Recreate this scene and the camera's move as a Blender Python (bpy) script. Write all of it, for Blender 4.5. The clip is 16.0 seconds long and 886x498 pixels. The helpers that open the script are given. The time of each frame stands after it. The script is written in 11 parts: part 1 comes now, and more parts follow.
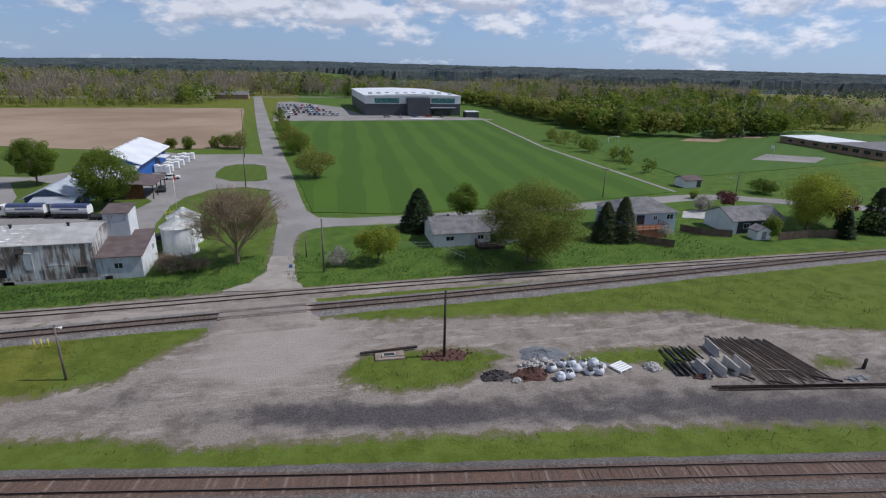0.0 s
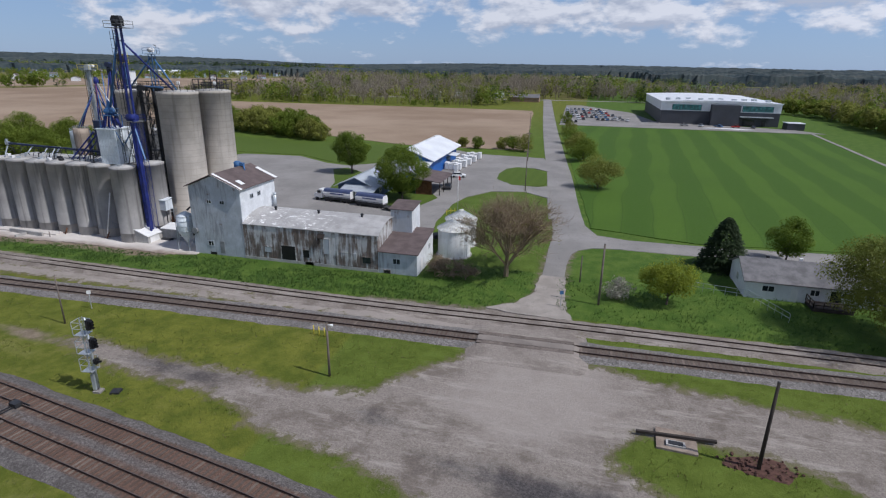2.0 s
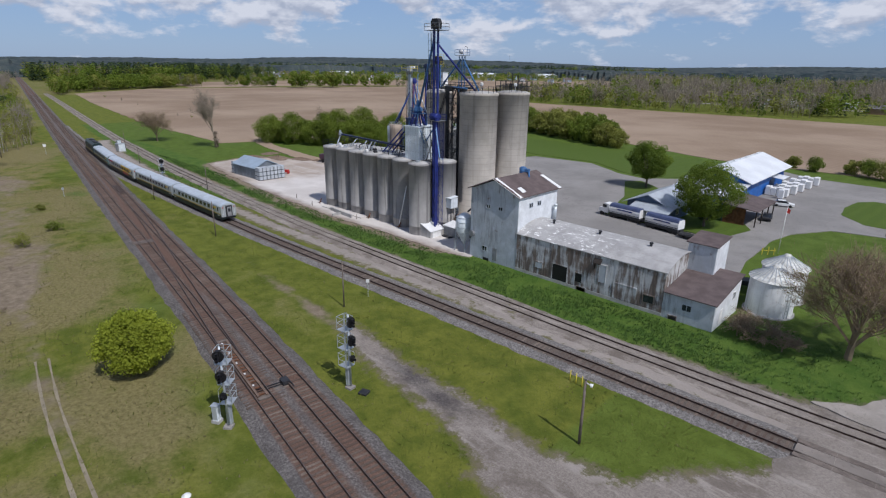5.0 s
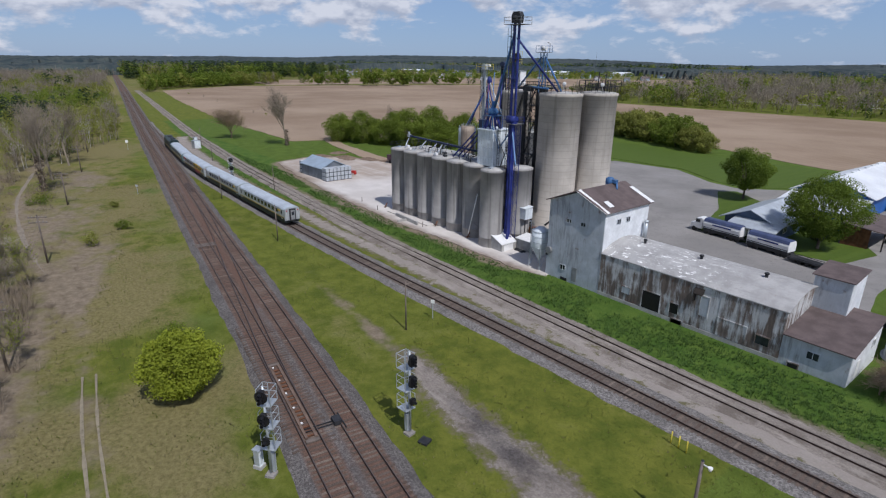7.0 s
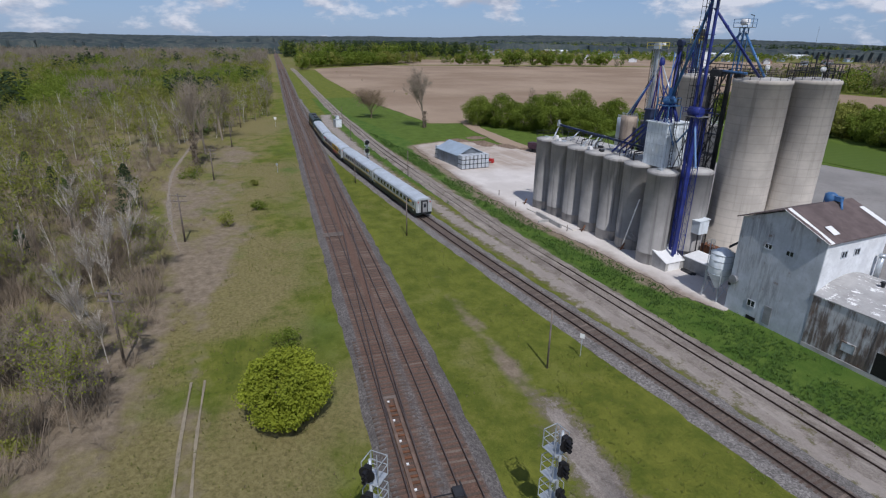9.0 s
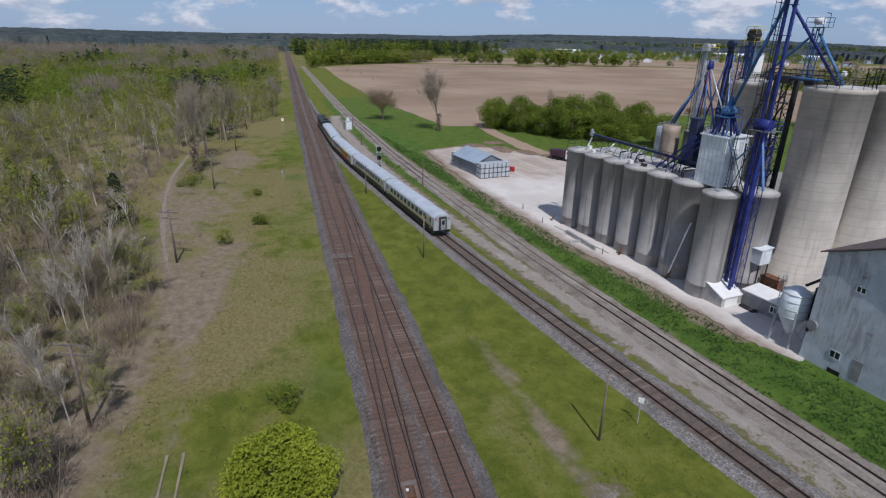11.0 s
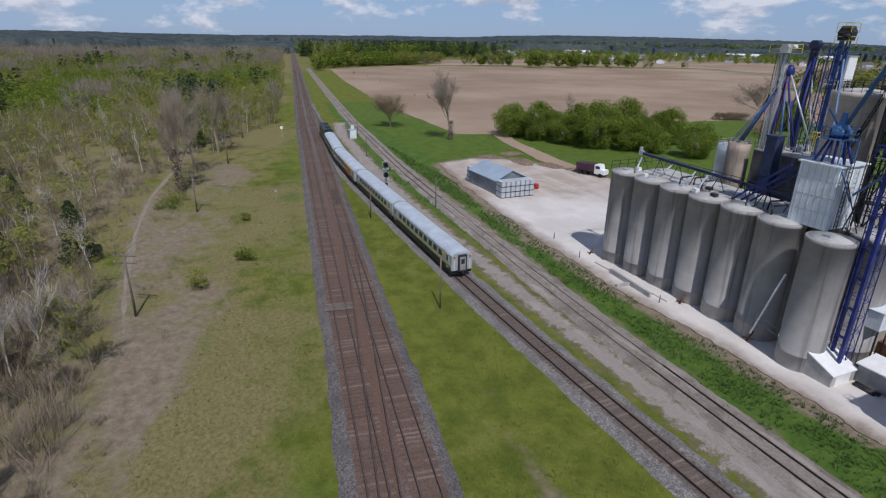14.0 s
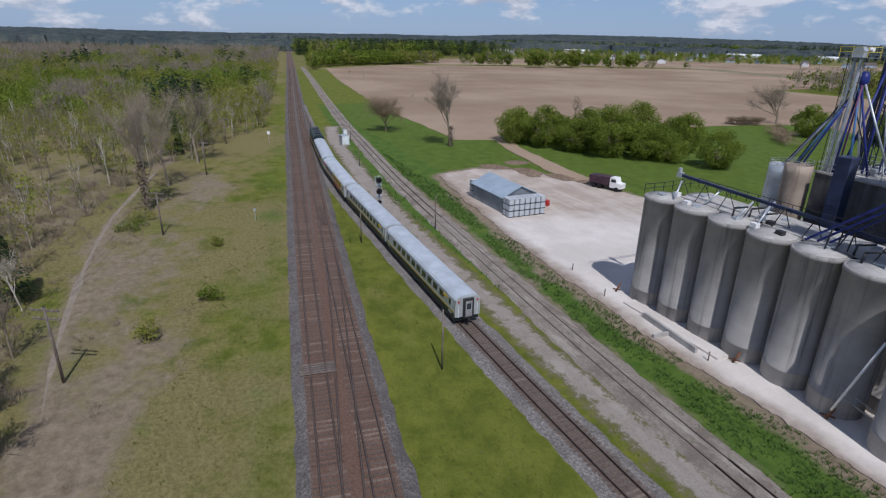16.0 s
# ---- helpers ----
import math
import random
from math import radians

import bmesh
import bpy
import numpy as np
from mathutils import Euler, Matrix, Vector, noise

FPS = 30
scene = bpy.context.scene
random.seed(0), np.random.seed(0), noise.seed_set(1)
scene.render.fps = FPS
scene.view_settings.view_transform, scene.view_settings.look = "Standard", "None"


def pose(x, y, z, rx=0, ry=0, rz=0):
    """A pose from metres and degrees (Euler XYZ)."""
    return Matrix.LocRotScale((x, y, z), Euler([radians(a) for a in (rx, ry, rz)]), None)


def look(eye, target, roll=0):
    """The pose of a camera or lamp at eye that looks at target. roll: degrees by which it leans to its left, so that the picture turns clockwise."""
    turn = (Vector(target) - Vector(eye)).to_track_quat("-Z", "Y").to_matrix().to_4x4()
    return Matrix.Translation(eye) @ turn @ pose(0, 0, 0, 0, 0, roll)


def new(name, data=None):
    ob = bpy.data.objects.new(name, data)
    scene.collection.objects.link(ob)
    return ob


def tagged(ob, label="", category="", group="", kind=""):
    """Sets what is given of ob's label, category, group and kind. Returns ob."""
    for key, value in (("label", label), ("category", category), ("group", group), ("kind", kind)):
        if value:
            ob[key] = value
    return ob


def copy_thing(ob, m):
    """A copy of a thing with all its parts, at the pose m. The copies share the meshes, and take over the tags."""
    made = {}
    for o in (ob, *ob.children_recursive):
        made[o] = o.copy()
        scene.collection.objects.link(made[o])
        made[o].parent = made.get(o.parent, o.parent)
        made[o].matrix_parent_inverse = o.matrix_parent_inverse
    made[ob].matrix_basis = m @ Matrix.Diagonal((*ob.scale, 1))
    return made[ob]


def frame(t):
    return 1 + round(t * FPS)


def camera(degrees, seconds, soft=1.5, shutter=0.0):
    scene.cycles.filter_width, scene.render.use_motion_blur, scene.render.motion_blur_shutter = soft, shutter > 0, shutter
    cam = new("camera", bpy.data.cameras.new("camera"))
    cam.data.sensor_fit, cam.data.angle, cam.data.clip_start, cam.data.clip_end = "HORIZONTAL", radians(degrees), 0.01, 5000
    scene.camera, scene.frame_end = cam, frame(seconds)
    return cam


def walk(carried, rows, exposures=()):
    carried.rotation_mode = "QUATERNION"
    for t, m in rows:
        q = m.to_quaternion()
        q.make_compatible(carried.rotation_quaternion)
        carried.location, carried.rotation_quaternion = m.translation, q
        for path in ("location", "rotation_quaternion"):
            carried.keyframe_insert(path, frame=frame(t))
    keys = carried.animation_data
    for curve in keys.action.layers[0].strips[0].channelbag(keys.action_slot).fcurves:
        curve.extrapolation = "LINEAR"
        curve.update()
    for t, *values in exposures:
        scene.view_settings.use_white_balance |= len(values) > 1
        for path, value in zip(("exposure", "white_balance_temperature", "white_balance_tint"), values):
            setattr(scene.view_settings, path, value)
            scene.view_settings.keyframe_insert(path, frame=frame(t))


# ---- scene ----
cam = camera(77.83, 16.0, soft=1.2)
PATH = [
    (0.0, (0.012, 0.012, 32.453), (4.688, 18.389, 26.096), 1.24),
    (0.5, (-0.302, 2.71, 32.525), (2.907, 21.375, 26.097), 1.3),
    (1.0, (-0.568, 5.752, 32.104), (0.439, 24.674, 25.704), 1.21),
    (1.5, (-1.214, 8.974, 31.898), (-2.703, 27.854, 25.47), 1.12),
    (2.0, (-2.028, 12.333, 31.6), (-6.676, 30.706, 25.21), 0.88),
    (2.5, (-3.256, 15.945, 31.595), (-11.468, 33.009, 25.16), 0.71),
    (3.0, (-4.087, 18.584, 31.218), (-15.616, 33.633, 24.844), 0.59),
    (3.5, (-4.623, 19.55, 31.077), (-17.212, 33.737, 24.733), 0.6),
    (4.0, (-5.266, 20.278, 31.057), (-18.224, 34.117, 24.686), 0.69),
    (6.5, (-11.424, 25.08, 31.247), (-24.814, 38.434, 24.736), 0.75),
    (7.0, (-13.748, 26.671, 31.058), (-28.459, 38.562, 24.562), 0.65),
    (7.5, (-16.707, 28.218, 30.683), (-32.66, 38.379, 24.184), 0.71),
    (8.0, (-19.703, 29.479, 30.572), (-36.153, 38.32, 23.415), 0.75),
    (8.5, (-22.503, 30.55, 30.484), (-39.295, 38.744, 23.35), 0.73),
    (9.0, (-25.131, 31.437, 30.543), (-42.037, 39.385, 23.4), 0.74),
    (11.5, (-37.83, 34.858, 30.632), (-54.868, 42.482, 23.452), 1.07),
    (12.0, (-40.369, 35.813, 30.459), (-57.443, 43.378, 23.301), 0.92),
    (12.5, (-42.913, 36.54, 30.374), (-59.996, 44.09, 23.219), 0.9),
    (13.0, (-45.43, 37.427, 30.349), (-62.539, 44.92, 23.198), 0.96),
    (13.5, (-48.144, 38.09, 30.317), (-65.254, 45.59, 23.176), 1.09),
    (14.0, (-50.944, 39.061, 30.459), (-68.067, 46.512, 23.297), 0.94),
    (14.5, (-53.899, 39.907, 30.419), (-71.013, 47.397, 23.277), 1.15),
    (15.0, (-56.944, 41.21, 30.458), (-74.062, 48.686, 23.312), 1.1),
    (15.5, (-60.343, 42.009, 30.486), (-77.39, 49.612, 23.302), 1.42),
    (16.0, (-63.32, 43.778, 30.55), (-80.39, 51.313, 23.349), 1.19),
]
walk(cam, [(t, look(eye, target, roll)) for t, eye, target, roll in PATH], [(0.0, -0.50, 6020, 13), (16.0, -0.57, 5970, 14)])


# world, sun
SUN_AZ, SUN_EL = -10.0, 53.0  # degrees from +x towards +y, and above the horizon
world = bpy.data.worlds.new("sky")
scene.world = world
world.use_nodes = True
wn, wl = world.node_tree.nodes, world.node_tree.links
wn.clear()


def wnode(kind, **values):
    n = wn.new(kind)
    for k, v in values.items():
        n.inputs[k].default_value = v
    return n


sky = wn.new("ShaderNodeTexSky")
sky.sky_type, sky.sun_disc = "NISHITA", False
sky.sun_elevation, sky.sun_rotation = radians(SUN_EL), radians(90 - SUN_AZ)
sky.altitude = 200.0
sky.air_density, sky.dust_density, sky.ozone_density = 1.0, 0.35, 2.0
# fair-weather cumulus in loose banks, clear towards the horizon
geo = wn.new("ShaderNodeTexCoord")
sep = wn.new("ShaderNodeSeparateXYZ")
wl.new(geo.outputs["Generated"], sep.inputs[0])


def wmath(op, a, b):
    n = wn.new("ShaderNodeMath")
    n.operation = op
    for s, v in zip(n.inputs, (a, b)):
        if isinstance(v, (int, float)):
            s.default_value = v
        else:
            wl.new(v, s)
    return n.outputs[0]


def puffs(rise, scale, detail):
    """Cloud thickness, seen through the sky a little above each direction."""
    comb = wn.new("ShaderNodeCombineXYZ")
    wl.new(sep.outputs["X"], comb.inputs["X"])
    wl.new(sep.outputs["Y"], comb.inputs["Y"])
    wl.new(wmath("MULTIPLY", wmath("ADD", sep.outputs["Z"], rise), 2.3), comb.inputs["Z"])
    n = wnode("ShaderNodeTexNoise", Scale=scale, Detail=detail, Roughness=0.58, Distortion=0.1)
    wl.new(comb.outputs[0], n.inputs["Vector"])
    return n.outputs["Fac"]


band = wn.new("ShaderNodeMapRange")
band.inputs["From Min"].default_value, band.inputs["From Max"].default_value = 0.02, 0.085
band.inputs["To Min"].default_value, band.inputs["To Max"].default_value = -0.10, 0.075
wl.new(sep.outputs["Z"], band.inputs["Value"])
here = puffs(0.0, 9.0, 10.0)
above = puffs(0.010, 9.0, 4.0)
open_sky = wn.new("ShaderNodeMapRange")
open_sky.inputs["From Min"].default_value, open_sky.inputs["From Max"].default_value = 0.22, 0.60
open_sky.inputs["To Min"].default_value, open_sky.inputs["To Max"].default_value = 0.0, 0.13
wl.new(sep.outputs["Z"], open_sky.inputs["Value"])
thick = wmath("SUBTRACT", wmath("ADD", here, band.outputs[0]), open_sky.outputs[0])
cover = wn.new("ShaderNodeValToRGB")
cover.color_ramp.elements[0].position, cover.color_ramp.elements[0].color = 0.47, (0, 0, 0, 1)
cover.color_ramp.elements[1].position, cover.color_ramp.elements[1].color = 0.58, (0.9, 0.9, 0.9, 1)
wl.new(thick, cover.inputs["Fac"])
lit = wmath("ADD", wmath("MULTIPLY", wmath("SUBTRACT", here, above), 3.2), 0.55)
shade = wn.new("ShaderNodeValToRGB")
shade.color_ramp.elements[0].position, shade.color_ramp.elements[0].color = 0.30, (6.4, 6.9, 8.0, 1)
shade.color_ramp.elements[1].position, shade.color_ramp.elements[1].color = 0.75, (10.8, 10.9, 11.3, 1)
wl.new(lit, shade.inputs["Fac"])
blend = wn.new("ShaderNodeMix")
blend.data_type = "RGBA"
wl.new(cover.outputs["Color"], blend.inputs["Factor"])
cool = wn.new("ShaderNodeMix")
cool.data_type, cool.blend_type = "RGBA", "MULTIPLY"
cool.inputs["Factor"].default_value = 1.0
cool.inputs["B"].default_value = (0.80, 0.90, 1.10, 1)
wl.new(sky.outputs["Color"], cool.inputs["A"])
veil = wn.new("ShaderNodeMix")
veil.data_type = "RGBA"
pale = wn.new("ShaderNodeMapRange")
pale.inputs["From Min"].default_value, pale.inputs["From Max"].default_value = 0.10, 0.55
pale.inputs["To Min"].default_value, pale.inputs["To Max"].default_value = 0.62, 0.05
wl.new(sep.outputs["Z"], pale.inputs["Value"])
wl.new(pale.outputs[0], veil.inputs["Factor"])
veil.inputs["B"].default_value = (4.7, 6.7, 9.8, 1)
wl.new(cool.outputs["Result"], veil.inputs["A"])
wl.new(veil.outputs["Result"], blend.inputs["A"])
wl.new(shade.outputs["Color"], blend.inputs["B"])
glow = wn.new("ShaderNodeVectorMath")
glow.operation = "DOT_PRODUCT"
wl.new(geo.outputs["Generated"], glow.inputs[0])
glow.inputs[1].default_value = (math.cos(radians(SUN_AZ)), math.sin(radians(SUN_AZ)), 0.0)
ward = wn.new("ShaderNodeMapRange")
ward.interpolation_type = "SMOOTHSTEP"
ward.inputs["From Min"].default_value, ward.inputs["From Max"].default_value = -0.5, 0.8
ward.inputs["To Min"].default_value, ward.inputs["To Max"].default_value = 0.0905, 0.106
wl.new(glow.outputs["Value"], ward.inputs["Value"])
back = wnode("ShaderNodeBackground")
wl.new(ward.outputs[0], back.inputs["Strength"])
wl.new(blend.outputs["Result"], back.inputs["Color"])
wout = wn.new("ShaderNodeOutputWorld")
wl.new(back.outputs[0], wout.inputs["Surface"])

sun = new("sun", bpy.data.lights.new("sun", "SUN"))
sun.data.energy, sun.data.angle, sun.data.color = 5.0, radians(0.6), (1.0, 0.955, 0.88)
sun_dir = Vector((math.cos(radians(SUN_EL)) * math.cos(radians(SUN_AZ)), math.cos(radians(SUN_EL)) * math.sin(radians(SUN_AZ)), math.sin(radians(SUN_EL))))
sun.matrix_world = look(sun_dir * 300, (0, 0, 0))
scene.view_settings.exposure = 0.0

# ---------------------------------------------------------------- materials


class Mat:
    """A node material with short helpers; every surface gets variation at two scales and fine relief."""

    def __init__(self, name, rough=0.8, metal=0.0, spec=0.35):
        self.m = bpy.data.materials.new(name)
        self.m.use_nodes = True
        self.t = self.m.node_tree
        self.b = self.t.nodes["Principled BSDF"]
        self.b.inputs["Roughness"].default_value = rough
        self.b.inputs["Metallic"].default_value = metal
        self.b.inputs["Specular IOR Level"].default_value = spec
        self.pos = self.t.nodes.new("ShaderNodeNewGeometry").outputs["Position"]

    def put(self, socket, v):
        if isinstance(v, (int, float)):
            socket.default_value = v
        elif isinstance(v, tuple):
            socket.default_value = (*v, 1) if len(v) == 3 and socket.type == "RGBA" else v
        else:
            self.t.links.new(v, socket)

    def stretch(self, scale, turn=0.0):
        n = self.t.nodes.new("ShaderNodeMapping")
        n.inputs["Scale"].default_value = scale
        n.inputs["Rotation"].default_value = (0, 0, radians(turn))
        self.t.links.new(self.pos, n.inputs["Vector"])
        return n.outputs[0]

    def noise(self, scale, detail=3.0, rough=0.55, vec=None, out="Fac"):
        n = self.t.nodes.new("ShaderNodeTexNoise")
        n.inputs["Scale"].default_value, n.inputs["Detail"].default_value, n.inputs["Roughness"].default_value = scale, detail, rough
        self.t.links.new(vec or self.pos, n.inputs["Vector"])
        return n.outputs[out]

    def voronoi(self, scale, vec=None, out="Color"):
        n = self.t.nodes.new("ShaderNodeTexVoronoi")
        n.inputs["Scale"].default_value = scale
        self.t.links.new(vec or self.pos, n.inputs["Vector"])
        return n.outputs[out]

    def wave(self, scale, vec=None, distort=0.0, detail=2.0, kind="X"):
        n = self.t.nodes.new("ShaderNodeTexWave")
        n.bands_direction = kind
        n.inputs["Scale"].default_value, n.inputs["Distortion"].default_value, n.inputs["Detail"].default_value = scale, distort, detail
        self.t.links.new(vec or self.pos, n.inputs["Vector"])
        return n.outputs["Fac"]

    def math(self, op, a, b=0.0):
        n = self.t.nodes.new("ShaderNodeMath")
        n.operation = op
        self.put(n.inputs[0], a)
        self.put(n.inputs[1], b)
        return n.outputs[0]

    def step(self, v, lo, hi, a=0.0, b=1.0):
        n = self.t.nodes.new("ShaderNodeMapRange")
        n.interpolation_type = "SMOOTHSTEP"
        self.put(n.inputs["Value"], v)
        for k, x in zip(("From Min", "From Max", "To Min", "To Max"), (lo, hi, a, b)):
            n.inputs[k].default_value = x
        return n.outputs[0]

    def mix(self, fac, a, b, kind="MIX"):
        n = self.t.nodes.new("ShaderNodeMix")
        n.data_type, n.blend_type = "RGBA", kind
        self.put(n.inputs["Factor"], fac)
        self.put(n.inputs["A"], a)
        self.put(n.inputs["B"], b)
        return n.outputs["Result"]

    def attr(self, name, out="Fac"):
        n = self.t.nodes.new("ShaderNodeAttribute")
        n.attribute_name = name
        return n.outputs[out]

    def rand(self, island=False):
        if island:
            return self.t.nodes.new("ShaderNodeNewGeometry").outputs["Random Per Island"]
        return self.t.nodes.new("ShaderNodeObjectInfo").outputs["Random"]

    def axis(self, k):
        n = self.t.nodes.new("ShaderNodeSeparateXYZ")
        self.t.links.new(self.pos, n.inputs[0])
        return n.outputs[k]

    def bump(self, h, strength=0.4, dist=0.05):
        n = self.t.nodes.new("ShaderNodeBump")
        n.inputs["Strength"].default_value, n.inputs["Distance"].default_value = strength, dist
        self.put(n.inputs["Height"], h)
        self.t.links.new(n.outputs[0], self.b.inputs["Normal"])
        return self

    def done(self, col, rough=None):
        self.put(self.b.inputs["Base Color"], col)
        if rough is not None:
            self.put(self.b.inputs["Roughness"], rough)
        return self.m


def tone(c, k):
    return tuple(min(1.0, x * k) for x in c)


def painted(name, col, rough=0.6, metal=0.0, var=0.25, scale=0.8, streak=0.0, dirt=(0.12, 0.10, 0.08), grime=0.25, rel=0.15, rnd=0.0):
    """Paint, steel or render: blotches, fine grain, streaks that run down and some grime."""
    m = Mat(name, rough, metal)
    c = m.mix(m.step(m.noise(scale, 4), 0.3, 0.7), tone(col, 1 - var), tone(col, 1 + var * 0.6))
    c = m.mix(m.math("MULTIPLY", m.step(m.noise(scale * 14, 3), 0.45, 0.75), 0.35), c, tone(col, 0.72))
    if streak:
        s = m.noise(1.0, 5, 0.6, m.stretch((scale * 3.2, scale * 3.2, scale * 0.16)))
        c = m.mix(m.math("MULTIPLY", m.step(s, 0.48, 0.72), streak), c, dirt)
    g = m.noise(scale * 2.3, 6, 0.65)
    c = m.mix(m.math("MULTIPLY", m.step(g, 0.55, 0.78), grime), c, dirt)
    if rnd:
        c = m.mix(m.math("MULTIPLY", m.rand(), rnd), c, tone(col, 0.5))
    m.bump(m.noise(scale * 20, 3), rel, 0.02)
    return m.done(c)


# ground: grass, bare gravel and soil, by how far each place lies from the lot's edge
def make_ground(name):
    m = Mat(name, 0.95, 0, 0.15)
    big, mid, fine = m.noise(0.035, 4), m.noise(0.32, 6, 0.66), m.noise(2.2, 6, 0.75)
    finest = m.noise(6.0, 5, 0.8)
    clump = m.math("ADD", m.math("MULTIPLY", fine, 0.4), m.math("MULTIPLY", finest, 0.6))
    green = m.mix(m.step(mid, 0.32, 0.68), (0.084, 0.108, 0.014), (0.164, 0.173, 0.027))
    dry = m.mix(m.step(fine, 0.3, 0.7), (0.148, 0.126, 0.050), (0.238, 0.206, 0.090))
    dryness = m.math("ADD", m.attr("dry"), m.math("MULTIPLY", m.math("SUBTRACT", m.math("ADD", m.math("MULTIPLY", big, 0.9), m.math("MULTIPLY", mid, 0.9)), 0.9), 1.7))
    grass = m.mix(m.step(dryness, 0.25, 0.95), green, dry)
    lush = m.mix(m.step(mid, 0.3, 0.7), (0.050, 0.104, 0.014), (0.098, 0.154, 0.026))
    lushness = m.math("ADD", m.attr("lush"), m.math("MULTIPLY", m.math("SUBTRACT", mid, 0.5), 0.9))
    grass = m.mix(m.step(lushness, 0.05, 0.8), grass, lush)
    grass = m.mix(m.step(clump, 0.36, 0.52, 0.6, 0.0), grass, m.mix(0.45, grass, (0.024, 0.032, 0.008)))
    grass = m.mix(m.step(clump, 0.55, 0.68, 0.0, 0.5), grass, m.mix(0.5, grass, (0.30, 0.30, 0.10)))
    soil = m.mix(m.step(m.noise(0.9, 6, 0.7), 0.3, 0.7), (0.165, 0.130, 0.090), (0.278, 0.226, 0.162))
    soil = m.mix(m.step(finest, 0.5, 0.68, 0.0, 0.3), soil, (0.085, 0.064, 0.052))
    bare = m.math("ADD", m.attr("soil"), m.math("MULTIPLY", m.math("SUBTRACT", m.noise(0.22, 6, 0.66), 0.5), 1.7))
    grass = m.mix(m.step(bare, 0.36, 0.92), grass, soil)
    # gravel: pale dust, brown earth and black cinders, dragged about by wheels
    stones = m.noise(5.0, 6, 0.85)
    drag = m.noise(1.0, 6, 0.7, m.stretch((0.16, 0.75, 1), 12))
    worn = m.noise(0.28, 6, 0.68)
    gravel = m.mix(m.step(stones, 0.32, 0.68), (0.178, 0.152, 0.130), (0.320, 0.282, 0.246))
    gravel = m.mix(m.step(worn, 0.46, 0.62, 0.0, 0.62), gravel, (0.128, 0.103, 0.084))
    gravel = m.mix(m.step(drag, 0.50, 0.66, 0.0, 0.55), gravel, (0.435, 0.390, 0.342))
    gravel = m.mix(m.step(m.attr("dark"), -0.5, -0.05, 0.75, 0.0), gravel, m.mix(stones, (0.27, 0.235, 0.205), (0.42, 0.375, 0.335)))
    sooty = m.math("ADD", m.attr("dark"), m.math("ADD", m.math("MULTIPLY", m.math("SUBTRACT", drag, 0.5), 1.1), m.math("MULTIPLY", m.math("SUBTRACT", worn, 0.5), 1.3)))
    gravel = m.mix(m.step(sooty, 0.08, 0.98, 0.0, 0.92), gravel, m.mix(m.step(stones, 0.35, 0.7), (0.040, 0.037, 0.040), (0.120, 0.110, 0.108)))
    edge = m.math("ADD", m.attr("gravel"), m.math("ADD", m.math("MULTIPLY", m.math("SUBTRACT", m.noise(0.6, 6, 0.72), 0.5), 1.15), m.math("MULTIPLY", m.math("SUBTRACT", finest, 0.5), 0.45)))
    col = m.mix(m.step(edge, 0.26, 0.46, 0.0, 0.8), grass, m.mix(fine, (0.115, 0.098, 0.060), (0.185, 0.160, 0.105)))
    col = m.mix(m.step(edge, 0.44, 0.60), col, gravel)
    m.bump(m.math("ADD", m.math("MULTIPLY", fine, 1.0), m.math("MULTIPLY", finest, 0.7)), 0.8, 0.14)
    return m.done(col)


M_GROUND = make_ground("ground_grass_and_gravel")


def make_ballast(name, a, b, rust):
    m = Mat(name, 0.9, 0, 0.2)
    v = m.voronoi(9.0)
    s = m.t.nodes.new("ShaderNodeSeparateColor")
    m.put(s.inputs[0], v)
    c = m.mix(s.outputs[0], a, b)
    c = m.mix(m.step(m.noise(3.5, 5, 0.8), 0.42, 0.62, 0.0, 0.55), c, tone(a, 0.5))
    c = m.mix(m.math("MULTIPLY", m.step(m.noise(0.3, 5, 0.6), 0.4, 0.7), 0.5), c, tone(a, 0.7))
    centre = m.math("ADD", m.attr("rust"), m.math("MULTIPLY", m.math("SUBTRACT", m.noise(0.5, 5, 0.6), 0.5), 0.5))
    c = m.mix(m.math("MULTIPLY", m.step(centre, 0.2, 0.75), 0.9), c, m.mix(s.outputs[1], rust, tone(rust, 1.7)))
    m.bump(m.voronoi(11.0, out="Distance"), 0.8, 0.06)
    return m.done(c)


M_BALLAST = make_ballast("crushed_stone_ballast", (0.096, 0.086, 0.080), (0.232, 0.212, 0.200), (0.102, 0.060, 0.043))
M_BALLAST_S = make_ballast("old_siding_ballast", (0.130, 0.120, 0.112), (0.330, 0.308, 0.288), (0.088, 0.070, 0.058))


def make_tie(name, k=1.0):
    m = Mat(name, 0.9, 0, 0.2)
    g = m.noise(1.0, 5, 0.65, m.stretch((3, 14, 3)))
    pick = m.math("FRACT", m.math("ADD", m.rand(), m.math("MULTIPLY", m.rand(True), 7.0)))
    old = m.mix(m.step(g, 0.3, 0.7), tone((0.150, 0.118, 0.096), k), tone((0.275, 0.225, 0.185), k))
    c = m.mix(m.step(g, 0.3, 0.7), tone((0.070, 0.053, 0.044), k), tone((0.140, 0.108, 0.088), k))
    c = m.mix(m.step(pick, 0.45, 1.0, 0.0, 0.7), c, old)
    c = m.mix(m.math("MULTIPLY", m.step(m.noise(0.16, 4), 0.48, 0.66), 0.55 / k**2), c, (0.085, 0.052, 0.040))
    m.bump(g, 0.4, 0.02)
    return m.done(c)


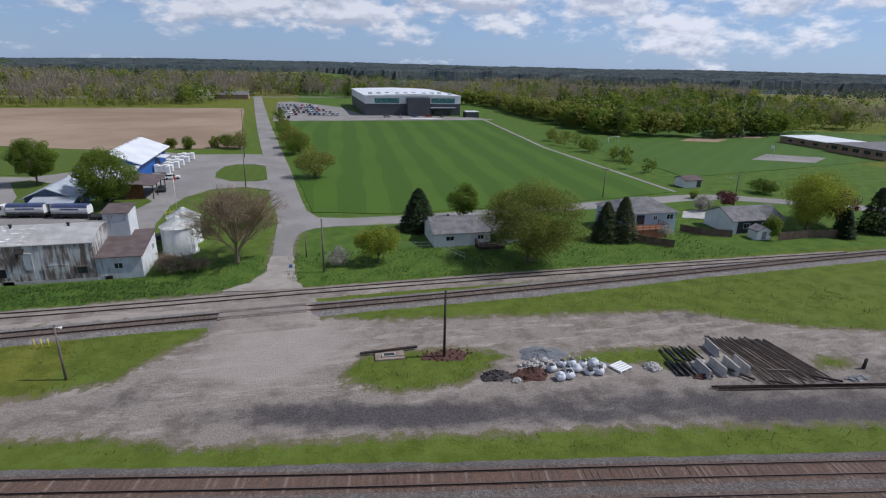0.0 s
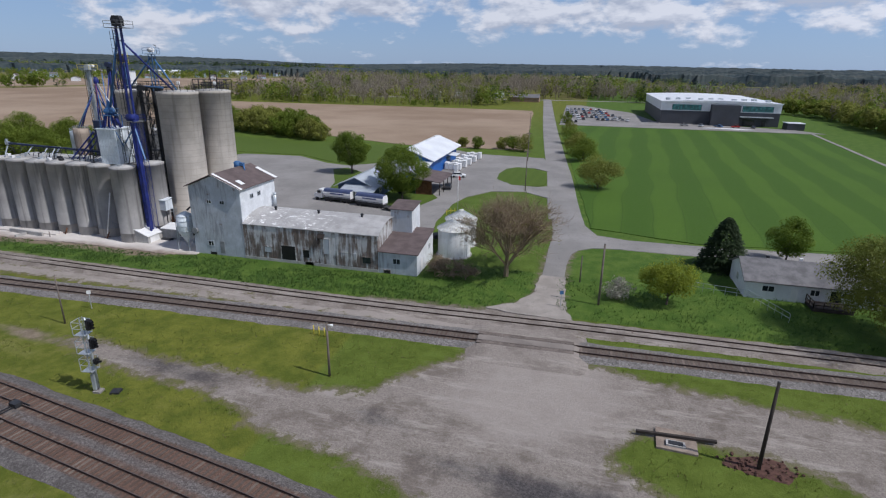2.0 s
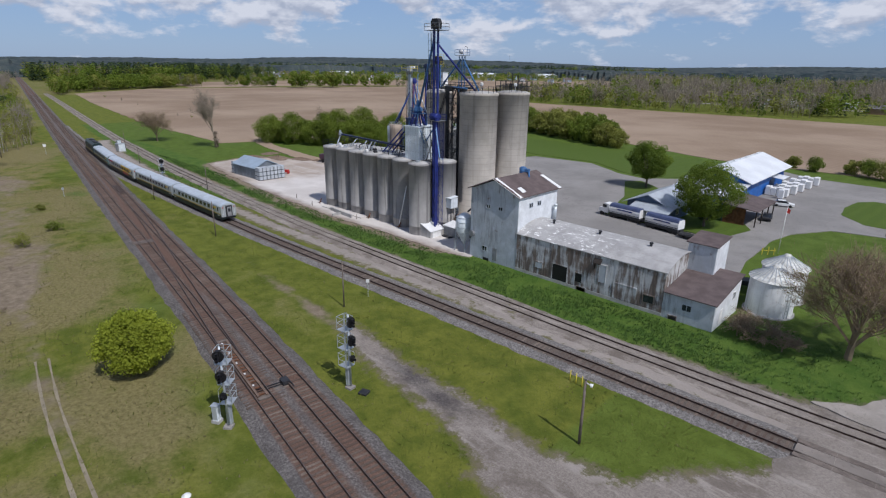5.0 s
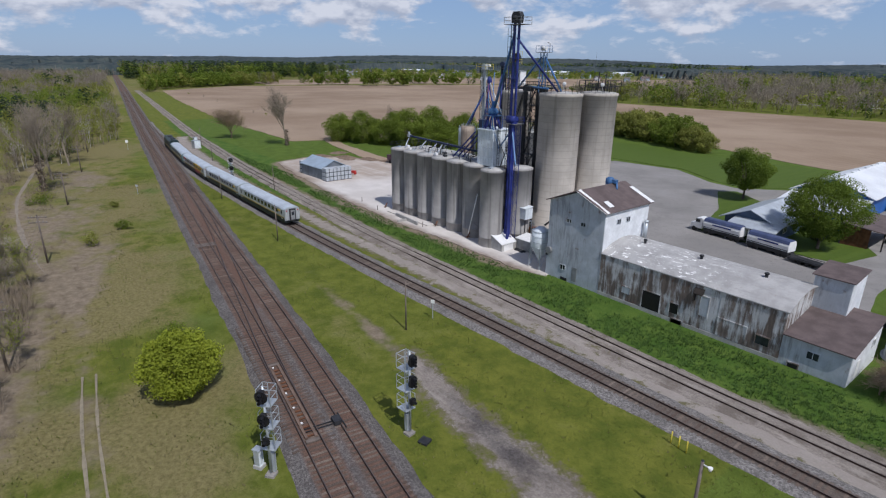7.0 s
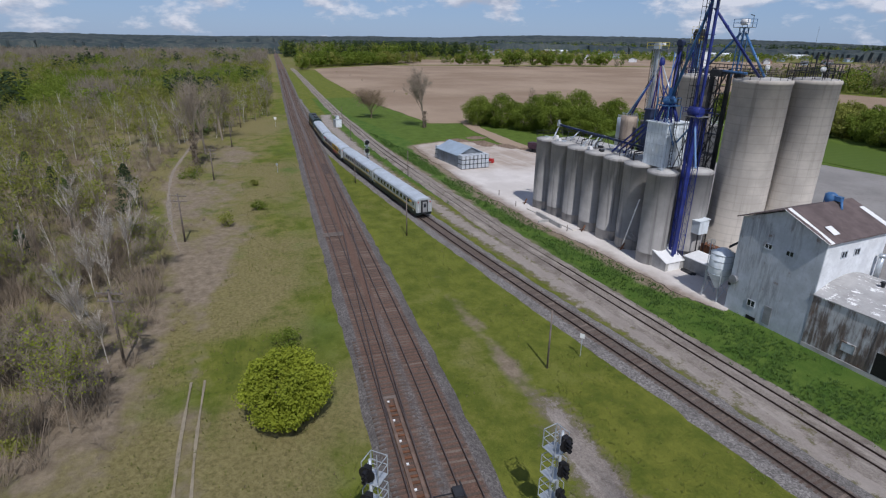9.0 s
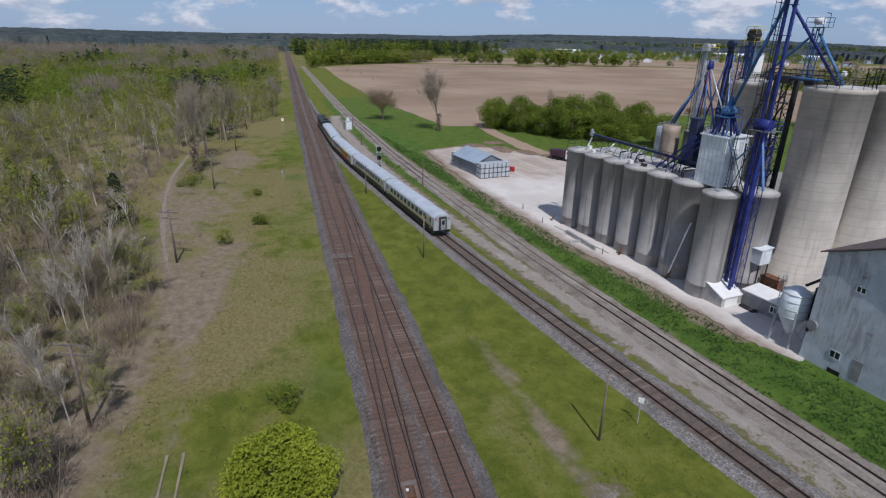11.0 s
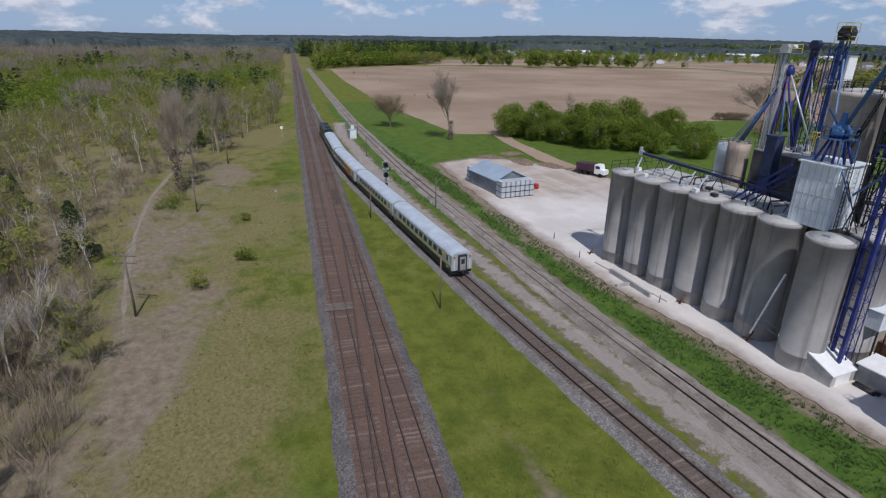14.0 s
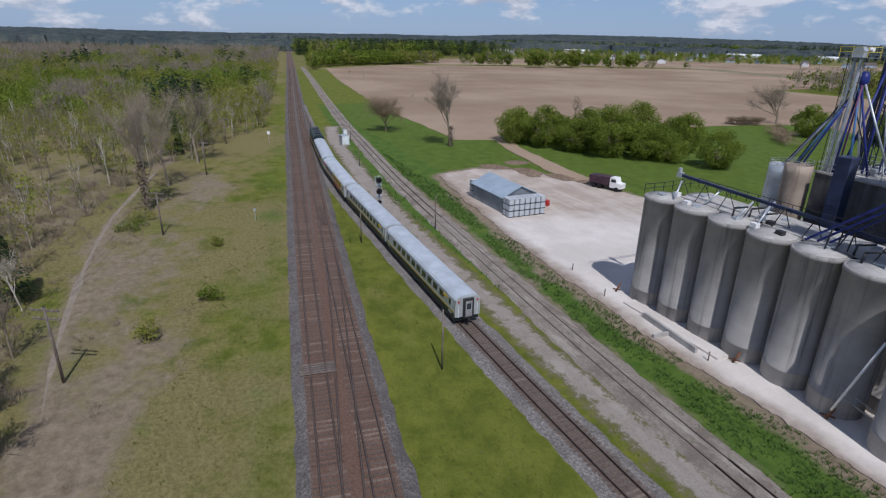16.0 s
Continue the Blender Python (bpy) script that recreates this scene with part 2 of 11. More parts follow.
M_TIE = make_tie("weathered_wooden_tie")
M_TIE_OLD = make_tie("bleached_wooden_tie", 1.12)
M_RAIL = painted("rusty_rail_steel", (0.060, 0.040, 0.034), 0.55, 0.4, 0.3, 3.0)
M_RAILTOP = painted("worn_rail_head", (0.135, 0.105, 0.092), 0.5, 0.4, 0.25, 2.0)


def make_asphalt(name, col, scale=1.0):
    m = Mat(name, 0.92, 0, 0.2)
    c = m.mix(m.step(m.noise(0.08 * scale, 5, 0.6), 0.35, 0.68), tone(col, 0.86), tone(col, 1.12))
    c = m.mix(m.math("MULTIPLY", m.step(m.noise(30, 2, 0.8), 0.4, 0.7), 0.3), c, tone(col, 0.6))
    c = m.mix(m.math("MULTIPLY", m.step(m.noise(0.6, 6, 0.7), 0.54, 0.72), 0.5), c, tone(col, 0.66))
    crack = m.step(m.math("ABSOLUTE", m.math("SUBTRACT", m.noise(0.22, 5, 0.7), 0.5)), 0.0, 0.006, 1.0, 0.0)
    c = m.mix(m.math("MULTIPLY", crack, 0.55), c, tone(col, 0.35))
    m.bump(m.noise(25, 3, 0.7), 0.3, 0.02)
    return m.done(c)


M_ASPHALT = make_asphalt("grey_weathered_asphalt", (0.262, 0.248, 0.233))
M_PANEL = make_asphalt("worn_crossing_panel", (0.235, 0.205, 0.180), 5.0)
M_OLDCONC = make_asphalt("dull_old_concrete", (0.27, 0.25, 0.23), 8.0)


def make_yard(name):
    """Pale limestone: swept concrete by the silos, tan gravel towards the shed, brown earth tracked in along the verge."""
    m = Mat(name, 0.92, 0, 0.2)
    x, y = m.axis(0), m.axis(1)
    c = m.mix(m.step(m.noise(0.10, 6, 0.62), 0.35, 0.66), (0.525, 0.487, 0.450), (0.650, 0.610, 0.570))
    away = m.math("ADD", m.math("ADD", x, m.math("MULTIPLY", m.noise(0.07, 5, 0.6), 30.0)), m.math("MULTIPLY", y, -0.55))
    gravel = m.step(away, -192.0, -177.0, 1.0, 0.0)
    tan = m.mix(m.step(m.noise(0.16, 6, 0.65), 0.35, 0.68), (0.345, 0.285, 0.235), (0.475, 0.415, 0.36))
    c = m.mix(gravel, c, tan)
    c = m.mix(m.math("MULTIPLY", m.step(m.noise(0.055, 5, 0.62), 0.54, 0.70), 0.4), c, (0.42, 0.34, 0.27))
    wheel = m.step(m.noise(1.0, 5, 0.62, m.stretch((0.04, 0.45, 1), 22)), 0.46, 0.68)
    c = m.mix(m.math("MULTIPLY", wheel, 0.35), c, (0.60, 0.56, 0.52))
    c = m.mix(m.math("MULTIPLY", m.step(m.noise(3.0, 5, 0.75), 0.5, 0.75), 0.30), c, (0.34, 0.30, 0.27))
    bend = m.math("ADD", x, 95.0)
    edge = m.math("SUBTRACT", m.math("SUBTRACT", y, 86.4), m.math("MULTIPLY", m.math("MULTIPLY", bend, bend), 0.00105))
    edge = m.math("SUBTRACT", edge, m.math("MULTIPLY", m.noise(0.14, 5, 0.65), 4.2))
    c = m.mix(m.step(edge, -2.6, 1.0, 0.92, 0.0), c, m.mix(m.step(m.noise(0.8, 5, 0.7), 0.35, 0.65), (0.165, 0.120, 0.090), (0.285, 0.225, 0.175)))
    m.bump(m.noise(8, 4, 0.7), 0.35, 0.03)
    return m.done(c)


M_CONCRETE_YARD = make_yard("pale_dusty_limestone_yard")


def make_soil(name):
    m = Mat(name, 0.95, 0, 0.1)
    c = m.mix(m.step(m.noise(0.012, 5, 0.6), 0.35, 0.68), (0.250, 0.182, 0.126), (0.365, 0.280, 0.203))
    rows = m.wave(0.16, m.stretch((1, 1, 1), 8), 1.2, 3)
    c = m.mix(m.math("MULTIPLY", rows, 0.16), c, (0.18, 0.125, 0.085))
    c = m.mix(m.math("MULTIPLY", m.step(m.noise(1.5, 5, 0.7), 0.45, 0.7), 0.3), c, (0.17, 0.115, 0.078))
    m.bump(m.noise(1.2, 5, 0.7), 0.5, 0.15)
    return m.done(c)


M_SOIL = make_soil("tilled_brown_soil")
M_TRAIL = make_asphalt("pale_trodden_dirt", (0.26, 0.22, 0.172), 6.0)
M_LANE = make_asphalt("dusty_lane_surface", (0.325, 0.292, 0.258), 4.0)
M_RUT = make_asphalt("worn_rut_dirt", (0.27, 0.232, 0.165), 12.0)


def make_crop(name, turn, lo, hi, width, depth=0.5):
    m = Mat(name, 0.9, 0, 0.2)
    w = m.wave(0.157 / (width / 2), m.stretch((1, 1, 1), turn), 1.6, 1.5)
    c = m.mix(m.math("MULTIPLY", m.step(w, 0.25, 0.75), depth), lo, hi)
    c = m.mix(m.math("MULTIPLY", m.step(m.noise(0.03, 4), 0.4, 0.7), 0.35), c, tone(lo, 0.9))
    c = m.mix(m.math("MULTIPLY", m.step(m.noise(1.8, 5, 0.7), 0.4, 0.7), 0.35), c, tone(lo, 0.62))
    line = m.step(m.math("ABSOLUTE", m.math("SUBTRACT", m.wave(0.157 / (width / 2), m.stretch((1, 1, 1), turn), 1.6, 1.5), 0.5)), 0.0, 0.06, 0.45, 0.0)
    c = m.mix(line, c, tone(lo, 0.6))
    m.bump(m.noise(2.5, 4, 0.7), 0.5, 0.12)
    return m.done(c)


M_CROP = make_crop("bright_green_grass_crop", 4.5, (0.050, 0.104, 0.010), (0.075, 0.140, 0.014), 13.0, 0.7)
M_LAWN = make_crop("mown_green_lawn", 4.5, (0.072, 0.114, 0.015), (0.100, 0.145, 0.021), 3.0, 0.3)
M_SPORT = make_crop("school_playing_grass", 50, (0.058, 0.115, 0.017), (0.084, 0.145, 0.024), 9.0, 0.3)


def make_silo(name, col, bands, stain):
    """Slip-formed concrete: thin horizontal lift lines, long run-off stains."""
    m = Mat(name, 0.85, 0, 0.25)
    c = m.mix(m.step(m.noise(0.35, 5, 0.6), 0.3, 0.7), tone(col, 0.86), tone(col, 1.1))
    band = m.noise(1.0, 3, 0.7, m.stretch((0.04, 0.04, bands)))
    lift = m.wave(0.26, m.stretch((0, 0, 1)), 0.3, 1.0, "Z")
    c = m.mix(m.math("MULTIPLY", m.step(band, 0.46, 0.74), 0.16), c, tone(col, 0.72))
    c = m.mix(m.step(lift, 0.93, 0.99, 0.0, 0.28 if bands > 2 else 0.05), c, tone(col, 0.6))
    run = m.noise(1.0, 5, 0.62, m.stretch((1.3, 1.3, 0.045)))
    c = m.mix(m.math("MULTIPLY", m.step(run, 0.5, 0.74), stain), c, tone(col, 0.42))
    pale = m.noise(1.0, 4, 0.6, m.stretch((0.8, 0.8, 0.06)))
    c = m.mix(m.math("MULTIPLY", m.step(pale, 0.56, 0.78), 0.18), c, tone(col, 1.2))
    m.bump(m.noise(6, 4, 0.7), 0.25, 0.03)
    return m.done(c)


M_SILO = make_silo("grey_cast_concrete", (0.300, 0.288, 0.277), 0.5, 0.9)
M_SILO_BIG = make_silo("tan_cast_concrete", (0.455, 0.415, 0.365), 2.6, 0.55)


def make_siding(name, paint, bare, peel, turn=0.0):
    """Weathered painted boards: paint peels in vertical runs down to grey and rusty wood."""
    m = Mat(name, 0.8, 0, 0.25)
    run = m.noise(1.0, 6, 0.66, m.stretch((1.5, 1.5, 0.20)))
    patch = m.noise(0.24, 5, 0.6)
    f = m.math("ADD", m.math("MULTIPLY", run, 0.65), m.math("MULTIPLY", patch, 0.5))
    p = m.mix(m.step(m.noise(0.7, 5, 0.65), 0.35, 0.7), tone(paint, 0.8), paint)
    p = m.mix(m.math("MULTIPLY", m.step(m.noise(3.5, 4, 0.7), 0.5, 0.75), 0.3), p, tone(paint, 0.55))
    b = m.mix(m.step(m.noise(1.2, 5, 0.7, m.stretch((2.2, 2.2, 0.25))), 0.35, 0.7), bare, tone(bare, 1.9))
    b = m.mix(m.step(m.noise(0.8, 4, 0.6), 0.58, 0.75), b, (0.16, 0.085, 0.05))
    c = m.mix(m.step(f, peel - 0.06, peel + 0.08), p, b)
    m.bump(m.math("ADD", m.noise(1.0, 3, 0.6, m.stretch((9, 9, 0.4))), run), 0.35, 0.03)
    return m.done(c)


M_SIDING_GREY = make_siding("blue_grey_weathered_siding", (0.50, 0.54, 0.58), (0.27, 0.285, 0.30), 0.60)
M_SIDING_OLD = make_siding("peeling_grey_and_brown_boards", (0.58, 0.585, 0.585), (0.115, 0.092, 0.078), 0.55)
# whiter siding for the mill's +x sides only, sunlight put into the paint
M_SIDING_SUNLIT = make_siding("sunlit_white_siding", (0.74, 0.76, 0.78), (0.40, 0.41, 0.42), 0.72)


def make_roof_old(name):
    m = Mat(name, 0.75, 0, 0.3)
    c = m.mix(m.step(m.noise(0.5, 5, 0.65), 0.3, 0.7), (0.32, 0.312, 0.302), (0.445, 0.435, 0.422))
    c = m.mix(m.math("MULTIPLY", m.step(m.noise(1.0, 5, 0.7, m.stretch((0.25, 1.4, 1))), 0.5, 0.72), 0.55), c, (0.25, 0.245, 0.235))
    c = m.mix(m.math("MULTIPLY", m.step(m.noise(2.6, 5, 0.7), 0.57, 0.7), 0.5), c, (0.30, 0.25, 0.21))
    flake = m.math("MULTIPLY", m.step(m.noise(1.3, 6, 0.75, m.stretch((0.7, 1.6, 1))), 0.57, 0.60), m.step(m.axis("X"), -37.0, -44.0, 0.0, 1.0))
    c = m.mix(flake, c, (0.80, 0.80, 0.78))
    m.bump(m.noise(3, 4, 0.7), 0.4, 0.03)
    return m.done(c)


M_ROOF_OLD = make_roof_old("faded_white_roofing_felt")
M_ROOF_BROWN = painted("brown_asphalt_shingle", (0.120, 0.092, 0.088), 0.9, 0, 0.25, 0.7, 0.0, (0.17, 0.14, 0.13), 0.35, 0.35)
M_ROOF_GREY = painted("grey_asphalt_shingle", (0.165, 0.16, 0.162), 0.9, 0, 0.3, 0.9, 0.0, (0.09, 0.09, 0.09), 0.3, 0.35)
M_STEEL_WHITE = painted("white_roofing_steel", (0.70, 0.72, 0.74), 0.45, 0.0, 0.10, 0.2, 0.12, (0.45, 0.45, 0.44), 0.12, 0.06)
M_STEEL_GALV = painted("galvanised_steel", (0.50, 0.54, 0.57), 0.42, 0.45, 0.18, 0.8, 0.25, (0.30, 0.30, 0.30), 0.2)
M_STEEL_GALV2 = painted("pale_galvanised_sheeting", (0.70, 0.75, 0.78), 0.5, 0.08, 0.15, 0.6, 0.25, (0.33, 0.34, 0.35), 0.2)
M_BLUE = painted("dark_blue_painted_steel", (0.020, 0.032, 0.185), 0.45, 0.0, 0.35, 0.9, 0.25, (0.05, 0.05, 0.07), 0.15)
M_BLUE_L = painted("faded_blue_painted_steel", (0.060, 0.155, 0.33), 0.5, 0.0, 0.3, 0.9, 0.2, (0.06, 0.07, 0.09), 0.15)
M_BLUE_WALL = painted("bright_blue_wall_steel", (0.020, 0.115, 0.40), 0.5, 0, 0.15, 0.5, 0.1, (0.03, 0.05, 0.12), 0.1)
M_NAVY = painted("slate_blue_siding", (0.085, 0.13, 0.21), 0.6, 0, 0.2, 0.6, 0.1)
M_YELLOW = painted("yellow_safety_paint", (0.62, 0.50, 0.06), 0.5, 0, 0.2, 1.0)
M_DARK = painted("dark_steel", (0.035, 0.036, 0.040), 0.55, 0.2, 0.3, 1.2)
M_BLACK = painted("black_paint", (0.012, 0.012, 0.014), 0.5, 0, 0.3, 2.0)
M_GREYPAINT = painted("grey_paint", (0.26, 0.265, 0.27), 0.6, 0.1, 0.2, 1.0, 0.2)
M_CHARCOAL = painted("charcoal_cladding", (0.062, 0.066, 0.076), 0.6, 0, 0.15, 0.15)
M_WHITE = painted("white_paint", (0.76, 0.76, 0.75), 0.55, 0, 0.08, 0.8, 0.1, (0.4, 0.38, 0.35), 0.1)
M_RED = painted("red_paint", (0.42, 0.035, 0.03), 0.5, 0, 0.2, 1.5)
M_RUST = painted("rusty_iron", (0.16, 0.07, 0.035), 0.85, 0.1, 0.4, 1.5, 0.3)
M_WOODPOLE = painted("weathered_wooden_pole", (0.165, 0.135, 0.115), 0.85, 0, 0.3, 1.2, 0.4, (0.06, 0.05, 0.045), 0.2, 0.4)
M_WOODDARK = painted("tarred_wood", (0.050, 0.040, 0.034), 0.85, 0, 0.35, 1.2, 0.3, (0.02, 0.018, 0.016), 0.2, 0.4, 0.4)
M_DECK = painted("red_brown_deck_wood", (0.24, 0.105, 0.055), 0.8, 0, 0.25, 1.5, 0.2)
M_CONCRETE = painted("grey_concrete", (0.42, 0.41, 0.39), 0.85, 0, 0.2, 0.7, 0.3, (0.2, 0.19, 0.17), 0.3, 0.3)
M_BARK = painted("grey_brown_bark", (0.135, 0.105, 0.082), 0.9, 0, 0.3, 2.0, 0.3, (0.06, 0.05, 0.04), 0.3, 0.5)
M_BARK_PALE = painted("pale_birch_bark", (0.52, 0.48, 0.42), 0.85, 0, 0.25, 1.5, 0.2, (0.08, 0.07, 0.06), 0.3, 0.4)
M_TWIG_BROWN = painted("brown_twigs", (0.265, 0.200, 0.132), 0.9, 0, 0.3, 0.3, 0, (0.11, 0.08, 0.06), 0.3, 0.3)
M_BRUSHWOOD = painted("grey_brown_brushwood", (0.250, 0.200, 0.146), 0.9, 0, 0.35, 0.3, 0, (0.12, 0.09, 0.075), 0.4, 0.3)
M_TWIG = painted("bare_grey_twigs", (0.270, 0.226, 0.172), 0.9, 0, 0.3, 0.3, 0, (0.14, 0.11, 0.09), 0.3, 0.3)


def make_glass(name, col):
    m = Mat(name, 0.08, 0.0, 0.6)
    return m.done(m.mix(m.step(m.noise(0.7, 2), 0.35, 0.7), col, tone(col, 2.2)))


M_GLASS = make_glass("dark_window_glass", (0.016, 0.019, 0.024))
M_TEAL = make_glass("teal_window_glass", (0.055, 0.15, 0.15))


def leaves(name, lo, hi):
    m = Mat(name, 0.7, 0, 0.25)
    c = m.mix(m.rand(True), lo, hi)
    c = m.mix(m.math("MULTIPLY", m.step(m.noise(0.35, 3), 0.4, 0.7), 0.5), c, tone(lo, 0.8))
    c = m.mix(m.math("MULTIPLY", m.rand(), 0.35), c, tone(hi, 0.75))
    c = m.mix(m.step(m.noise(0.085, 2, 0.5), 0.40, 0.62, 0.0, 0.5), c, tone(lo, 0.62))
    tr = m.t.nodes.new("ShaderNodeBsdfTranslucent")
    m.put(tr.inputs["Color"], c)
    mixs = m.t.nodes.new("ShaderNodeMixShader")
    mixs.inputs[0].default_value = 0.42
    m.done(c)
    m.t.links.new(m.b.outputs[0], mixs.inputs[1])
    m.t.links.new(tr.outputs[0], mixs.inputs[2])
    m.t.links.new(mixs.outputs[0], m.t.nodes["Material Output"].inputs["Surface"])
    return m.m


M_LEAF = leaves("fresh_green_leaves", (0.140, 0.200, 0.022), (0.250, 0.310, 0.045))
M_LEAF_DEEP = leaves("deep_green_leaves", (0.105, 0.165, 0.016), (0.205, 0.275, 0.034))
M_LEAF_YEL = leaves("yellow_green_leaves", (0.225, 0.275, 0.024), (0.365, 0.405, 0.050))
M_LEAF_BUSH = leaves("bright_bush_leaves", (0.270, 0.330, 0.026), (0.430, 0.480, 0.052))
M_LEAF_SPRING = leaves("sparse_spring_leaves", (0.215, 0.235, 0.045), (0.330, 0.340, 0.075))
M_LEAF_WILLOW = leaves("olive_willow_leaves", (0.150, 0.178, 0.030), (0.255, 0.285, 0.055))
M_LEAF_RED = leaves("plum_red_leaves", (0.105, 0.030, 0.035), (0.20, 0.07, 0.075))
M_LEAF_PALE = leaves("pale_blossom", (0.36, 0.34, 0.28), (0.55, 0.52, 0.46))
M_NEEDLE = leaves("dark_green_needles", (0.034, 0.060, 0.024), (0.070, 0.105, 0.040))
M_CEDAR = leaves("olive_cedar_foliage", (0.060, 0.082, 0.028), (0.115, 0.140, 0.048))
M_NEEDLE_L = leaves("mid_green_needles", (0.080, 0.125, 0.034), (0.150, 0.195, 0.058))
# both far foliage colours carry distance haze: greyer and bluer than the near leaves
M_FAR = leaves("haze_tinted_foliage", (0.115, 0.145, 0.085), (0.185, 0.210, 0.130))
M_FAR_DARK = leaves("dark_haze_tinted_foliage", (0.060, 0.090, 0.065), (0.105, 0.140, 0.100))


def make_canopy(name):
    m = Mat(name, 0.95, 0, 0.1)
    # the blue-grey of these two tones is aerial haze put into the colour
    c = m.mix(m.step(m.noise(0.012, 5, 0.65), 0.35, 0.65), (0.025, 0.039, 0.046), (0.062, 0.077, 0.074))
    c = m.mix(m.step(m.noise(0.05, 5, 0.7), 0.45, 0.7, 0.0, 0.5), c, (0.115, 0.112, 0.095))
    return m.done(c)


M_CANOPY = make_canopy("haze_tinted_canopy")
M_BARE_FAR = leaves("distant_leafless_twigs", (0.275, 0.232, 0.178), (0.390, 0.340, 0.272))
M_BRUSH = leaves("grey_brown_brush", (0.150, 0.115, 0.088), (0.26, 0.21, 0.165))

# ---------------------------------------------------------------- mesh helpers
from mathutils import geometry


class Geo:
    """Collects vertices and faces, then links them as one mesh object."""

    def __init__(self):
        self.v, self.f, self.s = [], [], []

    def add(self, vs, fs, smooth=False):
        o = len(self.v)
        self.v += [tuple(p) for p in vs]
        self.f += [tuple(i + o for i in f) for f in fs]
        self.s += [smooth] * len(fs)
        return self

    def box(self, x0, y0, z0, x1, y1, z1, c=0.0):
        """A box from corner to corner; c chamfers its upright edges."""
        if c:
            ring = [(x0 + c, y0), (x1 - c, y0), (x1, y0 + c), (x1, y1 - c), (x1 - c, y1), (x0 + c, y1), (x0, y1 - c), (x0, y0 + c)]
            return self.prism(ring, z0, z1)
        return self.prism([(x0, y0), (x1, y0), (x1, y1), (x0, y1)], z0, z1)

    def prism(self, ring, z0, z1):
        n = len(ring)
        vs = [(x, y, z0) for x, y in ring] + [(x, y, z1) for x, y in ring]
        fs = [tuple(range(n))[::-1], tuple(range(n, 2 * n))] + [(i, (i + 1) % n, n + (i + 1) % n, n + i) for i in range(n)]
        return self.add(vs, fs)

    def slab(self, pts, depth):
        """A plate whose upper face runs through pts (anticlockwise from above), depth thick downwards."""
        n = len(pts)
        vs = list(pts) + [(x, y, z - depth) for x, y, z in pts]
        fs = [tuple(range(n)), tuple(range(n, 2 * n))[::-1]] + [((i + 1) % n, i, n + i, n + (i + 1) % n) for i in range(n)]
        return self.add(vs, fs)

    def extrude(self, ring, axis, a, b):
        """A closed ring of (u, v) pushed along an axis: x takes (y, z), y takes (x, z)."""
        put = (lambda u, v, w: (w, u, v)) if axis == "x" else (lambda u, v, w: (u, w, v))
        n = len(ring)
        vs = [put(u, v, a) for u, v in ring] + [put(u, v, b) for u, v in ring]
        fs = [tuple(range(n))[::-1], tuple(range(n, 2 * n))] + [(i, (i + 1) % n, n + (i + 1) % n, n + i) for i in range(n)]
        if axis == "y":
            fs = [f[::-1] for f in fs]
        return self.add(vs, fs)

    def tube(self, p, q, r0, r1=None, n=8, caps=True, smooth=True):
        p, q = Vector(p), Vector(q)
        r1 = r0 if r1 is None else r1
        d = (q - p).normalized()
        a = d.cross(Vector((0, 0, 1)) if abs(d.z) < 0.95 else Vector((1, 0, 0))).normalized()
        b = d.cross(a)
        vs = []
        for c, r in ((p, r0), (q, r1)):
            vs += [c + (a * math.cos(t) + b * math.sin(t)) * r for t in (2 * math.pi * i / n for i in range(n))]
        self.add(vs, [(i, n + i, n + (i + 1) % n, (i + 1) % n) for i in range(n)], smooth)
        if caps:
            o = len(self.v) - 2 * n
            self.f += [tuple(o + i for i in range(n)), tuple(o + n + i for i in range(n))[::-1]]
            self.s += [False, False]
        return self

    def beam(self, p, q, w, h=None):
        """A square bar from p to q."""
        h = h or w
        p, q = Vector(p), Vector(q)
        d = (q - p).normalized()
        a = d.cross(Vector((0, 0, 1)) if abs(d.z) < 0.95 else Vector((1, 0, 0))).normalized() * (w / 2)
        b = d.cross(a.normalized()) * (h / 2)
        vs = [c + s * a + t * b for c in (p, q) for s, t in ((-1, -1), (1, -1), (1, 1), (-1, 1))]
        return self.add(vs, [(0, 1, 2, 3), (7, 6, 5, 4), (0, 4, 5, 1), (1, 5, 6, 2), (2, 6, 7, 3), (3, 7, 4, 0)])

    def lathe(self, x, y, profile, n=32, smooth=True):
        """A profile of (r, z) from below upwards, turned round the upright at x, y."""
        vs = [(x + r * math.cos(2 * math.pi * i / n), y + r * math.sin(2 * math.pi * i / n), z) for r, z in profile for i in range(n)]
        fs = [(k * n + i, k * n + (i + 1) % n, (k + 1) * n + (i + 1) % n, (k + 1) * n + i) for k in range(len(profile) - 1) for i in range(n)]
        self.add(vs, fs, smooth)
        o = len(self.v) - n * len(profile)
        self.f.append(tuple(o + (len(profile) - 1) * n + i for i in range(n)))
        self.s.append(False)
        return self

    def ladder(self, p, q, side=(1, 0, 0), w=0.45, r=0.03, gap=0.45):
        p, q, s = Vector(p), Vector(q), Vector(side) * (w / 2)
        self.beam(p - s, q - s, r * 2)
        self.beam(p + s, q + s, r * 2)
        n = int((q - p).length / gap)
        for i in range(1, n):
            c = p.lerp(q, i / n)
            self.beam(c - s, c + s, r * 1.4)
        return self

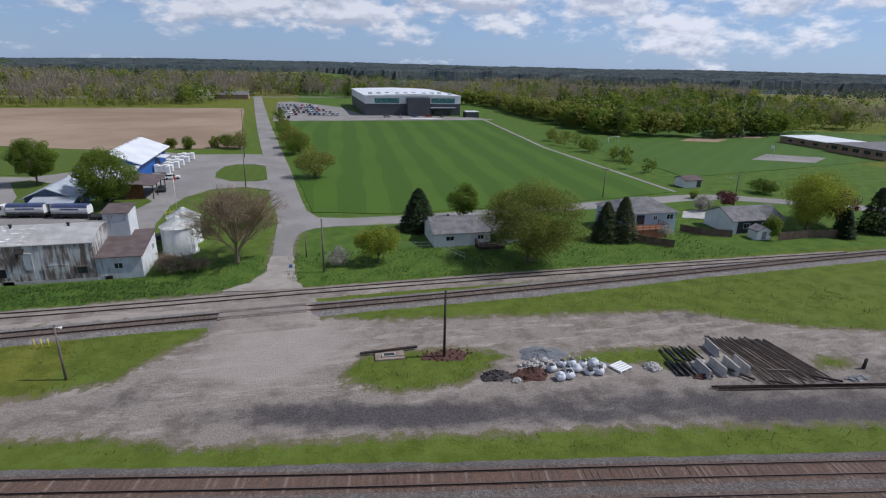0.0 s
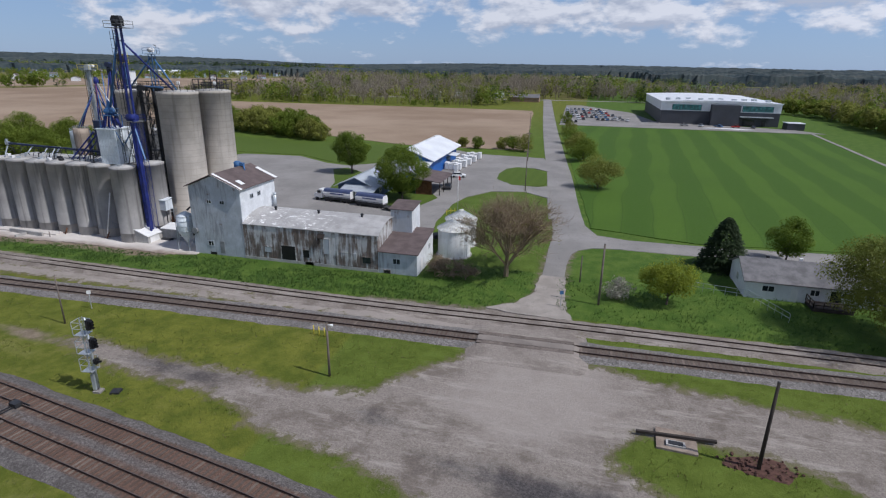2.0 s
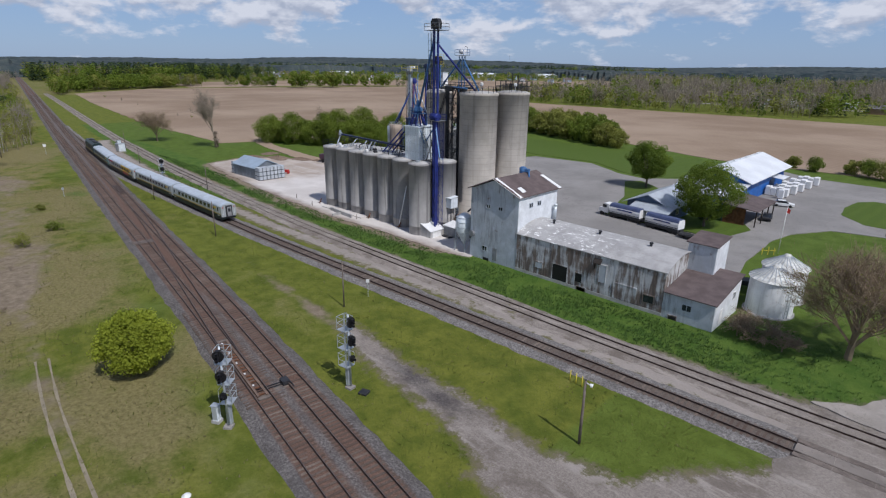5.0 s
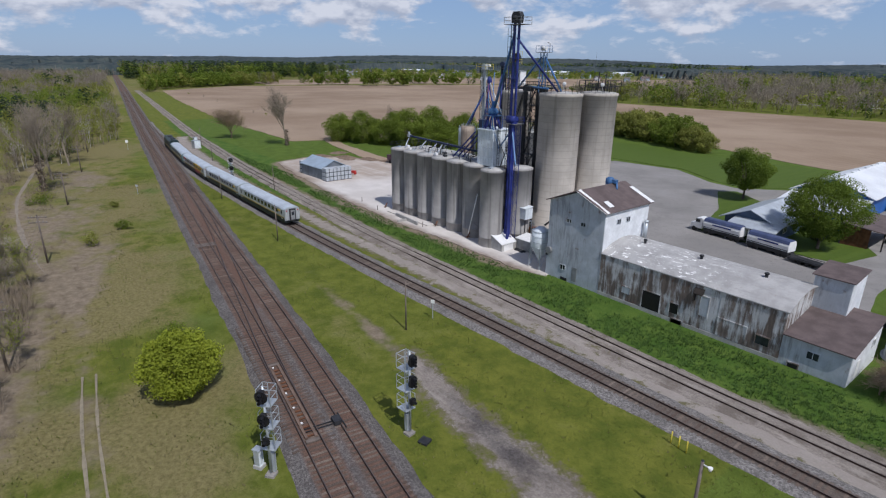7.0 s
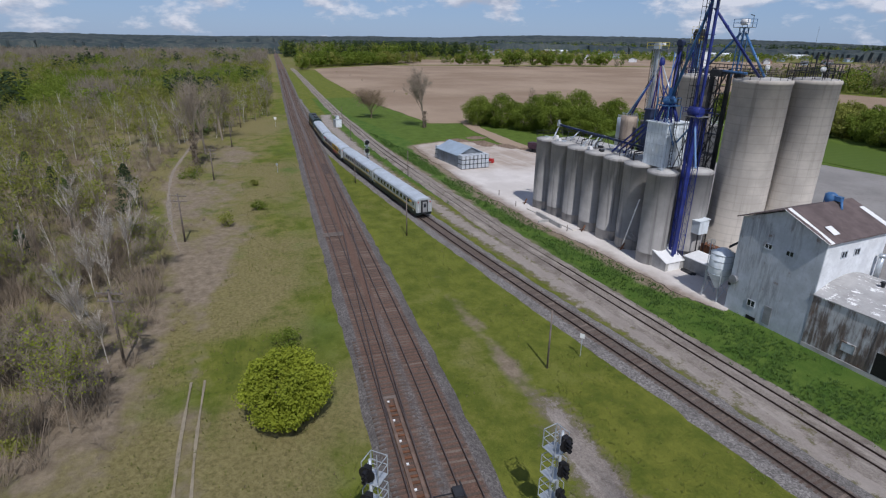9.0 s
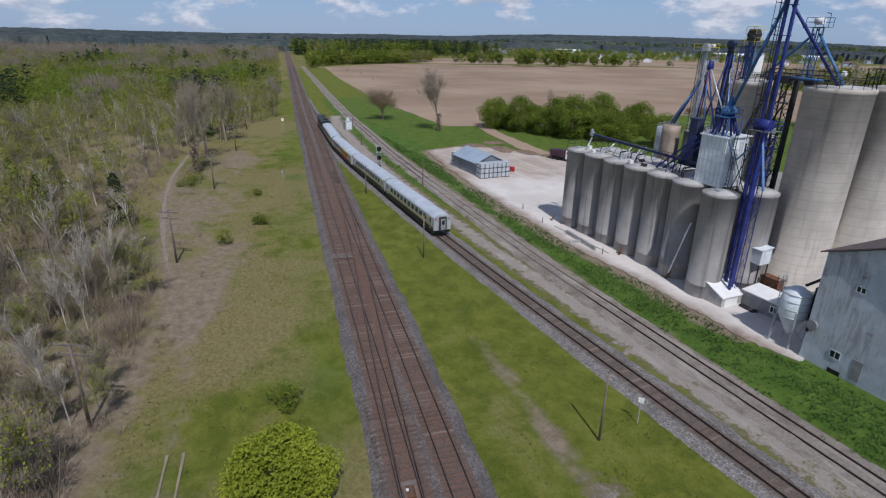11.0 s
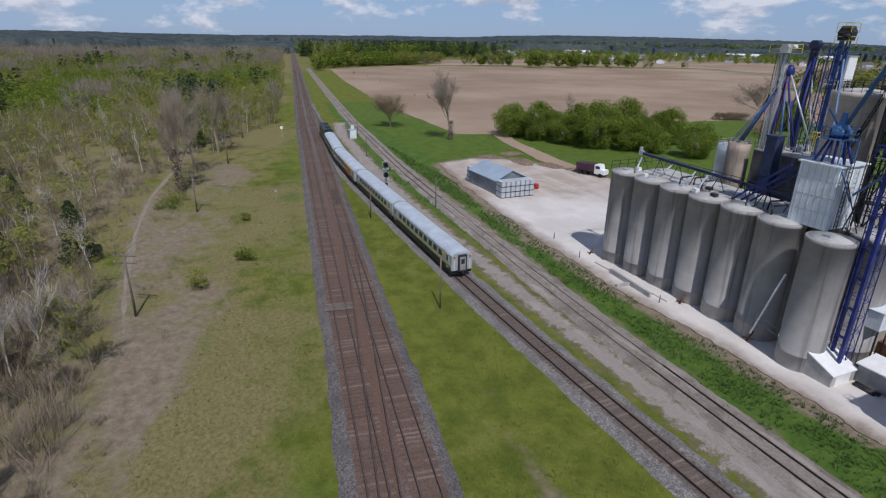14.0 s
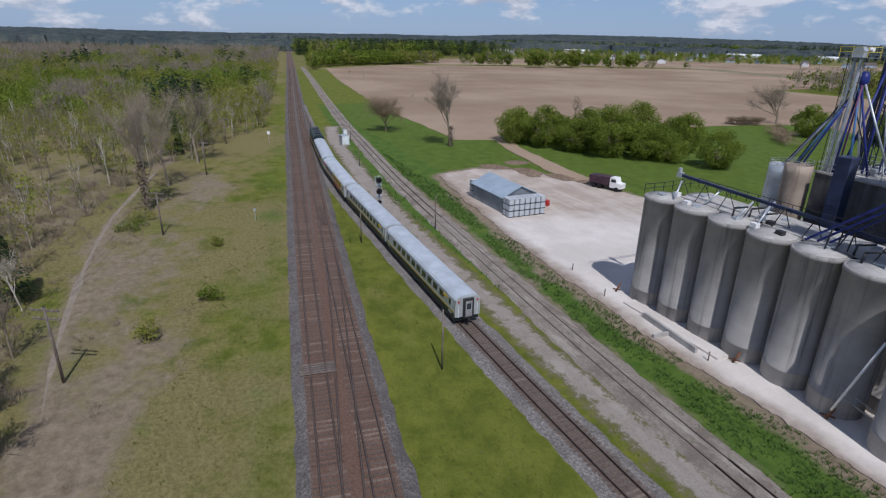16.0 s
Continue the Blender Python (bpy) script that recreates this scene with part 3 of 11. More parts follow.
    def railing(self, ring, z, h=1.05, closed=True, r=0.03):
        pts = list(ring) + ([ring[0]] if closed else [])
        for (x0, y0), (x1, y1) in zip(pts, pts[1:]):
            for k in (0.5, 1.0):
                self.beam((x0, y0, z + h * k), (x1, y1, z + h * k), r * 2)
            n = max(1, round(math.hypot(x1 - x0, y1 - y0) / 1.4))
            for i in range(n + 1):
                x, y = x0 + (x1 - x0) * i / n, y0 + (y1 - y0) * i / n
                self.beam((x, y, z), (x, y, z + h), r * 2)
        return self

    def mesh(self, name, mat):
        me = bpy.data.meshes.new(name)
        me.from_pydata(self.v, [], self.f)
        me.polygons.foreach_set("use_smooth", self.s)
        me.materials.append(mat)
        me.update()
        return me


def part(name, geo_, mat, parent=None, label="", at=None):
    """Links a Geo (or a mesh) as one object under a thing or a part."""
    ob = new(name, geo_.mesh(name, mat) if isinstance(geo_, Geo) else geo_)
    if parent:
        ob.parent = parent
    if at:
        ob.matrix_basis = at
    return tagged(ob, label) if label else ob


def thing(name, label, category, at=None, group="", kind=""):
    """The Empty at the base of a thing made of parts."""
    ob = new(name)
    ob.empty_display_size = 0.5
    if at is not None:
        ob.matrix_basis = at if isinstance(at, Matrix) else Matrix.Translation(at)
    return tagged(ob, label, category, group, kind)


def solo(name, geo_, mat, label, category, group="", kind="", at=None):
    ob = part(name, geo_, mat, at=at)
    return tagged(ob, label, category, group, kind)


def spline(points, step=1.0):
    """A smooth run through plan points (Catmull-Rom), as an array of x, y at about even steps."""
    p = np.array(points, float)
    p = np.vstack([2 * p[0] - p[1], p, 2 * p[-1] - p[-2]])
    out = []
    for a, b, c, d in zip(p[:-3], p[1:-2], p[2:-1], p[3:]):
        n = max(2, int(np.linalg.norm(c - b) / step))
        t = np.linspace(0, 1, n, endpoint=False)[:, None]
        out.append(0.5 * (2 * b + (c - a) * t + (2 * a - 5 * b + 4 * c - d) * t**2 + (3 * b - a - 3 * c + d) * t**3))
    return np.vstack(out + [p[-2:-1]])


def along(line, off=0.0):
    """The line moved sideways (to its left), and its directions."""
    d = np.gradient(line, axis=0)
    d /= np.linalg.norm(d, axis=1)[:, None]
    return line + off * np.stack([-d[:, 1], d[:, 0]], 1), d


def sweep(line, profile, attr=None):
    """Faces of a profile of (side, height) swept along a line, as vertices, faces and one value per vertex."""
    k = len(profile)
    vs = np.concatenate([np.concatenate([along(line, s)[0], np.full((len(line), 1), h)], 1)[:, None] for s, h in profile], 1).reshape(-1, 3)
    i = (np.arange(len(line) - 1)[:, None] * k + np.arange(k - 1)).ravel()
    return vs, np.stack([i, i + 1, i + k + 1, i + k], 1)


def bulk(name, vs, fs, mat, values=None, smooth=False):
    """A mesh straight from arrays, with named float values per vertex."""
    me = bpy.data.meshes.new(name)
    me.from_pydata(np.asarray(vs).tolist(), [], np.asarray(fs).tolist())
    for key, val in (values or {}).items():
        a = me.attributes.new(key, "FLOAT", "POINT")
        a.data.foreach_set("value", np.asarray(val, np.float32))
    if smooth:
        me.polygons.foreach_set("use_smooth", np.ones(len(me.polygons), bool))
    me.materials.append(mat)
    me.update()
    return me


def plate(name, ring, z, mat, label, category="", rag=0.0, step=1.5, skirt=0.25):
    """A flat piece of the ground's cover with an uneven outline and a shallow edge."""
    ring = list(ring)
    pts = []
    for (x0, y0), (x1, y1) in zip(ring, ring[1:] + ring[:1]):
        n = max(1, int(math.hypot(x1 - x0, y1 - y0) / step))
        for i in range(n):
            x, y = x0 + (x1 - x0) * i / n, y0 + (y1 - y0) * i / n
            w = sum((noise.noise_vector(Vector((x * k, y * k, 3.1))) * a for k, a in ((0.16, 0.6), (0.7, 0.4), (2.3, 0.25))), Vector())
            pts.append((x + rag * w.x, y + rag * w.y))
    n = len(pts)
    flat, _, tris, *_ = geometry.delaunay_2d_cdt([Vector(p) for p in pts], [], [list(range(n))], 1, 1e-4)
    area = sum(x0 * y1 - x1 * y0 for (x0, y0), (x1, y1) in zip(pts, pts[1:] + pts[:1]))
    rim = pts if area > 0 else pts[::-1]
    vs = [(p.x, p.y, z) for p in flat]
    fs = []
    for tri in tris:
        (ax, ay), (bx, by), (cx, cy) = (flat[i] for i in tri[:3])
        fs.append(tuple(tri) if (bx - ax) * (cy - ay) - (by - ay) * (cx - ax) > 0 else tuple(tri)[::-1])
    o = len(vs)
    vs += [(x, y, z) for x, y in rim] + [(x, y, z - skirt) for x, y in rim]
    fs += [(o + i, o + n + i, o + n + (i + 1) % n, o + (i + 1) % n) for i in range(n)]
    me = bpy.data.meshes.new(name)
    me.from_pydata(vs, [], fs)
    me.materials.append(mat)
    me.update()
    return tagged(new(name, me), label, category or name.replace("_", " "), kind="structure")

# ---------------------------------------------------------------- ground, roads, fields
LINE_R = spline([(170, 4), (110, 17), (60, 26), (28, 32), (0, 37.1), (-24, 41.8), (-44, 45.15), (-71, 49.4), (-97, 53.1), (-142, 59.4), (-217, 70.3), (-301, 82.5), (-640, 133.6), (-1400, 247), (-3000, 486)], 2.0)
LINE_L = along(LINE_R, 3.6)[0]
LINE_S1 = spline([(420, 80), (220, 77.5), (140, 76.2), (105, 75.7), (84, 75.0), (59, 73.8), (38, 72.8), (20, 72.1), (0, 71.6), (-20, 71.1), (-40, 70.5), (-60, 69.9), (-87, 69.0), (-104, 68.7), (-125, 68.7), (-150, 69.0), (-169, 69.3), (-189, 70.4), (-205, 72.0), (-256, 78.0), (-301, 83.6), (-345, 90.0)], 1.0)
LINE_S2 = spline([(140, 76.4), (107, 76.6), (85, 77.0), (62, 77.5), (41, 77.9), (12, 77.8), (-3, 77.6), (-35, 77.0), (-87, 77.7), (-107, 78.4), (-138, 80.2), (-178, 83.0), (-225, 88.0), (-273, 93.4), (-367, 106), (-490, 123), (-640, 143)], 1.0)
run = np.clip((-52.0 - LINE_L[:, 0]) / 94.0, 0, 1)
run = LINE_L + (LINE_R - LINE_L) * (run * run * (3 - 2 * run))[:, None]
LINE_X = spline(run[(run[:, 0] < -50) & (run[:, 0] > -148)], 1.0)

LOT = [(-30, 53), (-26, 55.3), (-21.5, 56), (-19, 60), (-15, 64.5), (-11.5, 69.5), (-1, 69), (10, 66), (22, 64.5), (34, 63), (50, 61), (62, 53.5), (74, 49.5), (110, 43), (150, 37), (150, 18), (110, 22), (75, 29), (52, 34.5), (28, 39), (14, 41), (-1, 43.5), (-11, 44.5), (-20, 48), (-30, 49.5)]
LOT_WEST = [(-20, 57), (-30, 55.3), (-35, 56.6), (-42, 56.9), (-49, 57.3), (-58, 58.6), (-60, 57.4), (-49, 54.2), (-41, 53.7), (-34, 52.4), (-28, 50), (-20, 49)]
PATH_WEST = [(-40, 26.4), (-55, 27.3), (-65, 28.1), (-74.7, 29.3), (-87, 30.0), (-95, 30.1), (-103, 29.3), (-118, 27.7), (-135, 26.8), (-154, 26.8), (-170, 27.6), (-183, 29.4), (-205, 32.8), (-240, 38)]
WOOD = [(-58, 10), (-66.8, 15.9), (-69.1, 18.5), (-71.4, 22.0), (-79.7, 23.6), (-92.4, 25.6), (-106, 26.4), (-115, 26.0), (-120.5, 24.7), (-132, 22.0), (-145, 20), (-162, 21.5), (-176, 25), (-190, 28), (-207, 32), (-223, 45.5), (-240, 50), (-266, 65), (-300, 70), (-420, 88), (-640, 118), (-900, 155), (-900, -260), (-60, -110), (-50, 0)]
TRAIL = [(-54, 56.6), (-62, 57.4), (-72, 58.4), (-84, 59.9), (-96, 61.5)]
ISLANDS = [
    [(2.3, 54), (5, 57.6), (11, 57.8), (19.5, 56.5), (22, 53.8), (15.7, 49), (7.7, 48.7), (2.7, 51.8)],
    [(27.4, 51.4), (31, 53.2), (36, 53.4), (41.5, 52.4), (45.5, 50.8), (44.5, 48.4), (39.5, 46.8), (37.0, 48.8), (32.3, 49.3), (29.6, 50.3)],
    [(57.9, 46.6), (62.2, 45.1), (61.4, 42.8), (56.1, 43.6)],
]
LANE = [(-1, 69), (-1.5, 74), (-3.2, 78), (-3.6, 86), (-3.2, 103), (-2, 109), (-6, 110), (-6.4, 101), (-6.6, 88), (-9.6, 82.6), (-14, 79.8), (-30, 79.2), (-30, 75.4), (-42, 75.0), (-56, 75.2), (-71, 75.8), (-86, 75.6), (-104, 75.2), (-125, 75.3), (-150, 76.1), (-180, 78.0), (-220, 81.8), (-250, 86), (-262, 89), (-262, 84.5), (-236, 79.6), (-205, 76.8), (-180, 74.2), (-150, 73.4), (-125, 73.0), (-104, 72.8), (-86, 73.0), (-56, 73.2), (-40, 73.0), (-20, 73.0), (-13, 69.5)]
YARD = [(-65, 87.6), (-70, 86.6), (-87, 86.8), (-104, 86.2), (-123, 87.2), (-140, 88.6), (-162, 91), (-181, 94), (-184, 105), (-178, 117), (-163, 122), (-140, 130), (-120, 128), (-70, 102), (-65, 98)]


def inside(px, py, ring):
    """Signed distance to a ring, negative inside."""
    p = np.stack([px, py], -1)
    a = np.array(ring, float)
    b = np.roll(a, -1, 0)
    best = np.full(px.shape, 1e9)
    odd = np.zeros(px.shape, bool)
    for u, v in zip(a, b):
        e, w = v - u, p - u
        t = np.clip((w @ e) / (e @ e), 0, 1)
        best = np.minimum(best, np.linalg.norm(w - t[..., None] * e, axis=-1))
        odd ^= ((u[1] > py) != (v[1] > py)) & (px < (v[0] - u[0]) * (py - u[1]) / (v[1] - u[1] + 1e-12) + u[0])
    return np.where(odd, -best, best)


def near_line(px, py, line):
    """Distance to a line's y at the same x, across the line."""
    order = np.argsort(line[:, 0])
    return py - np.interp(px, line[order, 0], line[order, 1])


def steps(lo, hi, fine, far_lo, far_hi):
    core = list(np.arange(lo, hi + 1e-6, fine))
    out, d = [core[-1]], fine
    while out[-1] < far_hi:
        d *= 1.16
        out.append(min(far_hi, out[-1] + d))
    up = out[1:]
    out, d = [core[0]], fine
    while out[-1] > far_lo:
        d *= 1.16
        out.append(max(far_lo, out[-1] - d))
    return np.array(out[1:][::-1] + core + up)


gx, gy = steps(-300, 120, 1.1, -4800, 4800), steps(-8, 112, 0.7, -4800, 4800)
GX, GY = np.meshgrid(gx, gy, indexing="ij")
rnd = np.random.RandomState(4)


def rough_field(x, y, size, seed):
    """Smooth value noise between 0 and 1, for the plan."""
    r = np.random.RandomState(seed).rand(256, 256)
    u, v = x / size, y / size
    i, j = np.floor(u).astype(int), np.floor(v).astype(int)
    a, b = u - i, v - j
    a, b = a * a * (3 - 2 * a), b * b * (3 - 2 * b)
    g = lambda m, n: r[m % 256, n % 256]
    return (g(i, j) * (1 - a) + g(i + 1, j) * a) * (1 - b) + (g(i, j + 1) * (1 - a) + g(i + 1, j + 1) * a) * b


SD = np.minimum(inside(GX, GY, LOT), inside(GX, GY, LOT_WEST))
for ring in ISLANDS:
    SD = np.maximum(SD, -inside(GX, GY, ring))
SD = np.minimum(SD, inside(GX, GY, LANE))
W_GRAVEL = np.clip(0.5 - SD / 5.0, 0, 1)
off_r, off_1 = near_line(GX, GY, LINE_R), near_line(GX, GY, LINE_S1)
# soot and cinders where vehicles turn, and a dark lane to the west
blob = lambda x, y, a, b, t=-8: np.exp(-((((GX - x) * math.cos(radians(t)) + (GY - y) * math.sin(radians(t))) / a) ** 2 + ((-(GX - x) * math.sin(radians(t)) + (GY - y) * math.cos(radians(t))) / b) ** 2))
W_DARK = 1.0 * blob(0, 46.9, 13, 2.5, -12) + 0.75 * blob(12, 44.0, 8, 2.2, -12) + 0.6 * blob(-18.4, 53.4, 4, 1.7) + 0.55 * blob(-12, 55, 3, 1.2) + 0.62 * blob(35, 40.8, 21, 2.8, -13) + 0.5 * blob(26, 41.2, 5, 1.2, -12) + 0.55 * blob(48, 36.6, 8, 1.5, -13) + 0.8 * blob(-42, 55.6, 9, 1.6) + 0.5 * blob(72, 33, 20, 3) + 0.35 * blob(64, 40, 26, 7) + 0.45 * blob(95, 34, 25, 6) + 0.55 * blob(50, 59.6, 5, 2) + 0.22 * blob(38, 43, 24, 5, -13) - 0.06
W_DARK -= 0.5 * blob(-6, 58, 9, 5, 20) + 0.6 * blob(-4, 66, 6, 8) + 0.45 * blob(8, 47.6, 4, 0.9, -8) + 0.7 * blob(-23.6, 56.4, 2.6, 1.0, 10)
W_DARK -= 0.75 * ((near_line(GX, GY, LINE_S1) > 1.9) & (near_line(GX, GY, LINE_S2) < -1.5) & (GX < 0) & (GX > -42)) + 0.28 * ((GX <= -42) & (near_line(GX, GY, LINE_S1) > 1.9) & (near_line(GX, GY, LINE_S2) < 0))
W_DARK = np.clip(W_DARK, -0.7, 1.2)
W_DRY = np.full(GX.shape, 0.10)
west = np.clip((-GX - 15) / 60, 0, 1)
W_DRY += np.where(off_r < -4, 0.26 + 0.22 * west, 0.0)
W_DRY += np.where(off_r < -9, 0.10 + 0.14 * np.clip((-off_r - 12) / 8, 0, 1), 0.0)
W_DRY += np.where((off_r > 3) & (off_1 < -2) & (GX < -60), 0.02, 0.0)
W_DRY += np.where((GX > -20) & (off_r > 2) & (off_r < 12), 0.10, 0.0)
W_DRY += np.where(off_r < -4, 0.9 * (rough_field(GX, GY, 11.0, 71) - 0.5) + 0.5 * (rough_field(GX, GY, 4.0, 72) - 0.5), 0.5 * (rough_field(GX, GY, 7.0, 73) - 0.5))
W_SOIL = np.zeros(GX.shape)
in_wood = inside(GX, GY, WOOD)
W_SOIL += 0.60 * np.clip(0.5 - in_wood / 5, 0, 1) * np.clip((330 + GX) / 120, 0.45, 1)
for x, y, a, b, k in ((-101, 31.4, 7, 2.4, .8), (-134, 31, 12, 3.6, .85), (-114, 33, 9, 3.0, .6), (-104, 29.5, 8, 3, .5), (-192, 42, 14, 5, .75), (-68, 20, 8, 5, .8), (-150, 35, 10, 4, .45), (-172, 38, 12, 4, .4), (-85, 25, 8, 2.5, .7), (-90, 36, 8, 3, .25), (-120, 38, 12, 3, .55), (-146, 40, 12, 3, .5), (-160, 29, 14, 4, .6), (-182, 46, 12, 4, .5)):
    W_SOIL += 0.84 * k * blob(x, y, 1.25 * a, 1.3 * b)
trail_off = np.abs(GY - np.interp(-GX, [-p[0] for p in PATH_WEST], [p[1] for p in PATH_WEST]))
W_SOIL += 0.45 * np.exp(-(trail_off / 1.6) ** 2) * (GX < -40) * (GX > -245)
W_SOIL += 0.30 * np.exp(-((GY - 83) / 4.0) ** 2) * np.clip((-GX - 96) / 20, 0, 1) * (GX > -190)
W_SOIL += 0.95 * np.exp(-((GY - np.interp(-GX, [-p[0] for p in TRAIL], [p[1] for p in TRAIL])) / 1.55) ** 2) * (GX < -50) * np.clip((GX + 92) / 12, 0, 1) * (0.35 + 0.9 * rough_field(GX, GY, 5.0, 76))
W_SOIL += 1.0 * np.clip(1.3 - np.abs(inside(GX, GY, YARD)) / 2.6, 0, 1) * (GY < 128) * (GX > -188) * (GX < -70)
W_SOIL += 0.5 * np.exp(-((near_line(GX, GY, LINE_S2) - 2.2) / 1.3) ** 2) * (GX < -70) * (GX > -240)
W_SOIL += 0.5 * np.exp(-(np.clip(SD, 0, 99) / 1.5) ** 2) * (GX > -34) * (GY < 70) * (off_r > 3)
W_LUSH = np.clip(0.9 * (off_1 > 8.2) * (GY < 96) * (GX < -6), 0, 1) + 0.8 * ((GY > 80.5) & (GX > -3))
W_LUSH = np.clip(W_LUSH + 0.15 * ((off_1 < -1) & (off_r > 3) & (GX < -60)), 0, 1)
W_LUSH = np.clip(W_LUSH + np.where(GY > 95, 0.55 * np.clip(1 - (GY - 260) / 250, 0.1, 1), 0), 0, 1)
W_LUSH = np.clip(W_LUSH + 0.22 * np.exp(-((off_r + 8.6) / 2.6) ** 2) * (GX < -40), 0, 1)
W_LUSH = np.clip(W_LUSH + 0.42 * (GX > -28) * (GY < 82) * (off_r > 2.0), 0, 1)
W_LUSH = np.clip(W_LUSH + 0.9 * np.clip(rough_field(GX, GY, 9.0, 74) - 0.62, 0, 1) * (off_r < -4) * (GX > -240), 0, 1)
W_LUSH = np.where((GX < -330) | (GX > 200), np.minimum(W_LUSH, 0.12), W_LUSH)
W_DRY += np.where((np.hypot(GX + 60, GY - 60) > 550), 0.5, 0.0)
GZ = -0.13 + 0.11 * rough_field(GX, GY, 9.0, 1) + 0.02 * rough_field(GX, GY, 2.5, 2)
# the land rolls a little far away
FAR = np.clip((np.hypot(GX + 60, GY - 60) - 1500) / 2500, 0, 1)
GZ += FAR * (rough_field(GX, GY, 900.0, 3) * 26 - 4)
nx, ny = GX.shape
idx = np.arange(nx * ny).reshape(nx, ny)
quads = np.stack([idx[:-1, :-1], idx[1:, :-1], idx[1:, 1:], idx[:-1, 1:]], -1).reshape(-1, 4)
inner = (SD[:-1, :-1].ravel() + SD[1:, 1:].ravel()) / 2 < 0
verts = np.stack([GX, GY, GZ], -1).reshape(-1, 3)
values = dict(gravel=W_GRAVEL.ravel(), dark=W_DARK.ravel(), dry=W_DRY.ravel(), soil=W_SOIL.ravel(), lush=W_LUSH.ravel())


def piece(name, keep, label, category):
    used = np.unique(quads[keep])
    back = np.full(nx * ny, -1)
    back[used] = np.arange(len(used))
    me = bulk(name, verts[used], back[quads[keep]], M_GROUND, {k: v[used] for k, v in values.items()}, True)
    return tagged(new(name, me), label, category, kind="structure")


piece("ground", ~inner, "flat rough spring grass, green and dry brown, over level ground", "ground")
piece("gravel_lot", inner, "dusty pale gravel lot and lanes with dark cinder patches", "gravel lot")


def ribbon(name, line, width, z, mat, label, category="road"):
    w = width / 2
    vs, fs = sweep(line, [(w + 0.25, z - 0.25), (w, z), (0, z + 0.05), (-w, z), (-w - 0.25, z - 0.25)])
    return tagged(new(name, bulk(name, vs, fs[:, ::-1], mat)), label, category, kind="structure")


ribbon("road", spline([(-4.5, 130), (-6.1, 148), (-8.8, 183), (-11.4, 210), (-22, 330), (-40.5, 562), (-41, 566)], 4), 7.2, 0.03, M_ASPHALT, "straight grey two-lane country road with worn asphalt")
ribbon("cross_road", spline([(-1050, 735), (-800, 676), (-584, 621), (-403, 576), (-330, 545), (-180, 549), (-40, 567), (60, 580), (230, 602)], 6), 7.0, 0.03, M_ASPHALT, "grey crossroad at the far end of the fields")
ribbon("side_road", spline([(-6, 115.6), (20, 115.6), (47, 118), (79, 121.5), (104, 124), (122, 116), (146, 102), (200, 76), (260, 40)], 2), 6.0, 0.035, M_ASPHALT, "grey residential side road bending past the houses")
plate("road_junction", [(-8.0, 134), (-6.5, 118), (-6.6, 104), (-6.6, 90), (-7.4, 84.8), (-3.6, 84.8), (-3.4, 90), (-3.0, 102), (-2.5, 107), (-1.4, 109.6), (1, 111.6), (8, 112.7), (8, 118.4), (2, 120), (-0.4, 126.5), (-1.2, 134)], 0.04, M_ASPHALT, "worn grey asphalt where two roads meet", "road", 0.25)
plate("lane_apron", [(-7.0, 95), (-7.2, 88), (-9.6, 83.4), (-13, 80.6), (-9, 79.7), (-1.6, 79.4), (-2.6, 84), (-3.0, 95)], 0.052, M_LANE, "dusty worn asphalt lane rising to the crossing", "road", 0.7, 0.5)
plate("concrete_yard", YARD, 0.06, M_CONCRETE_YARD, "pale dusty concrete and limestone yard round the grain silos", "yard", 1.2, 0.45)
plate("asphalt_yard", [(-26, 100.5), (-29.5, 112), (-31, 121), (-31.2, 136), (-29.8, 144.2), (-24.8, 152.7), (-16.2, 154.9), (-9.0, 149), (-10.2, 164), (-13.8, 161.9), (-20.7, 162.7), (-25.8, 169.4), (-26.6, 178), (-25.4, 187), (-22.6, 190.8), (-17, 190.5), (-12, 186), (-13, 200), (-15.8, 212), (-41, 214), (-49, 220), (-58, 214), (-60, 190), (-76, 176), (-84, 178), (-99, 188), (-120, 186), (-128, 165), (-126, 135), (-116, 124.5), (-70, 100.5)], 0.075, M_ASPHALT, "wide grey asphalt yard behind the feed mill", "yard", 0.3)
plate("crop_field", [(0.8, 125), (-9, 240), (-15.5, 333), (109, 337), (99, 220), (99.5, 131), (79, 126.5), (47, 122.5), (20, 120)], 0.05, M_CROP, "bright green striped grass field beside the road", "field", 0.5, 3)
plate("brown_field", [(-24, 229), (-41, 429), (-120, 430), (-190, 426), (-330, 420), (-336, 400), (-230, 300), (-206, 274), (-186, 262), (-150, 262), (-105, 240), (-72, 228)], 0.045, M_SOIL, "bare tilled brown field behind the feed mill", "field", 1.5, 6)
plate("tilled_field", [(-224, 118), (-316, 121), (-470, 139), (-627, 163), (-690, 250), (-672, 330), (-655, 400), (-612, 500), (-580, 606), (-403, 566), (-345, 530), (-340, 410), (-234, 304), (-212, 270), (-219, 250), (-222, 223), (-218, 190), (-208, 165), (-212, 146)], 0.05, M_SOIL, "wide pale brown tilled field beyond the siding", "field", 2.0, 6)
plate("far_field", [(-700, 300), (-860, 330), (-900, 700), (-560, 1100), (-300, 900), (-330, 640), (-403, 588), (-584, 633), (-640, 560), (-690, 440)], 0.06, M_SOIL, "distant tilled brown field", "field", 3, 15)
plate("playing_field", [(118, 150), (120, 238), (235, 300), (330, 240), (300, 180), (200, 165)], 0.05, M_SPORT, "mown green school playing field", "field", 0.6, 5)
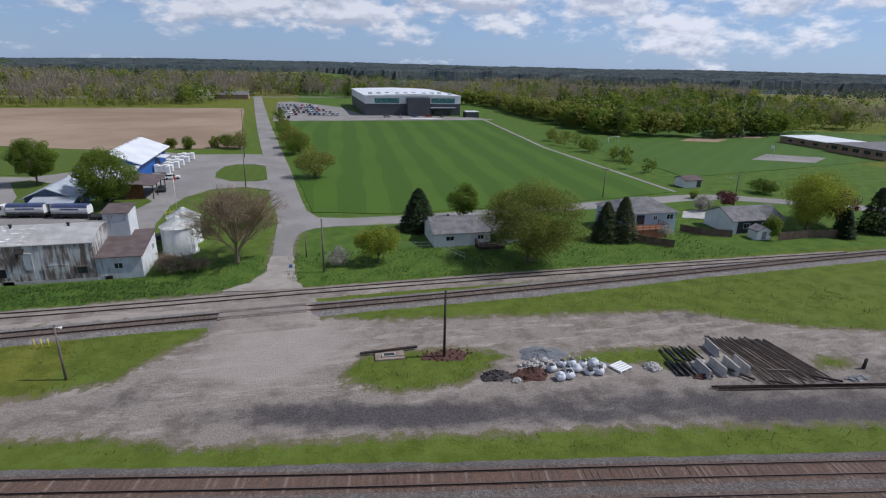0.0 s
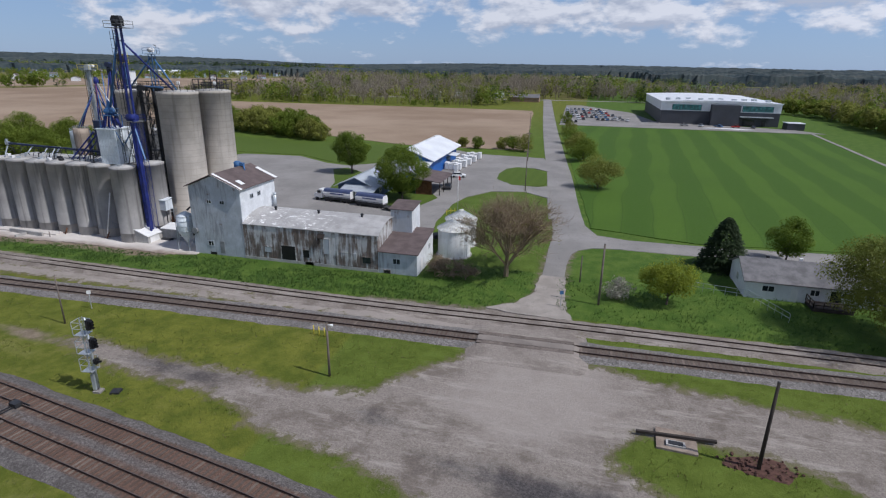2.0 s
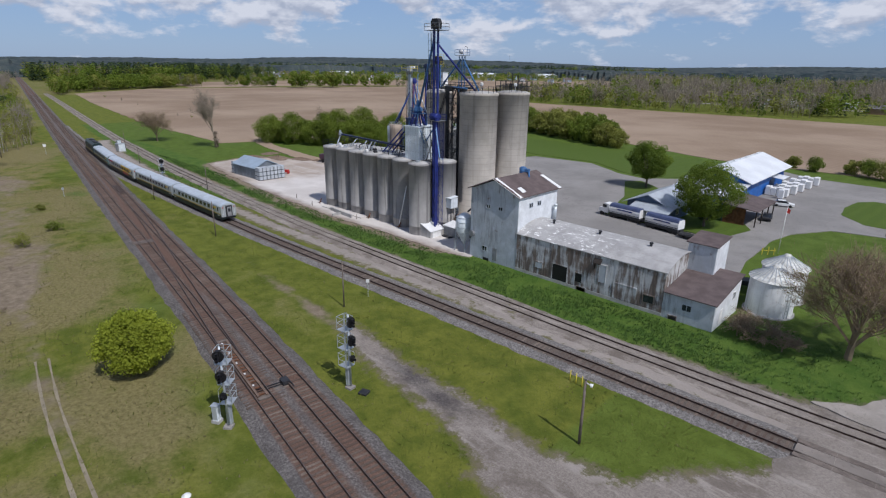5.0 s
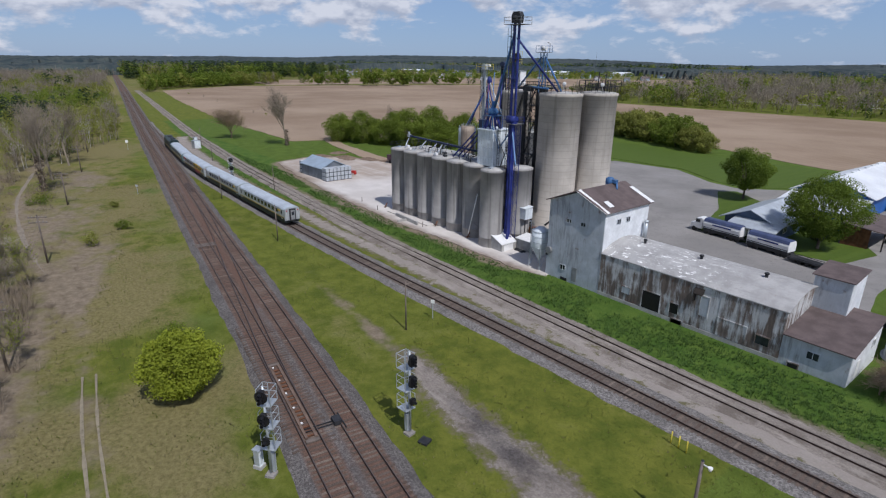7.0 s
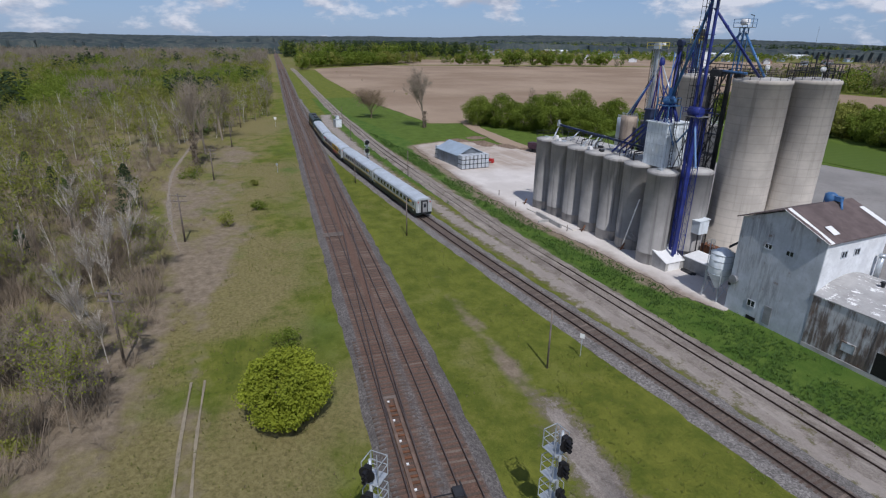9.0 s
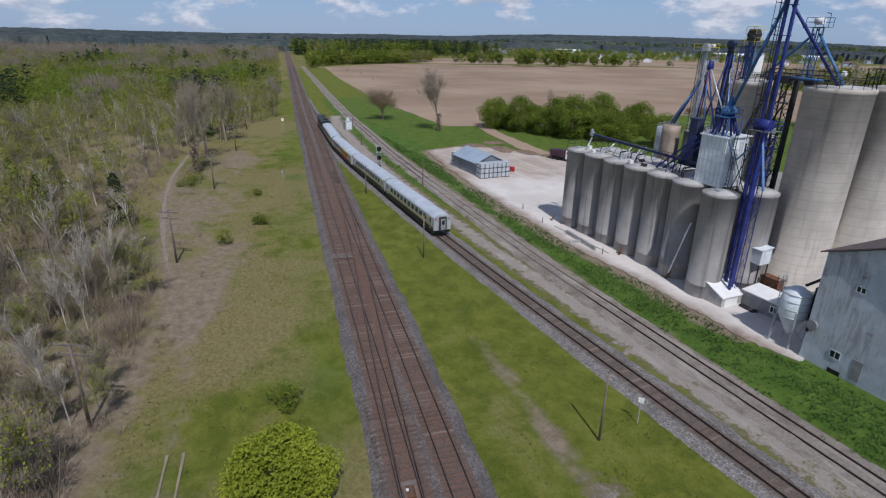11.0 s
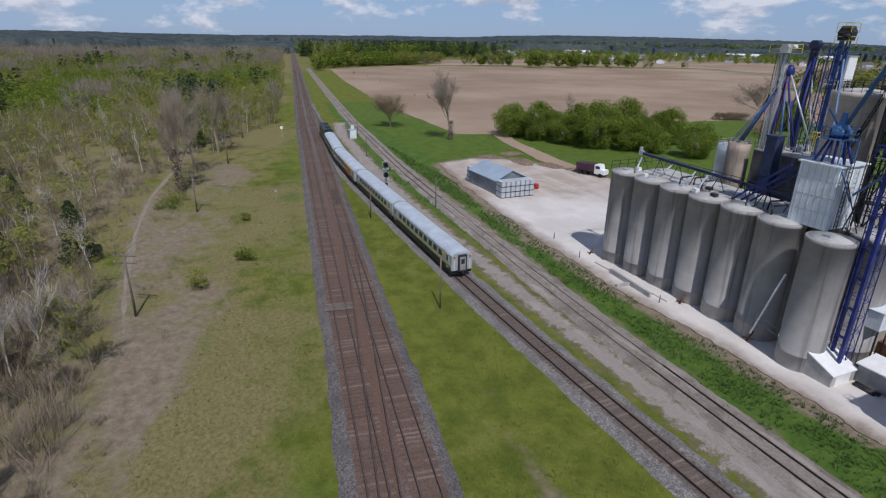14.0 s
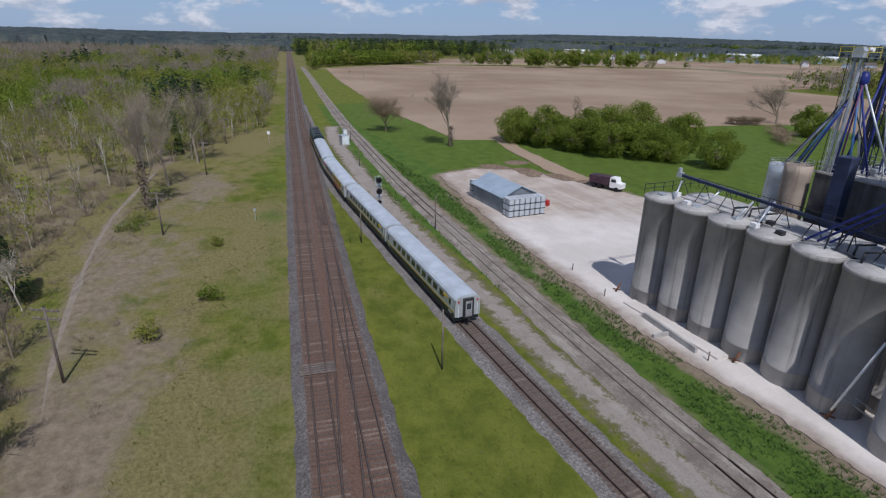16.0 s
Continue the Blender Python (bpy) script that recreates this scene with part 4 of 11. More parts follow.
plate("yard_lawn", [(-63, 131), (-50, 129.5), (-38.5, 131), (-36, 141), (-42, 150), (-58, 160), (-74, 172), (-77, 168), (-68, 150)], 0.115, M_LAWN, "mown green lawn in the asphalt yard", "lawn", 0.3)
plate("loop_lawn", [(-25.8, 169.4), (-26.6, 178), (-25.4, 187), (-22.6, 190.8), (-17, 190.3), (-13.6, 183.6), (-11.5, 171), (-12, 164.5), (-14.5, 162.0), (-20.7, 162.7)], 0.10, M_LAWN, "oval green lawn inside a drive", "lawn", 0.3)
plate("field_lawn", [(-70, 224), (-118, 224), (-150, 226), (-158, 200), (-124, 190), (-99, 191), (-84, 181), (-75, 178), (-62, 193), (-60, 216)], 0.04, M_LAWN, "green mown strip between yard and brown field", "lawn", 0.8)
plate("footpath", [(99.5, 131), (101, 131), (99.8, 218), (113, 348), (111.5, 348.5), (98.2, 218)], 0.07, M_ASPHALT, "narrow grey path along the field's edge", "path", 0.1, 4)
plate("arena_parking", [(-17, 336), (-20, 500), (-8, 505), (28, 442), (38, 380), (108, 356), (118, 340), (110, 338)], 0.06, M_ASPHALT, "grey asphalt parking lot in front of the arena", "parking lot", 0.2, 4)
plate("farm_drive", [(-163, 122), (-172, 121), (-205, 126), (-232, 134), (-233, 139), (-205, 131), (-172, 127), (-155, 127)], 0.075, M_SOIL, "bare earth farm lane", "lane", 0.8)
plate("school_court", [(168, 178), (186, 190), (204, 178), (188, 168)], 0.10, M_ASPHALT, "grey paved school court", "court", 0.2)
for k, ring in enumerate([[(176, 232), (192, 226), (206, 236), (190, 243)], [(208, 246), (226, 238), (240, 246), (222, 255)]]):
    plate("ball_diamond", ring, 0.09, M_SOIL, "bare sandy ball diamond in the playing field", "ball diamond", 0.6)

# wheel ruts of the footpath beside the wood
for off in (-0.6, 0.6):
    line = along(spline([p for p in PATH_WEST if -84 < p[0]], 0.6), off)[0]
    w = 0.06 + 0.14 * rough_field(line[:, 0] * 3 + off * 40, line[:, 1], 5.0, 6)
    left, right = along(line, 1.0)[0] - line, None
    a = np.concatenate([line + left * w[:, None], line - left * w[:, None]])
    n = len(line)
    v = np.column_stack([a, np.full(2 * n, 0.0)])
    v[:, 2] = 0.014 + 0.01 * (rough_field(v[:, 0], v[:, 1], 3.0, 8) - 0.5)
    f = np.array([(i, n + i, n + i + 1, i + 1) for i in range(n - 1) if w[i] > 0.06])
    tagged(new("wheel_rut", bulk("wheel_rut", v, f, M_RUT)), "pale worn wheel rut in rough grass", "path", "wheel ruts", "structure")
for lo, hi, half in ((-212, -110, 0.22),):
    line = spline([p for p in PATH_WEST if lo - 12 < p[0] < hi + 12], 0.8)
    line = line[(line[:, 0] > lo) & (line[:, 0] < hi)]
    w = half + 0.35 * rough_field(line[:, 0], line[:, 1] + 50, 4.0, 12)
    w *= np.clip(np.minimum(line[:, 0] - lo, hi - line[:, 0]) / 14, 0.05, 1)
    left = along(line, 1.0)[0] - line
    n = len(line)
    a = np.concatenate([line + left * w[:, None], line, line - left * w[:, None]])
    v = np.column_stack([a, np.r_[np.full(n, -0.05), np.full(n, 0.0), np.full(n, -0.05)]])
    f = np.array([q for i in range(n - 1) for q in ((i, n + i, n + i + 1, i + 1), (n + i, 2 * n + i, 2 * n + i + 1, n + i + 1))])
    tagged(new("dirt_path", bulk("dirt_path", v, f, M_TRAIL, None, True)), "pale trodden dirt path along the wood", "path", "", "structure")

# ---------------------------------------------------------------- railway
def ballast(name, line, half, top, mat, label, rails):
    """A bed of stone with sloped shoulders; rails: side offsets where the stone is stained by traffic."""
    sides = sorted({-half - 1.1, -half - 0.4, -half, half, half + 0.4, half + 1.1, *np.arange(-half + 0.5, half, 0.5)})
    prof = [(s, -0.12 if abs(s) > half + 1 else top * (0.55 if abs(s) > half else 1.0)) for s in sides]
    vs, fs = sweep(line, prof)
    lift = np.array([noise.noise(Vector((x * 1.3, y * 1.3, 0))) for x, y, _ in vs]) * 0.035
    vs[:, 2] += lift * (vs[:, 2] > 0)
    rim = np.tile([abs(s) > half + 0.3 for s, _ in prof], len(line))
    wander = np.array([noise.noise(Vector((x * 0.45, y * 0.45, 5.0))) + 0.6 * noise.noise(Vector((x * 1.4, y * 1.4, 9.0))) for x, y, _ in vs])
    vs[:, 1] += np.where(rim, 0.32 * wander, 0.0)
    gap_ = np.tile([min(abs(s - r) for r in rails) for s, _ in prof], len(line))
    rust = np.clip(1.25 - np.clip(gap_ - 0.6, 0, 9) / 0.75, 0, 1)
    if len(rails) > 1:
        # most rust lies where trains brake and cross over between the tracks
        side_ = np.tile([s for s, _ in prof], len(line))
        busy = np.where(side_ > 0, np.exp(-((vs[:, 0] + 95) / 52) ** 2), np.exp(-((vs[:, 0] + 128) / 50) ** 2))
        rust = np.clip(rust * (0.55 + 0.5 * busy) + 0.28 * (np.abs(side_) < 3.2) + 0.55 * busy * (np.abs(side_) < 1.6) * np.clip((-vs[:, 0] - 70) / 20, 0, 1), 0, 1)
    attrs = dict(rust=rust)
    if mat is M_GROUND:
        n_ = len(vs)
        attrs = dict(gravel=0.62 + 0.3 * rough_field(vs[:, 0], vs[:, 1], 4.0, 51), dark=np.full(n_, -0.08), dry=np.full(n_, 0.5), soil=0.25 + 0.5 * rough_field(vs[:, 0], vs[:, 1], 7.0, 52), lush=np.full(n_, 0.25))
    return tagged(new(name, bulk(name, vs, fs[:, ::-1], mat, attrs, True)), label, "ballast", kind="structure")


def on_y(line, x):
    o = np.argsort(line[:, 0])
    return np.interp(x, line[o, 0], line[o, 1])


def clip_line(line, lo, hi):
    return line[(line[:, 0] >= lo) & (line[:, 0] <= hi)]


MID = along(LINE_R, 1.8)[0]
ballast("ballast_main", clip_line(MID, -1500, 150), 3.35, 0.34, M_BALLAST, "grey and rust-stained crushed stone bed of the double main line", (-1.8, 1.8))
ballast("ballast_siding", clip_line(LINE_S1, -330, 420), 1.6, 0.16, M_BALLAST_S, "grey crushed stone bed of the siding", (0,))
ballast("ballast_mill_track", clip_line(LINE_S2, -640, 100), 1.4, 0.10, M_GROUND, "sunken dusty weed-grown stone bed of the mill track", (0,))

TIE = Geo().box(-1.28, -0.115, -0.16, 1.28, 0.115, 0.0).mesh("tie", M_TIE)
TIE_OLD = Geo().box(-1.28, -0.115, -0.16, 1.28, 0.115, 0.0).mesh("tie_old", M_TIE_OLD)
TIE_LONG = Geo().box(-1.9, -0.115, -0.16, 1.9, 0.115, 0.0).mesh("tie_long", M_TIE)
RAIL_FOOT = [(-0.075, 0.0), (-0.075, 0.02), (-0.014, 0.04), (-0.014, 0.12), (-0.038, 0.135), (-0.038, 0.17), (0.038, 0.17), (0.038, 0.135), (0.014, 0.12), (0.014, 0.04), (0.075, 0.02), (0.075, 0.0)]


def rail_mesh(line, off, z, head=1.0):
    vs, fs = sweep(along(line, off)[0], [(s * 1.15, z + h * head) for s, h in RAIL_FOOT])
    me = bulk("rail", vs, fs, M_RAIL)
    me.materials.append(M_RAILTOP)
    k = len(RAIL_FOOT) - 1
    mi = np.zeros(len(fs), np.int32)
    mi[5::k] = 1
    me.polygons.foreach_set("material_index", mi)
    return me


def railway(name, line, z, label, near, gap=0.56, skip=(), long_tie=(), sink=0.0, tie=None):
    """Two rails on ties; the ties near the walk are pieces of their own, the rest one mesh."""
    t = thing(name, label, "railway track", kind="structure")
    for off in (-0.7525, 0.7525):
        part("rail", rail_mesh(line, off, z), None, t)
    d = np.r_[0, np.cumsum(np.linalg.norm(np.diff(line, axis=0), axis=1))]
    rest_v, rest_f, count = [], [], 0
    tie = tie or TIE
    base = np.array([v.co[:] for v in TIE.vertices])
    faces = np.array([p.vertices[:] for p in TIE.polygons])
    r = random.Random(len(line))
    for s in np.arange(0.3, d[-1], gap):
        x, y = np.interp(s, d, line[:, 0]), np.interp(s, d, line[:, 1])
        if x < -620 or x > 160 or any(a < x < b for a, b in skip):
            continue
        k = min(len(line) - 2, np.searchsorted(d, s))
        dx, dy = line[min(k + 1, len(line) - 1)] - line[max(k - 1, 0)]
        ang = math.degrees(math.atan2(dy, dx)) + 90 + r.uniform(-1.5, 1.5)
        m = pose(x + r.uniform(-0.03, 0.03), y + r.uniform(-0.05, 0.05), z - sink + r.uniform(-0.035, 0.012), 0, 0, ang)
        if near[0] < x < near[1] and count < 300:
            part("tie", TIE_LONG if any(a < x < b for a, b in long_tie) else tie, None, t, at=m)
            count += 1
        else:
            rot = np.array(m)
            rest_f.append(faces + len(base) * len(rest_v))
            rest_v.append(base @ rot[:3, :3].T + rot[:3, 3])
    if rest_v:
        tagged(part("ties", bulk("ties", np.vstack(rest_v), np.vstack(rest_f), tie.materials[0]), None, t), kind="stuff")
    return t


railway("main_track", clip_line(LINE_R, -1500, 150), 0.375, "main line track with rusty rails on weathered wooden ties", (-115, 40))
railway("main_track", clip_line(LINE_L, -1500, 150), 0.375, "second main line track with rust-brown rails and ties", (-125, -20), long_tie=((-75, -50),))
railway("siding_track", clip_line(LINE_S1, -312, 420), 0.19, "siding track with dark rails on wooden ties in grey stone", (-125, 20), skip=((-12.6, -0.6),), tie=TIE_OLD)
railway("mill_track", clip_line(LINE_S2, -86, 100), 0.085, "half-buried mill track beside the gravel lane", (-86, 20), skip=((-24, 1),), sink=0.012, tie=TIE_OLD)
railway("mill_track", clip_line(LINE_S2, -150, -85.5), 0.0, "mill track sunk to its rail heads in trodden dirt", (-150, -85.5), sink=0.16, tie=TIE_OLD)
railway("mill_track", clip_line(LINE_S2, -620, -149.5), 0.085, "far end of the mill track along the tilled field", (-230, -149.5), sink=0.012, tie=TIE_OLD)
cross = thing("crossover_track", "rusty crossover rails between the two main tracks", "railway track", kind="structure")
for off in (-0.7525, 0.7525):
    part("rail", rail_mesh(LINE_X, off, 0.40), None, cross)
for a, b, off in ((-165, -152, 0.0), (-165, -152, 0.35), (-165, -152, -0.35)):
    part("guard_rail", rail_mesh(clip_line(LINE_R, a, b), off, 0.40), None, cross, "bright worn guard rail")
# planked crossing
apron = np.array([(x, float(on_y(LINE_S1, x))) for x in np.arange(-14.0, 1.01, 0.75)])
prof = [(7.0, -0.06), (4.6, 0.10), (3.0, 0.22), (1.62, 0.34), (0, 0.345), (-1.62, 0.34), (-3.0, 0.2), (-4.4, 0.06), (-5.4, -0.06)]
vs, fs = sweep(apron, prof)
n_ = len(vs)
ends = np.clip(np.minimum(np.repeat(np.arange(len(apron)), len(prof)), np.repeat(np.arange(len(apron))[::-1], len(prof))) / 3.0, 0, 1)
vs[:, 2] = -0.15 + (vs[:, 2] + 0.15) * ends
tagged(new("crossing_apron", bulk("crossing_apron", vs, fs, M_GROUND, dict(gravel=np.ones(n_), dark=np.full(n_, -0.22), dry=np.zeros(n_), soil=np.zeros(n_), lush=np.zeros(n_)), True)), "patched grey gravel and asphalt apron at the level crossing", "road", kind="structure")
deck = thing("level_crossing", "worn plank and concrete panels between rails at the road crossing", "level crossing", kind="structure")
for x0 in np.arange(-12.4, -1.0, 2.85):
    for a, b in ((-0.64, 0.64), (0.88, 1.45), (-1.45, -0.88)):
        seg = np.array([(x0 + 2.82, float(on_y(LINE_S1, x0 + 2.82))), (x0, float(on_y(LINE_S1, x0)))])
        vs, fs = sweep(seg, [(b, 0.2), (b, 0.365), (a, 0.365), (a, 0.2)])
        part("crossing_panel", bulk("crossing_panel", vs, fs, M_PANEL if abs(a + b) < 0.1 else M_WOODPOLE), None, deck)

# ---------------------------------------------------------------- feed mill building
def window(parent, x, y, z, w, h, face, frame_mat, glass=None, name="window"):
    """A framed window on a wall: face is the way that the wall looks (-y, +x ...)."""
    g, p, s = Geo(), Geo(), Geo()
    t = 0.09
    fr = [(-w / 2 - t, -h / 2 - t, w / 2 + t, -h / 2), (-w / 2 - t, h / 2, w / 2 + t, h / 2 + t), (-w / 2 - t, -h / 2, -w / 2, h / 2), (w / 2, -h / 2, w / 2 + t, h / 2), (-0.03, -h / 2, 0.03, h / 2)]
    for a, b, c, d in fr:
        g.box(a, -0.07, b, c, 0.02, d)
    p.box(-w / 2, -0.02, -h / 2, w / 2, 0.01, h / 2)
    turn = {"-y": 0, "+x": 90, "+y": 180, "-x": -90}[face]
    o = part(name, g, frame_mat, parent, at=pose(x, y, z, 0, 0, turn))
    part("pane", p, glass or M_GLASS, o)
    return o


mill = thing("feed_mill", "old weathered grey feed mill with tall tower and long low barn", "mill building", (-45, 89, 0))
LX, LY = 45.0, -89.0  # from the world to the mill's own place


# tower: gable front, ridge runs back
T0, T1, TB = -65.55 + LX, -55.85 + LX, 10.6
tower = part("tower_wall", Geo().extrude([(T0, -0.6), (T1, -0.6), (T1, 11.75), ((T0 + T1) / 2 + 0.05, 13.75), (T0, 11.75)], "y", 0.0, TB), M_SIDING_GREY, mill, "blue-grey weathered tower cladding")
# thin skin on the side towards the sun, its sunlit look painted in
part("tower_side_wall", Geo().box(T1 + 0.003, 0.05, 5.2, T1 + 0.06, TB - 0.05, 11.72), M_SIDING_SUNLIT, mill, "white tower side, brightened as sunlit")
tm = (T0 + T1) / 2 + 0.05
for a, b in (((T0 - 0.45, 11.78), (tm, 14.05)), ((tm, 14.05), (T1 + 0.45, 11.78))):
    part("tower_roof", Geo().slab([(a[0], -0.5, a[1]), (b[0], -0.5, b[1]), (b[0], TB + 0.5, b[1]), (a[0], TB + 0.5, a[1])], 0.14), M_ROOF_BROWN, mill, "brown shingle roof slope")
part("fascia", Geo().slab([(tm, -0.56, 14.0), (T1 + 0.46, -0.56, 11.76), (T1 + 0.46, 0.35, 11.80), (tm, 0.35, 14.11)], 0.05), M_WHITE, mill, "white flashing along the roof's front edge")
part("fascia", Geo().slab([(tm + 1.4, TB - 0.3, 13.46), (T1 + 0.46, TB - 0.3, 11.83), (T1 + 0.46, TB + 0.52, 11.83), (tm + 1.4, TB + 0.52, 13.46)], 0.04), M_WHITE, mill)
part("roof_trap", Geo().slab([(T1 - 1.5, 1.4, 12.82), (T1 - 0.4, 1.4, 12.27), (T1 - 0.4, 2.4, 12.27), (T1 - 1.5, 2.4, 12.82)], 0.05), M_WHITE, mill, "patched hatch in the roof")
for x in (-61.8, -59.3):
    window(mill, x + LX, -0.01, 9.3, 0.75, 0.5, "-y", M_SIDING_GREY)
for y in (3.2, 5.4):
    window(mill, T1 + 0.07, y, 10.0, 0.8, 0.65, "+x", M_SIDING_GREY)
window(mill, -62.3 + LX, -0.01, 2.0, 0.9, 0.7, "-y", M_SIDING_GREY)
part("door", Geo().box(-60.6 + LX, -0.05, 0.35, -59.7 + LX, 0.05, 2.5), M_GREYPAINT, mill, "grey plank door")
part("vent_opening", Geo().box(-62.6 + LX, -0.04, -0.2, -61.4 + LX, 0.03, 0.45), M_BLACK, mill, "dark opening at the foot of the wall")
fan = part("fan_unit", Geo().tube((-64.9 + LX, -0.55, 4.1), (-64.9 + LX, -0.02, 4.1), 0.55, 0.42, 14), M_GREYPAINT, mill, "round grey blower on the wall")
part("duct", Geo().tube((-65.3 + LX, -0.3, 4.2), (-65.3 + LX, -0.3, 3.2), 0.16, n=8), M_DARK, fan)
# long barn with a low curved roof
B0, B1, BW, EAVE = -55.85 + LX, -32.0 + LX, 10.2, 5.95
arc = [(-0.15 + (BW + 0.3) * k / 14, EAVE + 0.10 + 1.5 * math.sin(math.pi * k / 14) ** 0.85) for k in range(15)]
part("barn_wall", Geo().extrude([(0.0, -0.6), (BW, -0.6), (BW, EAVE)] + [(y, z - 0.14) for y, z in arc[1:-1]][::-1] + [(0.0, EAVE)], "x", B0, B1), M_SIDING_OLD, mill, "peeling grey and brown plank wall")
n = 16
for i in range(n):
    xa, xb = B0 + 0.02 + (B1 - B0 + 0.2) * i / n, B0 + 0.02 + (B1 - B0 + 0.2) * (i + 1) / n
    lap = 0.012 * (i % 2)
    ring = [(y, z + lap) for y, z in arc] + [(y, z - 0.12) for y, z in arc[::-1]]
    part("roof_sheet", Geo().extrude(ring, "x", xa, xb + 0.02), M_ROOF_OLD, mill)
r = random.Random(7)
# boards of the front, each a little out of line
x = B0
while x < B1 - 0.3:
    w = r.choice((0.9, 1.15, 1.4, 1.7, 2.1))
    x1 = min(B1, x + w)
    top = EAVE - r.choice((0.02, 0.05, 0.12, 0.3, 0.42))
    part("wall_panel", Geo().box(x + 0.02, -0.03 - r.random() * 0.05, 0.45 + r.random() * 0.2, x1 - 0.02, 0.0, top), M_SIDING_OLD, mill)
    x = x1
part("plinth", Geo().box(B0, -0.10, -0.5, B1, 0.0, 0.42), M_CONCRETE, mill, "stained concrete footing")
for x0, x1, z0, z1, mat, lab in ((-48.9, -46.4, 0.5, 2.9, M_BLACK, "dark open loading door"), (-38.9, -35.7, 0.55, 2.7, M_SIDING_OLD, "rusted sliding loading door"), (-45.0, -43.9, 1.2, 2.5, M_BLACK, "boarded dark window"), (-34.6, -33.2, 1.3, 2.3, M_GLASS, "dark window"), (-41.3, -40.3, 2.2, 4.7, M_SIDING_GREY, "pale patch of metal sheet"), (-52.0, -50.8, 1.5, 2.4, M_SIDING_GREY, "boarded window"), (-44.6, -43.2, -0.1, 0.5, M_BLACK, "dark gap under the wall"), (-31.0, -30.0, 0.0, 0.5, M_BLACK, "dark gap under the wall")):
    d = part("opening", Geo().box(x0 + LX, -0.10, z0, x1 + LX, -0.02, z1), mat, mill, lab)
    part("surround", Geo().box(x0 + LX - 0.1, -0.13, z1, x1 + LX + 0.1, -0.02, z1 + 0.12).box(x0 + LX - 0.1, -0.13, z0, x0 + LX, -0.02, z1).box(x1 + LX, -0.13, z0, x1 + LX + 0.1, -0.02, z1), M_SIDING_OLD, d)
part("eave_awning", Geo().slab([(-42.2 + LX, -0.5, 4.9), (-41.0 + LX, -0.5, 4.9), (-41.0 + LX, 0.0, 5.6), (-42.2 + LX, 0.0, 5.6)], 0.08).box(-42.1 + LX, -0.5, 3.9, -42.0 + LX, 0, 4.9), M_WOODDARK, mill, "broken chute stub under the eave")
for x in (-52.2, -44.2, -36.4):
    part("roof_vent", Geo().tube((x + LX, 4.6, EAVE + 1.45), (x + LX, 4.6, EAVE + 2.0), 0.18, n=10).tube((x + LX, 4.6, EAVE + 2.0), (x + LX, 4.6, EAVE + 2.17), 0.30, 0.22, 10), M_DARK, mill, "small dark roof ventilator")
part("flue", Geo().tube((-55.2 + LX, 9.4, 6.5), (-55.2 + LX, 9.4, 9.0), 0.28, n=12).tube((-55.2 + LX, 9.4, 9.0), (-55.2 + LX, 9.4, 9.3), 0.36, 0.3, 12), M_STEEL_GALV, mill, "galvanised flue pipe")
# lean-to at the east end, and the small hoist tower behind it
A1, AB = -25.6 + LX, 9.2
part("annex_wall", Geo().extrude([(0.0, -0.6), (AB, -0.6), (AB, 5.05), (0.0, 3.55)], "x", B1 + 0.003, A1), M_SIDING_GREY, mill, "grey weathered lean-to walls")
part("annex_side_wall", Geo().extrude([(0.06, -0.4), (AB - 0.06, -0.4), (AB - 0.06, 4.95), (0.06, 3.47)], "x", A1 + 0.003, A1 + 0.05), M_SIDING_SUNLIT, mill, "white end wall, brightened as sunlit")
part("annex_roof", Geo().slab([(B1 + 0.02, -0.35, 3.62), (A1 + 0.3, -0.35, 3.62), (A1 + 0.3, AB + 0.2, 5.22), (B1 + 0.02, AB + 0.2, 5.22)], 0.13), M_ROOF_BROWN, mill, "brown shingle lean-to roof")
window(mill, -28.9 + LX, -0.01, 2.1, 1.1, 0.8, "-y", M_SIDING_GREY)
window(mill, A1 + 0.06, 6.8, 2.9, 0.8, 0.9, "+x", M_WHITE)
part("door", Geo().box(A1 + 0.02, 2.0, 0.2, A1 + 0.10, 2.9, 2.3), M_WHITE, mill, "white side door")
part("hoist_tower", Geo().box(-32.3 + LX, 7.0, -0.5, -28.6 + LX, 11.6, 8.7), M_SIDING_GREY, mill, "small grey hoist tower")
part("hoist_side_wall", Geo().box(-28.6 + LX + 0.003, 7.05, 3.0, -28.6 + LX + 0.05, 11.55, 8.65), M_SIDING_SUNLIT, mill, "white hoist tower side, brightened as sunlit")
part("hoist_roof", Geo().slab([(-32.6 + LX, 6.8, 8.72), (-28.35 + LX, 6.8, 8.72), (-28.35 + LX, 11.8, 9.25), (-32.6 + LX, 11.8, 9.25)], 0.12), M_ROOF_BROWN, mill, "brown hoist tower roof")
